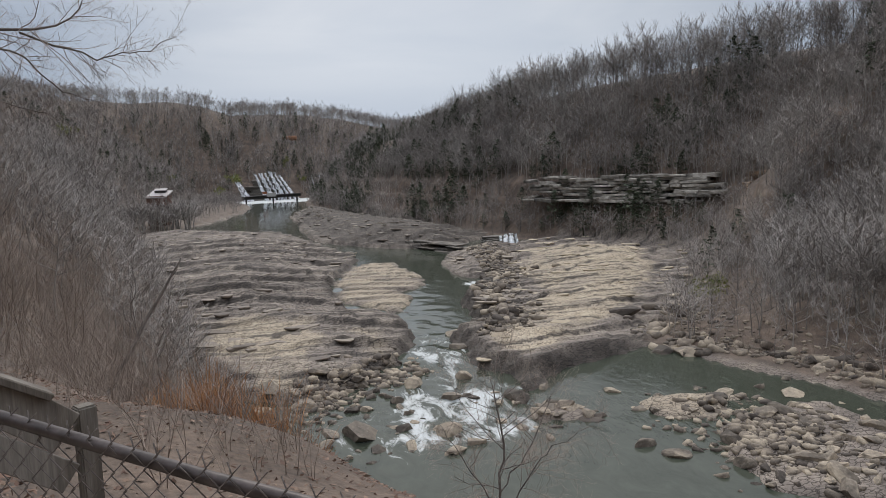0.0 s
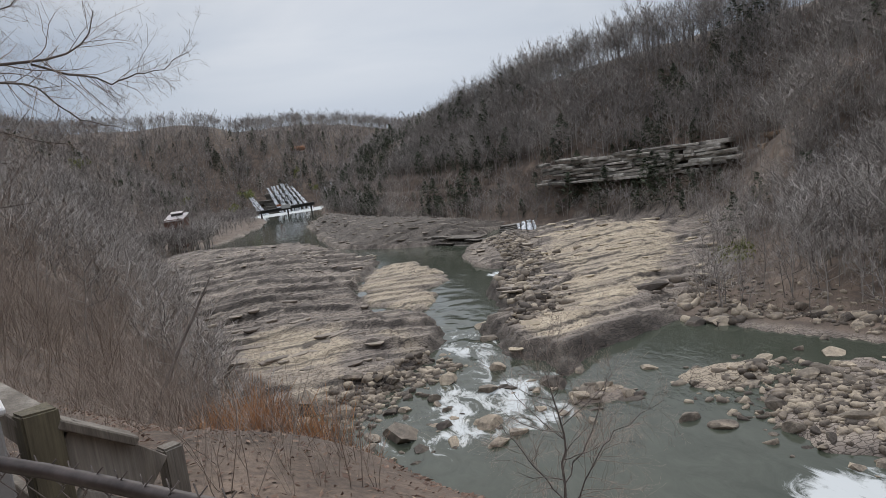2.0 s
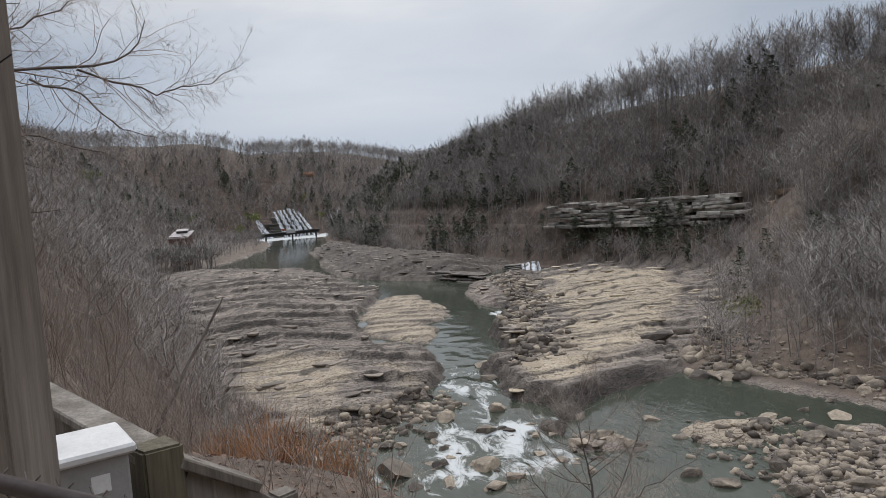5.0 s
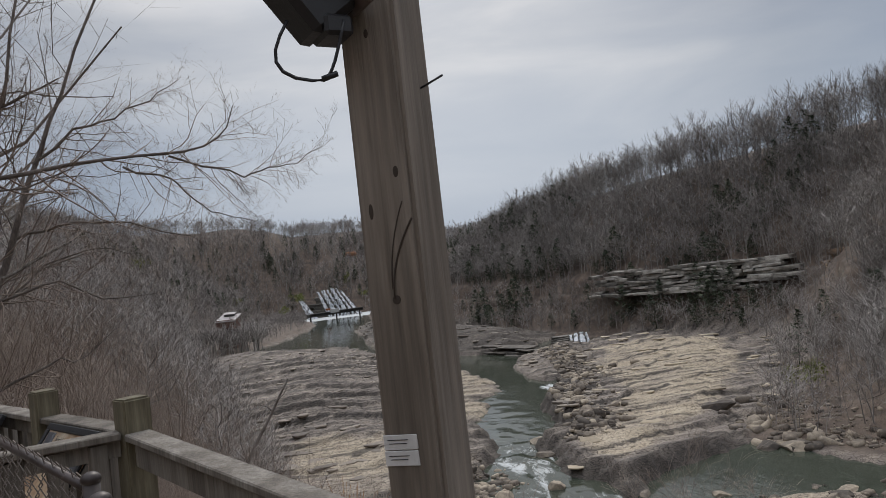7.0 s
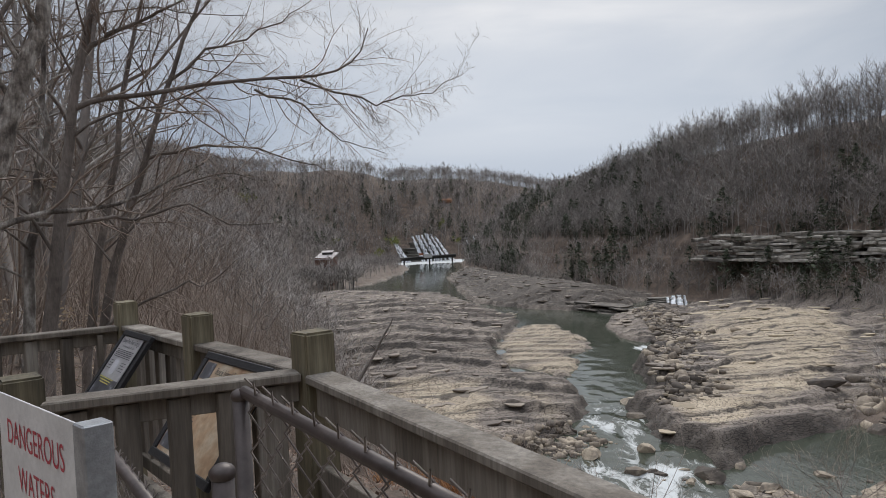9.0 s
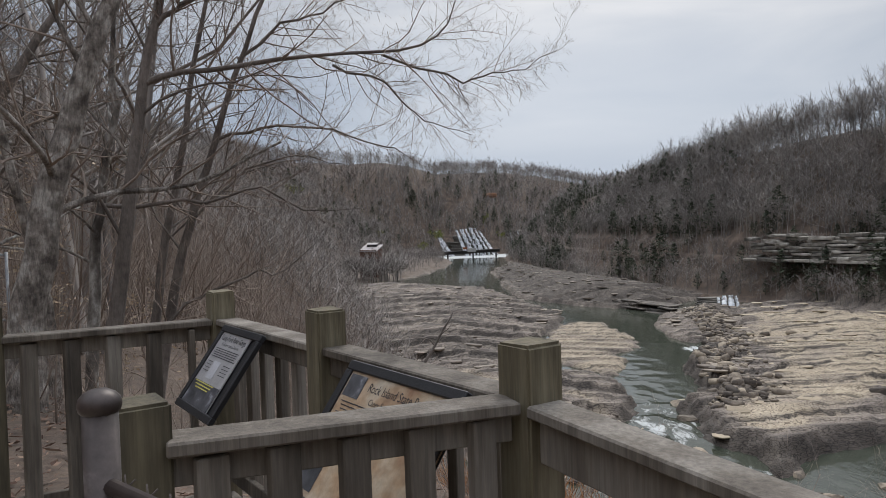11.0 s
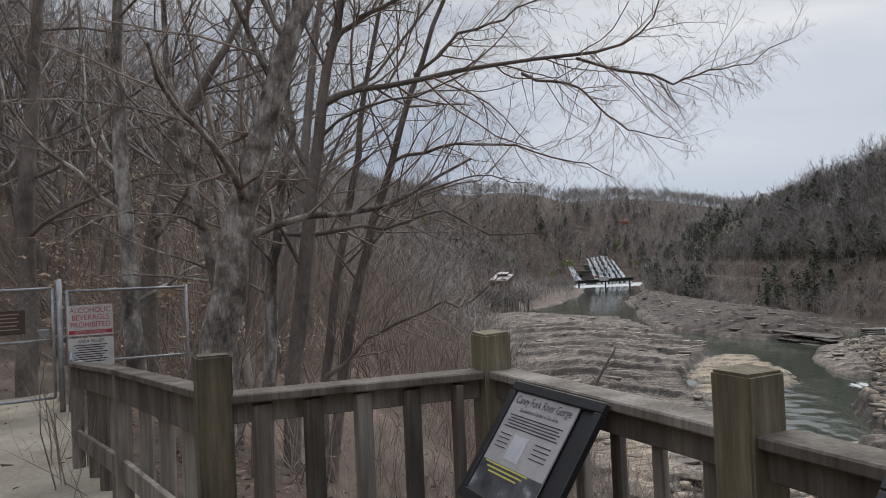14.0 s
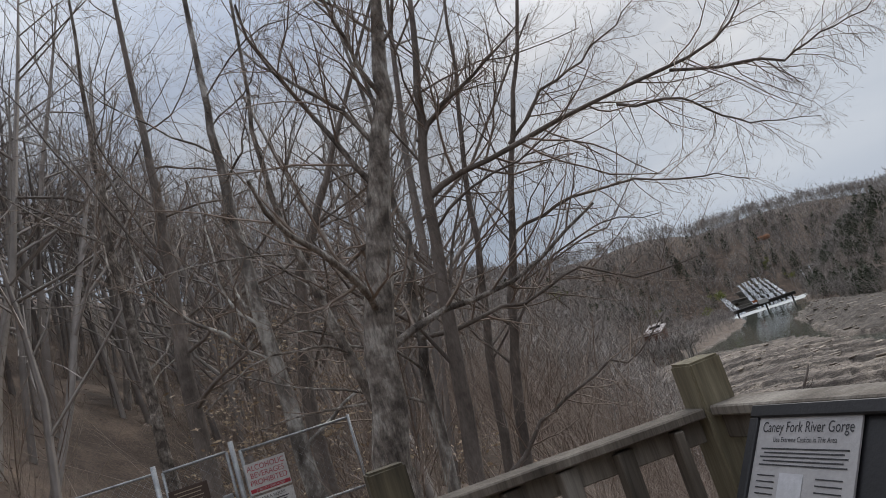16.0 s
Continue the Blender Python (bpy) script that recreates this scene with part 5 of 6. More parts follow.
def lay_plates(seed, outline, box, count, key, yaw, nearest, label):
    """Plates over an outline of the plan: the nearest as parts of the ground, the rest joined."""
    r = np.random.default_rng(seed)
    x, y = r.uniform(box[0], box[1], count), r.uniform(box[2], box[3], count)
    d = poly_dist(x, y, outline)
    keep = d > 0.9
    x, y = x[keep], y[keep]
    order = np.argsort(y)
    cos, faces, base = [], [], 0
    for rank, i in enumerate(order):
        k = int(r.integers(8))
        size = (r.uniform(1.0, 3.2) + 3.0 * r.random() ** 3, r.uniform(0.9, 2.4) + 1.6 * r.random() ** 3, r.uniform(0.2, 0.45))
        m = Matrix.LocRotScale((x[i], y[i], zat(x[i], y[i]) + size[2] * r.uniform(-0.4, 0.05)), Euler((radians(-3 + r.normal() * 2.5), radians(r.normal() * 2.5), radians(yaw + r.normal() * 24))), size)
        if rank < nearest:
            ob = new("stone_plate", PLATE_MESH[key][k])
            ob.parent = ground
            ob.matrix_basis = m
        else:
            co, fa = PLATES[k]
            mm = np.array(m)
            cos.append(co @ mm[:3, :3].T + mm[:3, 3])
            faces.append(fa + base)
            base += len(co)
    if cos:
        ob = new("stone_plates", raw_mesh("stone_plates", np.concatenate(cos), np.concatenate(faces)))
        ob.data.materials.append(M_TANPLATE if key == "tan" else M_PLATE)
        tagged(ob, label, "stones", kind="stuff")


lay_plates(911, LEFT_SLAB, (-55, 24, 66, 292), 620, "dark", 8, 110, "overlapping brown plates of stone on the wide river slab")
lay_plates(912, RIGHT_SLAB, (22, 93, 66, 194), 130, "tan", -14, 50, "overlapping tan plates of stone on the tilted slab")
lay_plates(913, CASCADE_STEP, (36, 65, 131, 187), 160, "dark", -20, 0, "broken brown plates beside the small cascade")
lay_plates(914, FAR_LEDGE, (10, 68, 172, 430), 500, "dark", -40, 0, "layered dark stone along the far shore")
lay_plates(915, [(22, 82), (27, 92), (29, 110), (41, 131), (52, 148), (60, 160), (46, 131), (42, 116), (38, 100), (26, 88)], (21, 61, 81, 161), 330, "dark", -25, 60, "broken brown slabs along the channel's edge")


# ---------------------------------------------------------------- the overlook: wood, pipe and wire
def wood_material(name, dark, mid, pale, green=0.0):
    """Weathered boards: grain along the board, cracks, and a green-grey bloom."""
    m = material(name, [(0.28, dark), (0.5, mid), (0.74, pale)], 1.6, 55, 0.88, 0.7, stretch=(3, 3, 0.6), fine_stretch=(1, 1, 0.05), fine_mix=0.6, rand=0.13, dist=0.006)
    return m


M_WOOD = wood_material("weathered_board", (0.06, 0.049, 0.038), (0.15, 0.127, 0.103), (0.29, 0.262, 0.225))
M_POST = wood_material("mossy_weathered_post", (0.06, 0.05, 0.032), (0.15, 0.127, 0.08), (0.27, 0.24, 0.165))
M_POLE = wood_material("squared_pole", (0.085, 0.068, 0.052), (0.18, 0.148, 0.118), (0.28, 0.24, 0.2))
M_KNOT = plain("knot_scar", (0.05, 0.037, 0.028), 0.9)
M_PIPE = material("chipped_brown_paint", [(0.3, (0.035, 0.026, 0.023)), (0.62, (0.085, 0.066, 0.06)), (0.78, (0.2, 0.175, 0.165))], 12, 60, 0.45, 0.04, metal=0.3)
M_WIRE = material("rusted_wire", [(0.3, (0.09, 0.07, 0.06)), (0.7, (0.3, 0.26, 0.235))], 30, 150, 0.6, 0.2, metal=0.4)
M_GALV = material("galvanised_steel", [(0.3, (0.25, 0.26, 0.27)), (0.7, (0.45, 0.46, 0.47))], 9, 70, 0.5, 0.15, metal=0.6)
M_BLACK = plain("black_metal", (0.014, 0.014, 0.016), 0.45)
M_WHITE = plain("white_sheet", (0.6, 0.59, 0.575), 0.5)
M_SIGN = plain("grey_panel", (0.36, 0.35, 0.35), 0.35)
M_INK = plain("dark_ink", (0.03, 0.03, 0.035), 0.5)
M_RED = plain("faded_red", (0.42, 0.04, 0.06), 0.5)
M_BROWN = plain("brown_sign", (0.07, 0.045, 0.035), 0.5)
M_CREAM = material("faded_map_print", [(0.3, (0.26, 0.13, 0.07)), (0.5, (0.42, 0.29, 0.18)), (0.7, (0.55, 0.47, 0.36))], 5, 30, 0.4, 0.05)
M_YELLOW = plain("yellow_ink", (0.5, 0.45, 0.1), 0.5)
M_PHOTO = material("dim_photograph", [(0.3, (0.02, 0.022, 0.025)), (0.6, (0.1, 0.1, 0.11)), (0.75, (0.45, 0.46, 0.5))], 9, 40, 0.4, 0.0)
M_CONCRETE = material("worn_path", [(0.3, (0.2, 0.17, 0.13)), (0.55, (0.34, 0.3, 0.235)), (0.75, (0.42, 0.38, 0.31))], 1.2, 24, 0.9, 0.4)
M_LEAVES = material("fallen_leaves", [(0.25, (0.09, 0.05, 0.035)), (0.5, (0.17, 0.1, 0.07)), (0.8, (0.3, 0.21, 0.15))], 3.0, 30, 0.85, 0.2, rand=0.25, island=True)
M_BOX = plain("grey_cabinet_paint", (0.26, 0.25, 0.24), 0.5)

U = Vector((0.593, -0.805, 0))         # along the front railing, towards the pole
IN = Vector((-0.805, -0.593, 0))       # from the front railing back over the deck
P3, P2, P1, P0, PX = (Vector(p) for p in ((-3.145, 6.405, 0), (-3.965, 7.52, 0), (-4.85, 8.715, 0), (-5.93, 8.11, 0), (-4.16, 6.03, 0)))
Q = Vector((-1.84, 4.45, 0))


def yaw_of(a, b):
    return math.degrees(math.atan2((b - a).y, (b - a).x))


def post(parent, at, top, yaw, size=0.14, foot=-1.2, mat=None, peak=0.02):
    """A squared post with a worn, hand-cut top."""
    bm = bmesh.new()
    h = top - foot
    bmesh.ops.create_cube(bm, size=1, matrix=pose(0, 0, foot + h / 2) @ Matrix.Diagonal((size, size, h, 1)))
    bmesh.ops.bevel(bm, geom=bm.edges[:], offset=0.008, segments=2, affect="EDGES")
    for v in bm.verts:
        if v.co.z > top - 0.03:
            v.co.z += peak * (0.5 - abs(v.co.x) / size * 2) + 0.008 * noise.noise(v.co * 30 + at)
    ob = part("post", bm, mat or M_POST, parent)
    ob.matrix_basis = pose(at.x, at.y, 0, 0, 0, yaw)
    return ob


def railing(thing_ob, a, b, z, count, bottom=0.08, side=1.0, cap=True):
    """A cap board, a rail under it, a bottom rail and upright slats between two posts."""
    a, b = Vector((a.x, a.y, 0)), Vector((b.x, b.y, 0))
    d = (b - a).normalized()
    n = Vector((-d.y, d.x, 0)) * side
    s, e = a + d * 0.07, b - d * 0.07
    up = Vector((0, 0, 1))
    if cap:
        part("cap_board", beam(s + up * (z - 0.019) + n * 0.015, e + up * (z - 0.019) + n * 0.015, 0.14, 0.038, 0.006), M_WOOD, thing_ob)
    part("rail", beam(s + up * (z - 0.085), e + up * (z - 0.085), 0.038, 0.088), M_WOOD, thing_ob)
    part("rail", beam(s + up * (bottom + 0.045), e + up * (bottom + 0.045), 0.038, 0.088), M_WOOD, thing_ob)
    for k in range(count):
        u = (k + 0.55) / (count + 0.1)
        at = s + (e - s) * u + n * 0.04
        r = random.uniform(-0.006, 0.006)
        part("slat", beam(at + up * (bottom - 0.02), at + up * (z - 0.05 + r) + d * r, 0.086, 0.036, 0.004, 90 + math.degrees(math.atan2(d.y, d.x))), M_WOOD, thing_ob)


deck_rail = thing("deck_railing", (0, 0, 0), "weathered grey wooden deck railing with square posts and upright slats", "railing")
yw = yaw_of(P3, P1)
for at, top in ((P3, 1.255), (P2, 1.245), (P1, 1.25), (P0, 1.245), (PX, 1.185)):
    post(deck_rail, at, top, yw, peak=0.03 if at is P3 else 0.015)
railing(deck_rail, P3, P2, 1.075, 5, side=-1)
railing(deck_rail, P2, P1, 1.075, 6, side=-1)
railing(deck_rail, P1, P0, 1.075, 5, side=1)
railing(deck_rail, P3, PX, 1.085, 5, side=1)

deck = tagged(new("deck_floor"), "grey weathered deck boards", "floor", kind="structure")
for k in range(9):
    a = P3 + IN * (0.05 + 0.145 * k) - U * -0.05
    part("plank", beam(Vector((a.x, a.y, -0.02)), Vector((a.x, a.y, -0.02)) - U * 2.95, 0.138, 0.036, 0.004), M_WOOD, deck)

# plank fence that runs from the deck down beside the walk
side_fence = thing("plank_fence", (0, 0, 0), "weathered plank fence with a sloping cap board beside the walk", "fence")
post(side_fence, Q, 0.955, -58, 0.13, peak=0.01)
end = Vector((-1.56, 4.60, 0))
a, b = P3 + Vector((0.03, -0.06, 0)), Q
for z, deep in ((0.97, 0.14), (0.62, 0.14), (0.3, 0.14)):
    part("board", beam((a.x, a.y, z), (b.x, b.y, z - 0.14), 0.038, deep), M_WOOD, side_fence)
part("cap_board", beam((a.x, a.y, 1.055), (b.x, b.y, 0.915), 0.13, 0.036, 0.006), M_WOOD, side_fence)
part("cap_board", beam((b.x + 0.05, b.y + 0.03, 0.885), (end.x, end.y, 0.72), 0.14, 0.038, 0.006), M_WOOD, side_fence)
part("board", beam((b.x + 0.05, b.y + 0.02, 0.80), (end.x + 0.04, end.y + 0.05, 0.52), 0.038, 0.2), M_WOOD, side_fence)
part("board", beam((b.x + 0.05, b.y + 0.02, 0.55), (end.x + 0.04, end.y + 0.05, 0.3), 0.038, 0.14), M_WOOD, side_fence)
post(side_fence, Vector((-1.47, 4.80, 0)), 0.60, -58, 0.09, peak=0.0, mat=M_WOOD)

# plank fence towards the gate
gate_fence = thing("plank_fence", (0, 0, 0), "weathered plank fence stepping along the path to the gate", "fence")
F = [P0 + Vector((-0.06, 0.06, 0)), Vector((-7.45, 9.62, 0)), Vector((-8.9, 11.0, 0))]
for k, (z0, z1) in enumerate(((1.04, 0.93), (0.93, 0.80))):
    for drop in (0.08, 0.62):
        part("board", beam((F[k].x, F[k].y, z0 - drop), (F[k + 1].x, F[k + 1].y, z1 - drop), 0.038, 0.17 if drop < 0.3 else 0.14), M_WOOD, gate_fence)
    part("cap_board", beam((F[k].x, F[k].y, z0 + 0.03), (F[k + 1].x, F[k + 1].y, z1 + 0.03), 0.12, 0.034), M_WOOD, gate_fence)
    for u in (0.25, 0.5, 0.75):
        at = F[k].lerp(F[k + 1], u)
        part("slat", beam((at.x + 0.04, at.y + 0.03, -0.2), (at.x + 0.04, at.y + 0.03, z0 - 0.1), 0.086, 0.036), M_WOOD, gate_fence)
for at, top in ((F[1], 0.98), (F[2], 0.85)):
    post(gate_fence, at, top, -46, 0.1, mat=M_WOOD)


# chain link
def wire_mesh(a, b, low, high, pitch=0.032, gauge=0.002, tips=True, sides=3):
    """Woven wire between two uprights: bent wires that hook into one another. low and high: heights at both ends."""
    a, b = np.array(a[:2], float), np.array(b[:2], float)
    run = np.linalg.norm(b - a)
    d = (b - a) / run
    n = np.array([-d[1], d[0]])
    stems = []
    for k in range(int(run / pitch)):
        u = (k + 0.5) * pitch
        f = u / run
        lo, hi = low[0] + (low[1] - low[0]) * f, high[0] + (high[1] - high[0]) * f
        rows = int((hi - lo) / pitch) + 1
        pts = []
        for i in range(rows):
            s = 1 if (i + k) % 2 else -1
            q = a + d * (u + s * pitch * 0.54) + n * (s * 0.0035)
            pts.append((q[0], q[1], hi - i * pitch))
        if tips:
            q = a + d * u
            pts.insert(0, (q[0] + n[0] * 0.012, q[1] + n[1] * 0.012, hi + 0.022))
        if len(pts) > 2:
            stems.append((0, np.array(pts), np.full(len(pts), gauge)))
    co, fa = tubes(stems, [sides])
    return raw_mesh("wire_mesh", co, fa)


def pipe_post(parent, x, y, top, radius=0.0145, foot=-0.4):
    part("post", rod([(x, y, foot), (x, y, top - 0.03)], radius, 12), M_PIPE, parent)
    bm = bmesh.new()
    bmesh.ops.create_uvsphere(bm, u_segments=14, v_segments=8, radius=radius * 1.22, matrix=pose(x, y, top - 0.03) @ Matrix.Diagonal((1, 1, 0.75, 1)))
    for f in bm.faces:
        f.smooth = True
    part("cap", bm, M_PIPE, parent, "rounded brown pipe cap with worn paint")


pipe_fence = thing("chain_link_fence", (0, 0, 0), "brown-painted chain-link fence with rusty wire and pipe rails", "fence")
for x, y, top, rad in ((-3.96, 5.47, 1.335, 0.03), (-2.98, 4.40, 1.325, 0.0165), (-2.49, 3.66, 1.425, 0.0145)):
    pipe_post(pipe_fence, x, y, top, rad)
part("top_rail", rod([(-3.96, 5.47, 1.17), (-3.45, 5.12, 1.13), (-2.98, 4.40, 1.1)], 0.014, 10), M_PIPE, pipe_fence)
for a, b, z0, z1 in (((-3.96, 5.47), (-3.45, 5.12), 1.17, 1.13), ((-3.45, 5.12), (-2.98, 4.40), 1.13, 1.1)):
    part_mesh("wire_mesh", wire_mesh(a, b, (0.2, 0.2), (z0, z1)), M_WIRE, pipe_fence)
part("top_rail", rod([(-2.49, 3.66, 1.37), (-1.35, 3.03, 1.17), (-0.69, 2.52, 1.09), (0.35, 1.65, 1.03), (1.8, 0.3, 1.1)], 0.0155, 10), M_PIPE, pipe_fence)
part_mesh("wire_mesh", wire_mesh((-2.49, 3.66), (-1.35, 3.03), (0.3, 0.3), (1.37, 1.17)), M_WIRE, pipe_fence)
part_mesh("wire_mesh", wire_mesh((-1.35, 3.03), (0.35, 1.65), (0.3, 0.3), (1.17, 1.03)), M_WIRE, pipe_fence)
leaf = thing("chain_link_gate", (0, 0, 0), "open brown chain-link gate leaf with a pipe frame", "gate")
pipe_post(leaf, -2.545, 3.80, 1.43)
pipe_post(leaf, -2.925, 4.31, 1.455, 0.011)
part("top_rail", rod([(-2.55, 3.80, 1.385), (-2.92, 4.31, 1.43)], 0.0085, 10), M_PIPE, leaf)
part("bottom_rail", rod([(-2.55, 3.80, 0.27), (-2.92, 4.31, 0.27)], 0.0085, 10), M_PIPE, leaf)
part_mesh("wire_mesh", wire_mesh((-2.555, 3.81), (-2.92, 4.31), (0.27, 0.27), (1.39, 1.435), 0.026, 0.0017), M_WIRE, leaf)

# the squared lamp pole with its solar light
pole = thing("light_pole", (-1.97, 3.70, 0), "squared weathered timber pole carrying a solar lamp", "pole", rz=-37)
pole.scale = (0.8, 0.8, 1)
bm = bmesh.new()
bmesh.ops.create_cube(bm, size=1, matrix=pose(0, 0, 1.8) @ Matrix.Diagonal((0.138, 0.138, 4.4, 1)))
bmesh.ops.bevel(bm, geom=bm.edges[:], offset=0.01, segments=2, affect="EDGES")
part("shaft", bm, M_POLE, pole)
scar = [(0.0 + 0.062 * (1 - math.cos(a)) * 0.5, -0.0695, 1.65 + 0.13 * math.sin(a * 0.5)) for a in np.linspace(0, 2.9, 11)]
part("scar", rod(scar, 0.0022, 6), M_KNOT, pole, "dark curved scar round a knot")
part("scar", rod([(x - 0.002, y, z + 0.016 + 0.3 * (z - 1.65)) for x, y, z in scar[:8]], 0.0014, 6), M_KNOT, pole)
for x, z, w, h in ((0.004, 1.648, 0.011, 0.008), (-0.035, 1.80, 0.006, 0.014), (0.035, 1.86, 0.007, 0.01), (0.0, 2.1, 0.006, 0.008)):
    bmk = bmesh.new()
    bmesh.ops.create_uvsphere(bmk, u_segments=12, v_segments=8, radius=1, matrix=pose(x, -0.0685, z) @ Matrix.Diagonal((w, 0.002, h, 1)))
    part("knot", bmk, M_KNOT, pole)
for k in range(2):
    plate = part("label_plate", block((0.082, 0.003, 0.025), (-0.024, -0.0705, 1.412 - 0.0265 * k), (0, -2, 0), bevel=0.0008), M_WHITE, pole, "small white label screwed to the pole")
    for j in range(2):
        part("print_line", block((0.05 - 0.008 * j, 0.001, 0.0012), (-0.03, -0.0723, 1.416 - 0.006 * j - 0.0265 * k), (0, -2, 0), bevel=0), M_INK, plate)
part("nail", rod([(0.06, 0.02, 2.005), (0.125, 0.02, 2.02)], 0.002, 6), M_BLACK, pole)
lamp = thing("solar_lamp", (-2.095, 3.635, 2.12), "black solar lamp tilted on a bracket with a hanging cable", "lamp")
part("housing", block((0.1, 0.09, 0.16), (-0.01, 0.0, 0.055), (0, -38, 20), 0.012), M_BLACK, lamp)
part("rim", block((0.014, 0.095, 0.19), (0.035, -0.01, 0.09), (0, -38, 20), 0.006), plain("scuffed_edge", (0.12, 0.09, 0.08), 0.5), lamp, "scuffed lamp rim")
part("foot", block((0.05, 0.07, 0.035), (0.035, 0.0, -0.02), (0, 0, 20), 0.006), M_BLACK, lamp)
part("bracket", block((0.14, 0.03, 0.03), (0.08, 0.03, 0.04), (0, 0, 20), 0.004), M_BLACK, lamp)
part("stalk", rod([(-0.06, 0, 0.12), (-0.2, -0.02, 0.04)], 0.006, 8), M_BLACK, lamp)
loop = [(-0.035 + 0.03 * (1 - math.cos(a)) * 0.0 - 0.045 * math.sin(a) * (a < 3.1416) + 0.0 + 0.09 * a / 6.28, -0.03, -0.01 - 0.1 * math.sin(a / 2)) for a in np.linspace(0, 6.2, 14)]
part("cable", rod(loop, 0.003, 6), M_BLACK, lamp)
part("connector", rod([(0.01, -0.03, -0.108), (0.035, -0.03, -0.1)], 0.005, 8), M_BLACK, lamp)

# the cabinet fixed behind the pole
cab = thing("metal_cabinet", (-2.10, 4.22, -0.06), "small grey metal cabinet with a white lid on the fence", "cabinet", rz=24)
part("body", block((0.42, 0.2, 0.55), (0, 0, 0.80), bevel=0.008), M_BOX, cab)
part("lid", block((0.46, 0.24, 0.03), (0, 0, 1.09), (3, 0, 0), 0.008), M_WHITE, cab, "white painted lid")
part("notice", block((0.05, 0.003, 0.05), (0.13, -0.102, 1.0), bevel=0), M_WHITE, cab, "small faded square notice")


# ---------------------------------------------------------------- signs
def lettering(text, size, mat, parent, m, align="CENTER", squeeze=1.0):
    cu = bpy.data.curves.new("lettering", "FONT")
    cu.body, cu.size, cu.align_x = text, size, align
    tmp = bpy.data.objects.new("tmp", cu)
    me = bpy.data.meshes.new_from_object(tmp)
    bpy.data.objects.remove(tmp)
    bpy.data.curves.remove(cu)
    ob = part_mesh("lettering", me, mat, parent)
    ob.matrix_basis = m @ Matrix.Diagonal((squeeze, 1, 1, 1))
    return ob


def panel_axes(origin, right, down):
    """A pose whose x runs along the panel, y up it, z out of it."""
    x, y = Vector(right).normalized(), -Vector(down).normalized()
    z = x.cross(y).normalized()
    m = Matrix((x, z.cross(x), z)).transposed().to_4x4()
    m.translation = Vector(origin)
    return m


def wayside(name, origin, w, h, label, tilt):
    """A framed panel; its origin is the top left corner."""
    down = IN * math.sin(radians(tilt)) + Vector((0, 0, -math.cos(radians(tilt))))
    t = new(name)
    t.matrix_basis = panel_axes(origin, U, down)
    tagged(t, label, "sign")
    for at, size in (((w / 2, -0.02, 0), (w, 0.04, 0.03)), ((w / 2, -h + 0.02, 0), (w, 0.04, 0.03)), ((0.02, -h / 2, 0), (0.04, h - 0.08, 0.03)), ((w - 0.02, -h / 2, 0), (0.04, h - 0.08, 0.03))):
        part("frame_bar", block(size, at, bevel=0.004), M_BLACK, t)
    part("back", block((w - 0.02, h - 0.02, 0.006), (w / 2, -h / 2, -0.012), bevel=0), M_BLACK, t)
    return t


s1 = wayside("information_sign", P1 + U * 0.41 + IN * 0.10 + Vector((0, 0, 1.075)), 0.59, 0.50, "framed grey information sign about the river gorge", 36)
part("panel", block((0.42, 0.42, 0.006), (0.25, -0.25, 0.0), bevel=0), M_SIGN, s1)
lettering("Caney Fork River Gorge", 0.046, M_INK, s1, pose(0.25, -0.085, 0.0045), squeeze=0.82)
lettering("Use Extreme Caution in This Area", 0.022, M_INK, s1, pose(0.25, -0.115, 0.0045), squeeze=0.85)
for k in range(5):
    part("print_line", block((0.36 - 0.03 * (k % 2), 0.004, 0.001), (0.25, -0.135 - 0.012 * k, 0.0045), bevel=0), M_INK, s1)
part("photograph", block((0.42, 0.13, 0.001), (0.25, -0.395, 0.0045), bevel=0), M_PHOTO, s1, "dark photograph along the foot of the panel")
part("photograph", block((0.10, 0.10, 0.001), (0.22, -0.255, 0.0042), bevel=0), plain("misty_white", (0.45, 0.45, 0.47)), s1, "pale photograph of falling water")
for k in range(4):
    part("print_line", block((0.10, 0.0035, 0.001), (0.37, -0.215 - 0.018 * k, 0.0045), bevel=0), M_INK, s1)
    part("print_line", block((0.08, 0.0035, 0.001), (0.11, -0.215 - 0.018 * k, 0.0045), bevel=0), M_INK, s1)
for k in range(3):
    part("print_line", block((0.30 - 0.05 * k, 0.006, 0.001), (0.22, -0.335 - 0.016 * k, 0.0055), bevel=0), M_YELLOW, s1)
s2 = wayside("information_sign", P2 + U * 0.46 + IN * 0.10 + Vector((0, 0, 1.075)), 0.76, 0.56, "framed faded park map sign with brown print", 36)
part("panel", block((0.72, 0.48, 0.006), (0.40, -0.28, 0.0), bevel=0), M_CREAM, s2)
lettering("Rock Island State Park", 0.05, M_INK, s2, pose(0.40, -0.10, 0.0045), squeeze=0.85)
lettering("Caney Fork River Gorge", 0.034, M_INK, s2, pose(0.40, -0.145, 0.0045), squeeze=0.85)
part("photograph", block((0.12, 0.09, 0.001), (0.11, -0.095, 0.0045), bevel=0), M_PHOTO, s2)
part("photograph", block((0.13, 0.16, 0.001), (0.68, -0.17, 0.0045), bevel=0), M_PHOTO, s2)
part("photograph", block((0.14, 0.12, 0.001), (0.12, -0.44, 0.0045), bevel=0), M_PHOTO, s2)
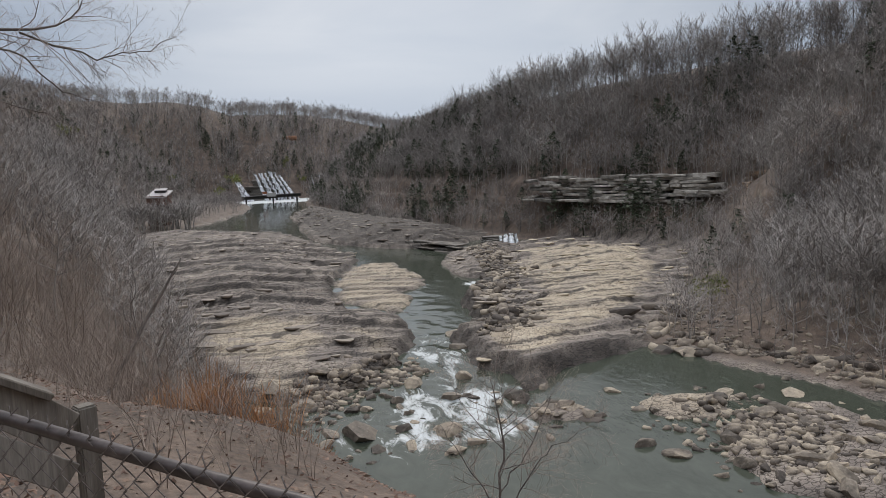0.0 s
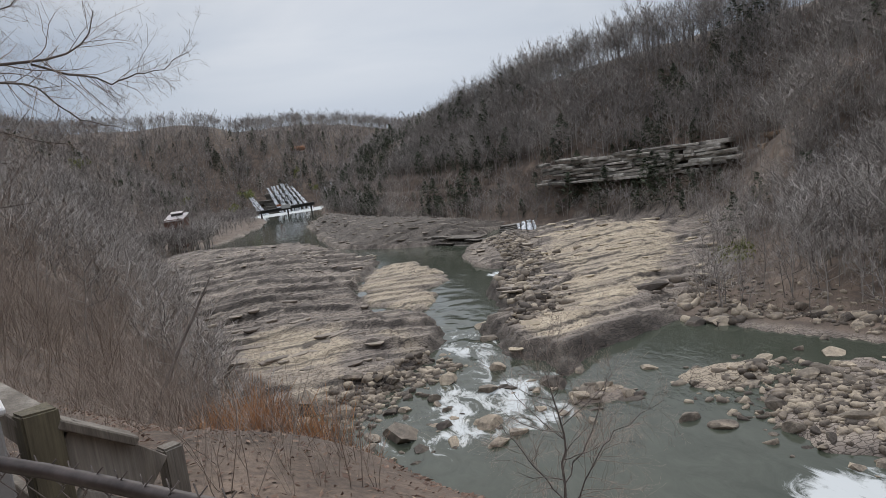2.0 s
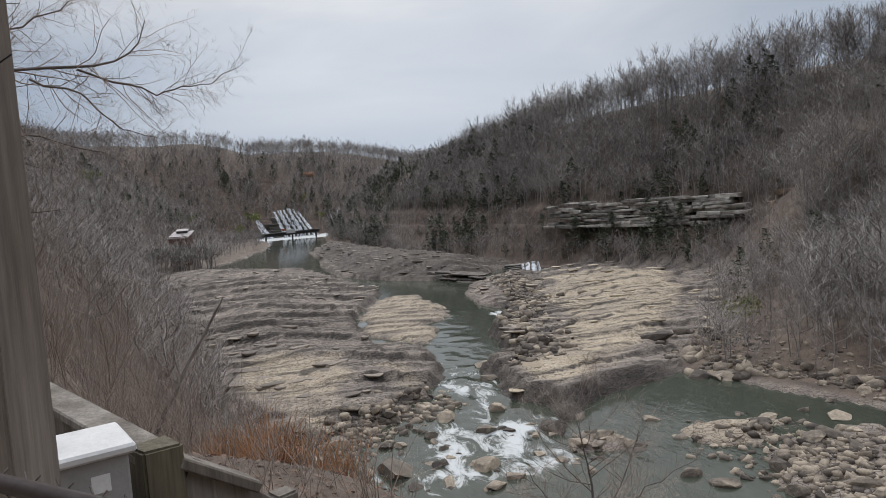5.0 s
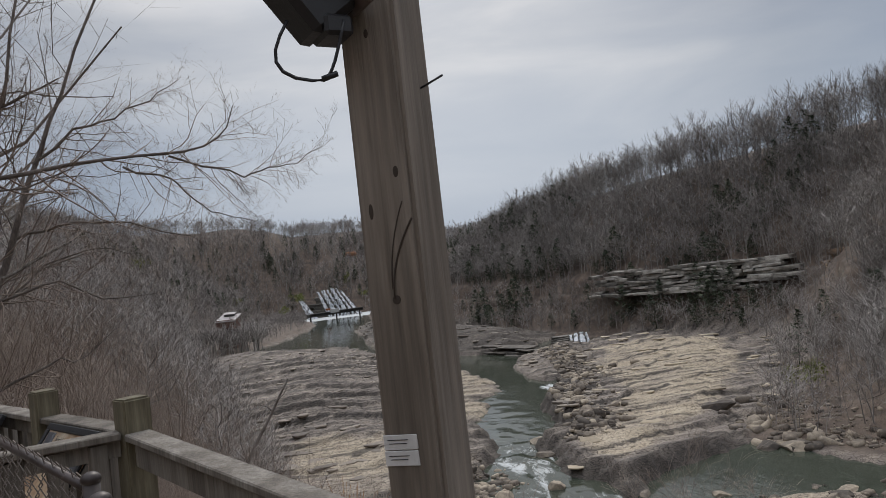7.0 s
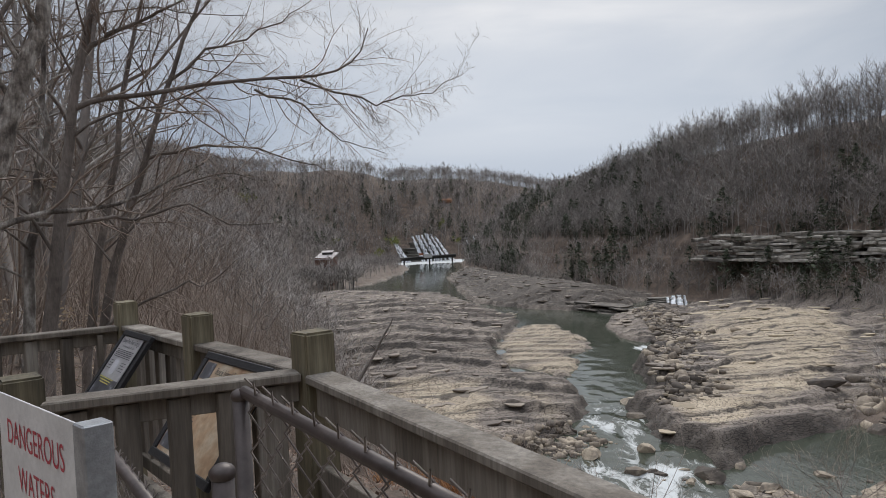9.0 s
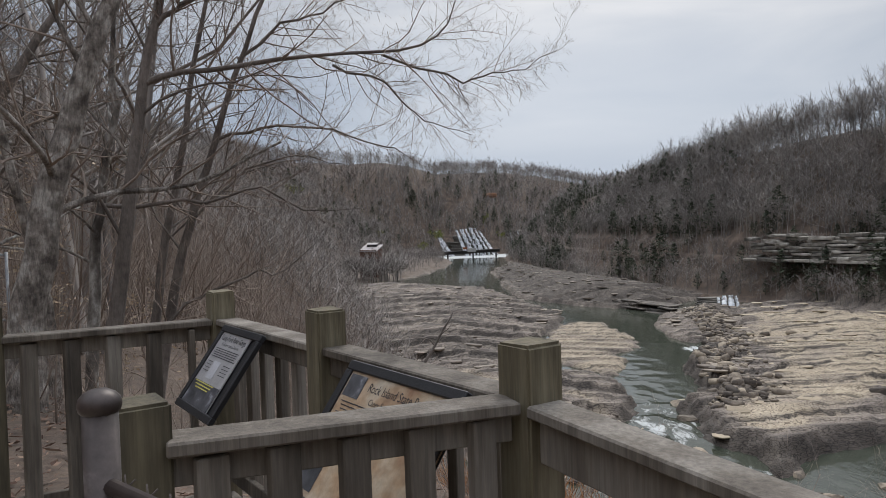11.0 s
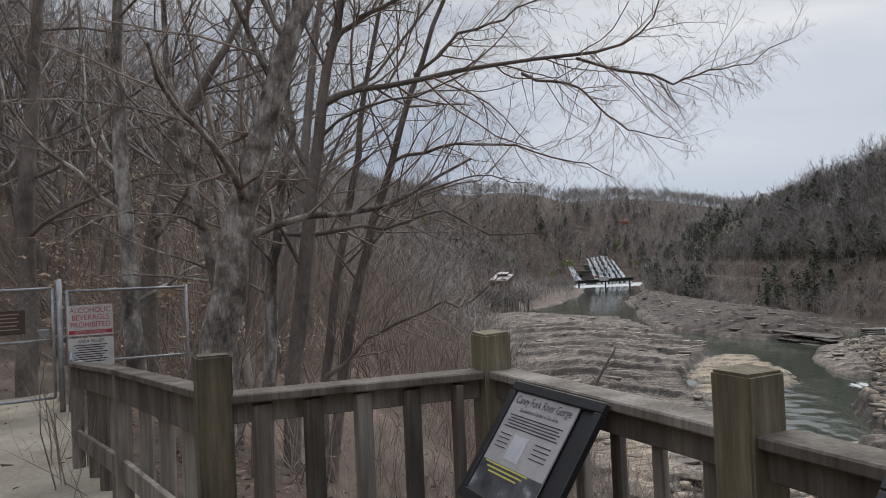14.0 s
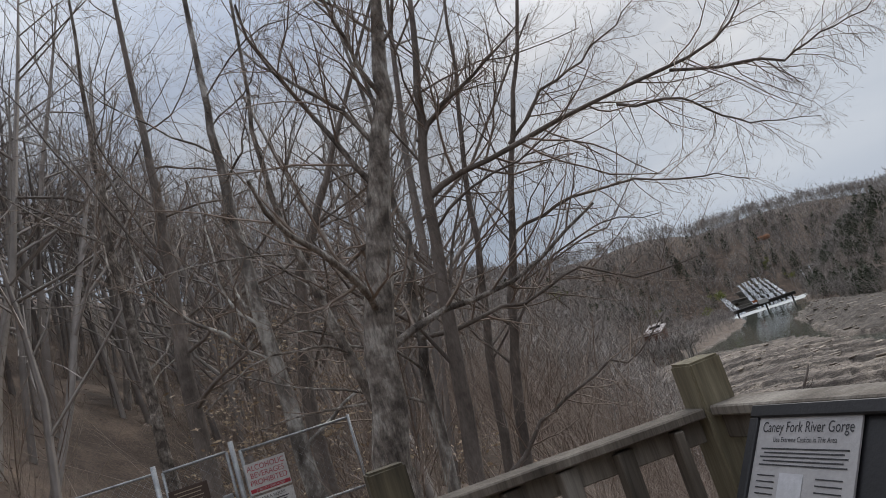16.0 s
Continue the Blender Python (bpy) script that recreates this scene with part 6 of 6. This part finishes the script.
for k in range(14):
    part("print_line", block((0.20 - 0.02 * (k % 3), 0.004, 0.001), (0.17, -0.16 - 0.015 * k, 0.0045), bevel=0), M_RED if 4 < k < 8 else M_INK, s2)

# danger sign on its channel post
warn = new("warning_sign")
warn.matrix_basis = panel_axes((-3.58, 4.90, 1.34), (0.69, -0.72, 0), (0, 0, -1)) @ Matrix.Diagonal((0.97, 0.97, 1, 1))
tagged(warn, "white warning sign with red heading on a grey steel post", "sign")
part("panel", block((0.46, 0.61, 0.004), (0.23, -0.305, 0.0), bevel=0.001), M_WHITE, warn)
part("post", block((0.05, 1.2, 0.05), (0.485, -0.6, -0.02), bevel=0.003), M_GALV, warn, "grey galvanised steel post")
for text, size, y, mat in (("DANGEROUS", 0.074, -0.10, M_RED), ("WATERS", 0.074, -0.19, M_RED), ("WATER WILL RISE RAPIDLY", 0.036, -0.255, M_INK), ("WHEN SIREN SOUNDS AND/OR", 0.036, -0.305, M_INK), ("LIGHT FLASHES", 0.036, -0.355, M_INK)):
    lettering(text, size, mat, warn, pose(0.23, y, 0.003), squeeze=0.78)

# ---------------------------------------------------------------- the gate across the path
GL, GR, GE = Vector((-12.26, 13.27, 0)), Vector((-11.5, 13.95, 0)), Vector((-10.18, 14.92, 0))
far_gate = thing("chain_link_gate", (0, 0, 0), "closed galvanised chain-link gate across the path", "gate")
for at in (GL, GR):
    part("post", rod([(at.x, at.y, -0.4), (at.x, at.y, 1.6)], 0.036, 10), M_GALV, far_gate)
g0, g1 = GL.lerp(GR, 0.1), GL.lerp(GR, 0.92)
for z in (0.0, 0.78, 1.48):
    part("rail", rod([(g0.x, g0.y, z), (g1.x, g1.y, z)], 0.02, 8), M_GALV, far_gate)
for at in (g0, g1):
    part("stile", rod([(at.x, at.y, 0.0), (at.x, at.y, 1.48)], 0.02, 8), M_GALV, far_gate)
part("latch_box", block((0.13, 0.06, 0.11), (g1.x - 0.06, g1.y - 0.1, 0.88), (0, 0, 42), 0.006), M_GALV, far_gate)
for z in (0.98, 0.74):
    part("hinge", rod([(GL.x, GL.y, z), (g0.x + 0.06, g0.y + 0.05, z)], 0.018, 8), M_BLACK, far_gate)
part_mesh("wire_mesh", wire_mesh(g0, g1, (0.0, 0.0), (1.48, 1.48), 0.06, 0.002, False), M_GALV, far_gate)
brown = new("notice_sign")
brown.matrix_basis = panel_axes(GL.lerp(GR, 0.42) + Vector((-0.1, -0.14, 1.21)), GR - GL, (0, 0, -1))
tagged(brown, "small brown notice board wired to the gate", "sign")
part("panel", block((0.50, 0.32, 0.01), (0.1, -0.16, 0), bevel=0.002), M_BROWN, brown)
for k in range(5):
    part("print_line", block((0.36 - 0.05 * (k % 2), 0.014, 0.002), (0.1, -0.05 - 0.05 * k, 0.006), bevel=0), plain("tan_print", (0.35, 0.3, 0.22)), brown)
side_panel = thing("chain_link_fence", (0, 0, 0), "galvanised chain-link panel beside the gate", "fence")
part("post", rod([(GE.x, GE.y, -0.6), (GE.x, GE.y, 1.45)], 0.024, 8), M_GALV, side_panel)
g2 = GR.lerp(GE, 0.06)
part("post", rod([(g2.x, g2.y, -0.4), (g2.x, g2.y, 1.45)], 0.024, 8), M_GALV, side_panel)
for z in (0.45, 1.43):
    part("rail", rod([(g2.x, g2.y, z), (GE.x, GE.y, z - 0.02)], 0.02, 8), M_GALV, side_panel)
part_mesh("wire_mesh", wire_mesh(g2, GE, (0.45, 0.45), (1.43, 1.42), 0.06, 0.0018, False), M_GALV, side_panel)
left_panel = thing("chain_link_fence", (0, 0, 0), "galvanised chain-link fence running uphill from the gate", "fence")
e = GL + Vector((-1.4, -0.5, 0))
part("post", rod([(e.x, e.y, -0.3), (e.x, e.y, 1.6)], 0.03, 8), M_GALV, left_panel)
part("rail", rod([(e.x, e.y, 1.52), (GL.x, GL.y, 1.5)], 0.018, 8), M_GALV, left_panel)
part_mesh("wire_mesh", wire_mesh(e, GL, (0, 0), (1.5, 1.5), 0.06, 0.002, False), M_GALV, left_panel)
low_fence = thing("chain_link_fence", (0, 0, 0), "low dark chain-link fence along the path to the gate", "fence")
a, b = Vector((-8.2, 10.55, 0)), Vector((-11.3, 13.9, 0))
for u in (0, 0.35, 0.7, 1):
    at = a.lerp(b, u)
    part("post", rod([(at.x, at.y, -0.7), (at.x, at.y, 0.62)], 0.024, 8), M_GALV, low_fence)
part("rail", rod([(a.x, a.y, 0.62), (b.x, b.y, 0.5)], 0.018, 8), M_GALV, low_fence)
part_mesh("wire_mesh", wire_mesh(a, b, (-0.5, -0.5), (0.62, 0.5), 0.055, 0.002, False), M_WIRE, low_fence)
alc = new("warning_sign")
alc.matrix_basis = panel_axes(GR.lerp(GE, 0.07) + Vector((0.03, -0.07, 1.23)), GE - GR, (0, 0, -1))
tagged(alc, "red and white prohibition sign over a white notice", "sign")
part("panel", block((0.56, 0.42, 0.006), (0.28, -0.21, 0), bevel=0.002), M_WHITE, alc)
for text, y in (("ALCOHOLIC", -0.105), ("BEVERAGES", -0.205), ("PROHIBITED", -0.305)):
    lettering(text, 0.105, M_RED, alc, pose(0.28, y, 0.005), squeeze=0.86)
part("red_band", block((0.54, 0.05, 0.002), (0.28, -0.37, 0.004), bevel=0), M_RED, alc, "red band with white lettering")
lettering("STRICTLY ENFORCED", 0.04, M_WHITE, alc, pose(0.28, -0.383, 0.0065))
rules = new("notice_sign")
rules.matrix_basis = alc.matrix_basis @ pose(0, -0.45, 0)
tagged(rules, "white rules notice with small dark print", "sign")
part("panel", block((0.56, 0.40, 0.006), (0.28, -0.2, 0), bevel=0.002), M_WHITE, rules)
lettering("AREA RULES", 0.06, M_INK, rules, pose(0.28, -0.065, 0.005))
for k in range(8):
    part("print_line", block((0.42 - 0.06 * (k % 3), 0.013, 0.001), (0.27, -0.1 - 0.032 * k, 0.005), bevel=0), M_INK, rules)

# ---------------------------------------------------------------- the path
path_co, n = [], 60
line = np.array([np.interp(np.linspace(0, len(WALK) - 2, n), range(len(WALK)), [w[i] for w in WALK]) for i in (0, 1)]).T
dirs = np.gradient(line, axis=0)
dirs /= np.linalg.norm(dirs, axis=1)[:, None]
for (x, y), (dx, dy) in zip(line, dirs):
    for v in (-0.75, -0.25, 0.25, 0.75):
        w = v * (1 + 0.12 * math.sin(x * 3.1 + v))
        px, py = x + dy * w, y - dx * w
        path_co.append((px, py, zat(px, py) + 0.02))
path_fa = [[i * 4 + j, i * 4 + j + 1, i * 4 + j + 5, i * 4 + j + 4] for i in range(n - 1) for j in range(3)]
pave = new("pavement", raw_mesh("pavement", np.array(path_co), np.array(path_fa)))
pave.data.materials.append(M_CONCRETE)
tagged(pave, "worn sandy concrete footpath", "path", kind="structure")

r = np.random.default_rng(611)
lc = []
for _ in range(9000):
    u = r.random() * (n - 1)
    i = int(u)
    x, y = line[i] + (line[min(i + 1, n - 1)] - line[i]) * (u - i)
    dx, dy = dirs[i]
    v = r.choice([-1, 1]) * (0.85 + abs(r.normal()) * 0.8)
    lc.append((x + dy * v, y - dx * v))
for _ in range(9000):
    lc.append((r.uniform(-40, -2), r.uniform(9, 50)))
for _ in range(16000):
    lc.append((r.uniform(-7, 4), r.uniform(4, 40)))
lc = np.array(lc)
lz = ground_height(lc[:, 0], lc[:, 1]) + 0.015
d1, d2 = r.normal(size=(len(lc), 3)) * [1, 1, 0.35], r.normal(size=(len(lc), 3)) * [1, 1, 0.35]
c3 = np.column_stack([lc, lz])
s = np.where(np.arange(len(lc)) < 9000, 0.024, 0.036)[:, None]
quad = np.stack([c3 - d1 * s, c3 - d2 * s * 0.6, c3 + d1 * s, c3 + d2 * s * 0.6], 1).reshape(-1, 3)
litter = new("leaf_litter", raw_mesh("leaf_litter", quad, np.arange(len(lc) * 4).reshape(-1, 4)))
litter.data.materials.append(M_LEAVES)
tagged(litter, "fallen brown leaves along the path and slope", "leaves", kind="stuff")

# ---------------------------------------------------------------- the near trees
NEAR_PLAN = [(13, 0.22, 50, 0.25, 7, 0.17, 0.02, 0.3), (7, 0.12, 45, 0.5, 5, 0.15, 0.0, 0.55), (6, 0.1, 42, 0.5, 3, 0.12, 0.0, 0.6), (4, 0.1, 38, 0.5, 2, 0.1, 0.0, 0.7)]
LIMB_PLAN = [(25, 0.1, 50, 0.32, 6, 0.12, 0.01, 0.5), (11, 0.1, 45, 0.45, 4, 0.12, 0.0, 0.55), (4, 0.1, 40, 0.5, 3, 0.1, 0.0, 0.7)]


def smooth_line(pts, n):
    pts = np.array(pts, float)
    u = np.linspace(0, len(pts) - 1, n)
    return np.stack([np.interp(u, range(len(pts)), pts[:, i]) for i in range(3)], -1)


def near_tree(seed, trunk, r0, r1, bark, label, limbs=(), plan=NEAR_PLAN, reach=4.5):
    """A tree from the line of its trunk, its great limbs where they are known, and its own twigs."""
    rr = np.random.default_rng(seed)
    trunk = np.array(trunk, float)
    foot = trunk[0].copy()
    foot[2] = zat(foot[0], foot[1]) - 0.3
    top = trunk[-1] + (trunk[-1] - trunk[-2]) / np.linalg.norm(trunk[-1] - trunk[-2]) * reach
    line = smooth_line(np.vstack([foot, trunk[1:], top]), 18)
    line[1:-1] += rr.normal(size=(16, 3)) * 0.02
    out = []
    boughs(rr, line, r0, r1 * 0.22, 0, plan, out)
    for pts, a, b in limbs:
        boughs(rr, smooth_line(pts, 14) + np.pad(rr.normal(size=(12, 3)) * 0.025, ((1, 1), (0, 0))), a, b, 1, [None] + LIMB_PLAN, out)
    t = thing("tree", tuple(foot), label, "tree", "trees beside the overlook")
    groups = [("trunk", [s for s in out if s[0] == 0], [10], bark)] + [("limb", [s], [6, 6], bark) for s in out if s[0] == 1] + [("twig", [s for s in out if s[0] > 1], [3, 3, 3, 2, 2], M_TWIG)]
    for name, some, sides, mat in groups:
        some = [(lv, p - foot, q) for lv, p, q in some]
        if some:
            co, fa = tubes(some, sides)
            ob = part_mesh(name, raw_mesh(name, co, fa), mat, t)
            ob.data.shade_smooth()
            if name == "twig":
                ob["kind"] = "stuff"
    return t


near_tree(701, [(-8.02, 11.76, 0), (-7.97, 11.8, 0.87), (-7.72, 11.93, 2.18), (-7.4, 12.08, 3.37), (-7.04, 12.23, 4.47), (-6.84, 12.3, 5.36)], 0.21, 0.12, M_BARK, "leaning grey rough-barked tree beside the deck")
near_tree(702, [(-8.3, 14.19, 0), (-8.19, 14.25, 0.89), (-7.95, 14.34, 2.52), (-7.72, 14.43, 4.03), (-7.4, 14.54, 5.41), (-7.16, 14.61, 6.66)], 0.12, 0.07, M_DARKBARK, "dark-barked tree with a long limb over the gorge",
          [([(-7.79, 14.4, 3.76), (-7.36, 14.55, 3.95), (-6.63, 14.75, 4.01), (-5.66, 14.93, 4.19), (-4.78, 15.0, 4.28), (-4.07, 14.99, 4.24), (-3.54, 14.96, 4.43), (-3.29, 14.93, 4.97)], 0.05, 0.008),
           ([(-4.42, 15.0, 4.21), (-3.73, 14.97, 3.95), (-3.21, 14.92, 3.74), (-2.82, 14.86, 3.83), (-2.46, 14.79, 3.85), (-1.87, 14.64, 4.09)], 0.022, 0.004),
           ([(-5.15, 14.98, 4.08), (-4.36, 15.0, 3.79), (-3.9, 14.98, 3.24), (-3.11, 14.9, 2.96)], 0.022, 0.004),
           ([(-8.49, 14.44, 2.09), (-7.86, 14.7, 2.04), (-7.05, 14.96, 2.14), (-6.37, 15.12, 2.35), (-5.62, 15.23, 1.94), (-4.87, 15.29, 1.95)], 0.04, 0.006),
           ([(-7.86, 14.38, 0.15), (-7.29, 14.57, 0.57), (-6.64, 14.75, 0.99), (-5.98, 14.88, 1.05), (-5.53, 14.94, 1.41)], 0.035, 0.006),
           ([(-7.67, 14.45, 4.56), (-7.2, 14.6, 4.94), (-6.6, 14.76, 5.24), (-5.99, 14.88, 5.6)], 0.045, 0.01)])
near_tree(703, [(-11.3, 15.37, 0), (-11.34, 15.34, 0.48), (-11.42, 15.29, 3.49), (-11.42, 15.28, 5.65), (-11.34, 15.34, 7.32)], 0.17, 0.11, M_PALEBARK, "tree with pale blotched bark beyond the gate")
near_tree(704, [(-13.82, 15.92, 0), (-13.78, 15.96, 2.26), (-13.61, 16.11, 5.26), (-13.54, 16.17, 7.43)], 0.19, 0.13, M_DARKBARK, "dark upright tree behind the gate")
near_tree(705, [(-8.67, 13.46, 0), (-8.7, 13.44, 0.69), (-8.94, 13.31, 2.13), (-9.13, 13.2, 3.37), (-9.26, 13.12, 4.4), (-9.16, 13.18, 5.67)], 0.085, 0.05, M_BARK, "slender bending grey tree")
near_tree(706, [(-9.03, 14.96, 0), (-8.9, 15.02, 1.16), (-8.77, 15.08, 2.3), (-8.53, 15.19, 3.7), (-8.54, 15.18, 5.29)], 0.1, 0.06, M_PALEBARK, "slender tree with white-patched bark")
near_tree(707, [(-8.23, 15.31, 0), (-7.81, 15.46, 1.12), (-7.38, 15.59, 2.6), (-6.86, 15.73, 4.18), (-6.16, 15.87, 5.94)], 0.09, 0.05, M_DARKBARK, "dark stem leaning out towards the river",
          [([(-7.2, 15.63, 3.1), (-6.4, 15.8, 3.35), (-5.5, 15.9, 3.3), (-4.6, 15.95, 3.0), (-4.0, 15.9, 2.7)], 0.03, 0.005),
           ([(-6.8, 15.74, 4.4), (-6.0, 15.9, 5.0), (-5.1, 16.0, 5.3), (-4.3, 16.0, 5.8)], 0.03, 0.005),
           ([(-7.6, 15.5, 1.8), (-6.8, 15.7, 2.6), (-6.0, 15.8, 2.9), (-5.2, 15.9, 2.7)], 0.025, 0.005)])
near_tree(708, [(-8.75, 16.18, 0), (-8.47, 16.28, 0.74), (-8.1, 16.42, 2.71), (-7.79, 16.51, 4.54), (-7.39, 16.62, 6.5)], 0.09, 0.05, M_DARKBARK, "thin dark tree in the clump above the bank")
near_tree(709, [(-14.87, 16.31, 0), (-14.94, 16.24, 2.83), (-14.98, 16.2, 5.95), (-14.89, 16.29, 8.1)], 0.14, 0.09, M_BARK, "upright grey woodland tree behind the gate")
near_tree(710, [(-11.74, 16.28, 0), (-11.69, 16.32, 1.91), (-11.32, 16.55, 3.97), (-10.65, 16.94, 5.31), (-10.1, 17.22, 6.37)], 0.15, 0.08, M_DARKBARK, "crooked dark tree leaning over the path")
# the small bare sapling under the rail and the dead snag on the bank
near_tree(711, [(-7.4, 28.2, -9), (-6.5, 28.5, -6.2), (-5.2, 28.8, -3.8), (-3.78, 29.1, -1.5)], 0.12, 0.03, M_DARKBARK, "dead leaning snag on the bank", reach=0.2, plan=[(5, 0.45, 60, 0.2, 4, 0.2, 0.02, 0.4), (3, 0.3, 45, 0.4, 3, 0.12, 0, 0.5)])
SAPLING_PLAN = [(22, 0.3, 52, 0.34, 6, 0.15, 0.02, 0.5), (8, 0.15, 45, 0.5, 4, 0.12, 0, 0.6), (5, 0.2, 40, 0.5, 2, 0.1, 0, 0.7)]
near_tree(712, [(3.5, 13.7, -8.0), (3.5, 13.7, -4.8), (3.6, 13.67, -3.5), (3.44, 13.73, -2.6)], 0.035, 0.014, M_DARKBARK, "small bare sapling growing from the cliff edge",
          [([(3.5, 13.7, -5.2), (4.0, 13.5, -4.3), (4.4, 13.36, -3.7), (5.3, 12.9, -3.1)], 0.018, 0.004), ([(3.5, 13.7, -5.0), (3.0, 13.6, -4.2), (2.6, 13.5, -3.5), (2.3, 13.4, -3.0)], 0.016, 0.004), ([(3.5, 13.7, -4.6), (4.1, 13.8, -3.9), (4.6, 13.9, -3.1), (4.8, 14.0, -2.6)], 0.016, 0.004)], reach=0.3, plan=SAPLING_PLAN)


def beech(seed, x, y, height, count):
    """A young tree that keeps its pale dry leaves through the winter."""
    r = np.random.default_rng(seed)
    t = thing("beech_sapling", (x, y, zat(x, y)), "young beech with pale tan winter leaves behind the gate", "tree", "young beeches")
    out = []
    boughs(r, stem(r, (0, 0, -0.2), (0, 0, 1), height, 6, 0.08, 0.03), 0.035, 0.008, 0, [(16, 0.15, 70, 0.42, 4, 0.12, -0.02, 0.5), (5, 0.2, 50, 0.45, 3, 0.1, 0, 0.6)], out)
    co, fa = tubes(out, [6, 4, 3])
    part_mesh("stem", raw_mesh("stem", co, fa), M_TWIG, t)
    tips = np.concatenate([p[1:] for lv, p, _ in out if lv > 0])
    c = tips[r.integers(len(tips), size=count)] + r.normal(size=(count, 3)) * 0.07
    c[:, 2] -= 0.03
    d1, d2 = r.normal(size=(count, 3)) * [1, 1, 0.5], r.normal(size=(count, 3)) * [0.6, 0.6, 1]
    q = np.stack([c - d1 * 0.035, c - d2 * 0.016, c + d1 * 0.035, c + d2 * 0.016], 1).reshape(-1, 3)
    leaves = part_mesh("leaves", raw_mesh("leaves", q, np.arange(count * 4).reshape(-1, 4)), M_BEECH, t, "pale tan dry leaves")
    leaves["kind"] = "stuff"


M_BEECH = material("pale_dry_leaf", [(0.3, (0.34, 0.24, 0.15)), (0.7, (0.58, 0.47, 0.34))], 2.0, 20, 0.8, 0.1, rand=0.25, island=True)
for k, (x, y, h, n) in enumerate(((-13.4, 17.6, 4.2, 900), (-12.2, 18.6, 5.0, 900), (-11.0, 17.0, 2.8, 500), (-15.6, 19.5, 4.5, 700), (-9.7, 18.8, 2.6, 400))):
    beech(760 + k, x, y, h, n)
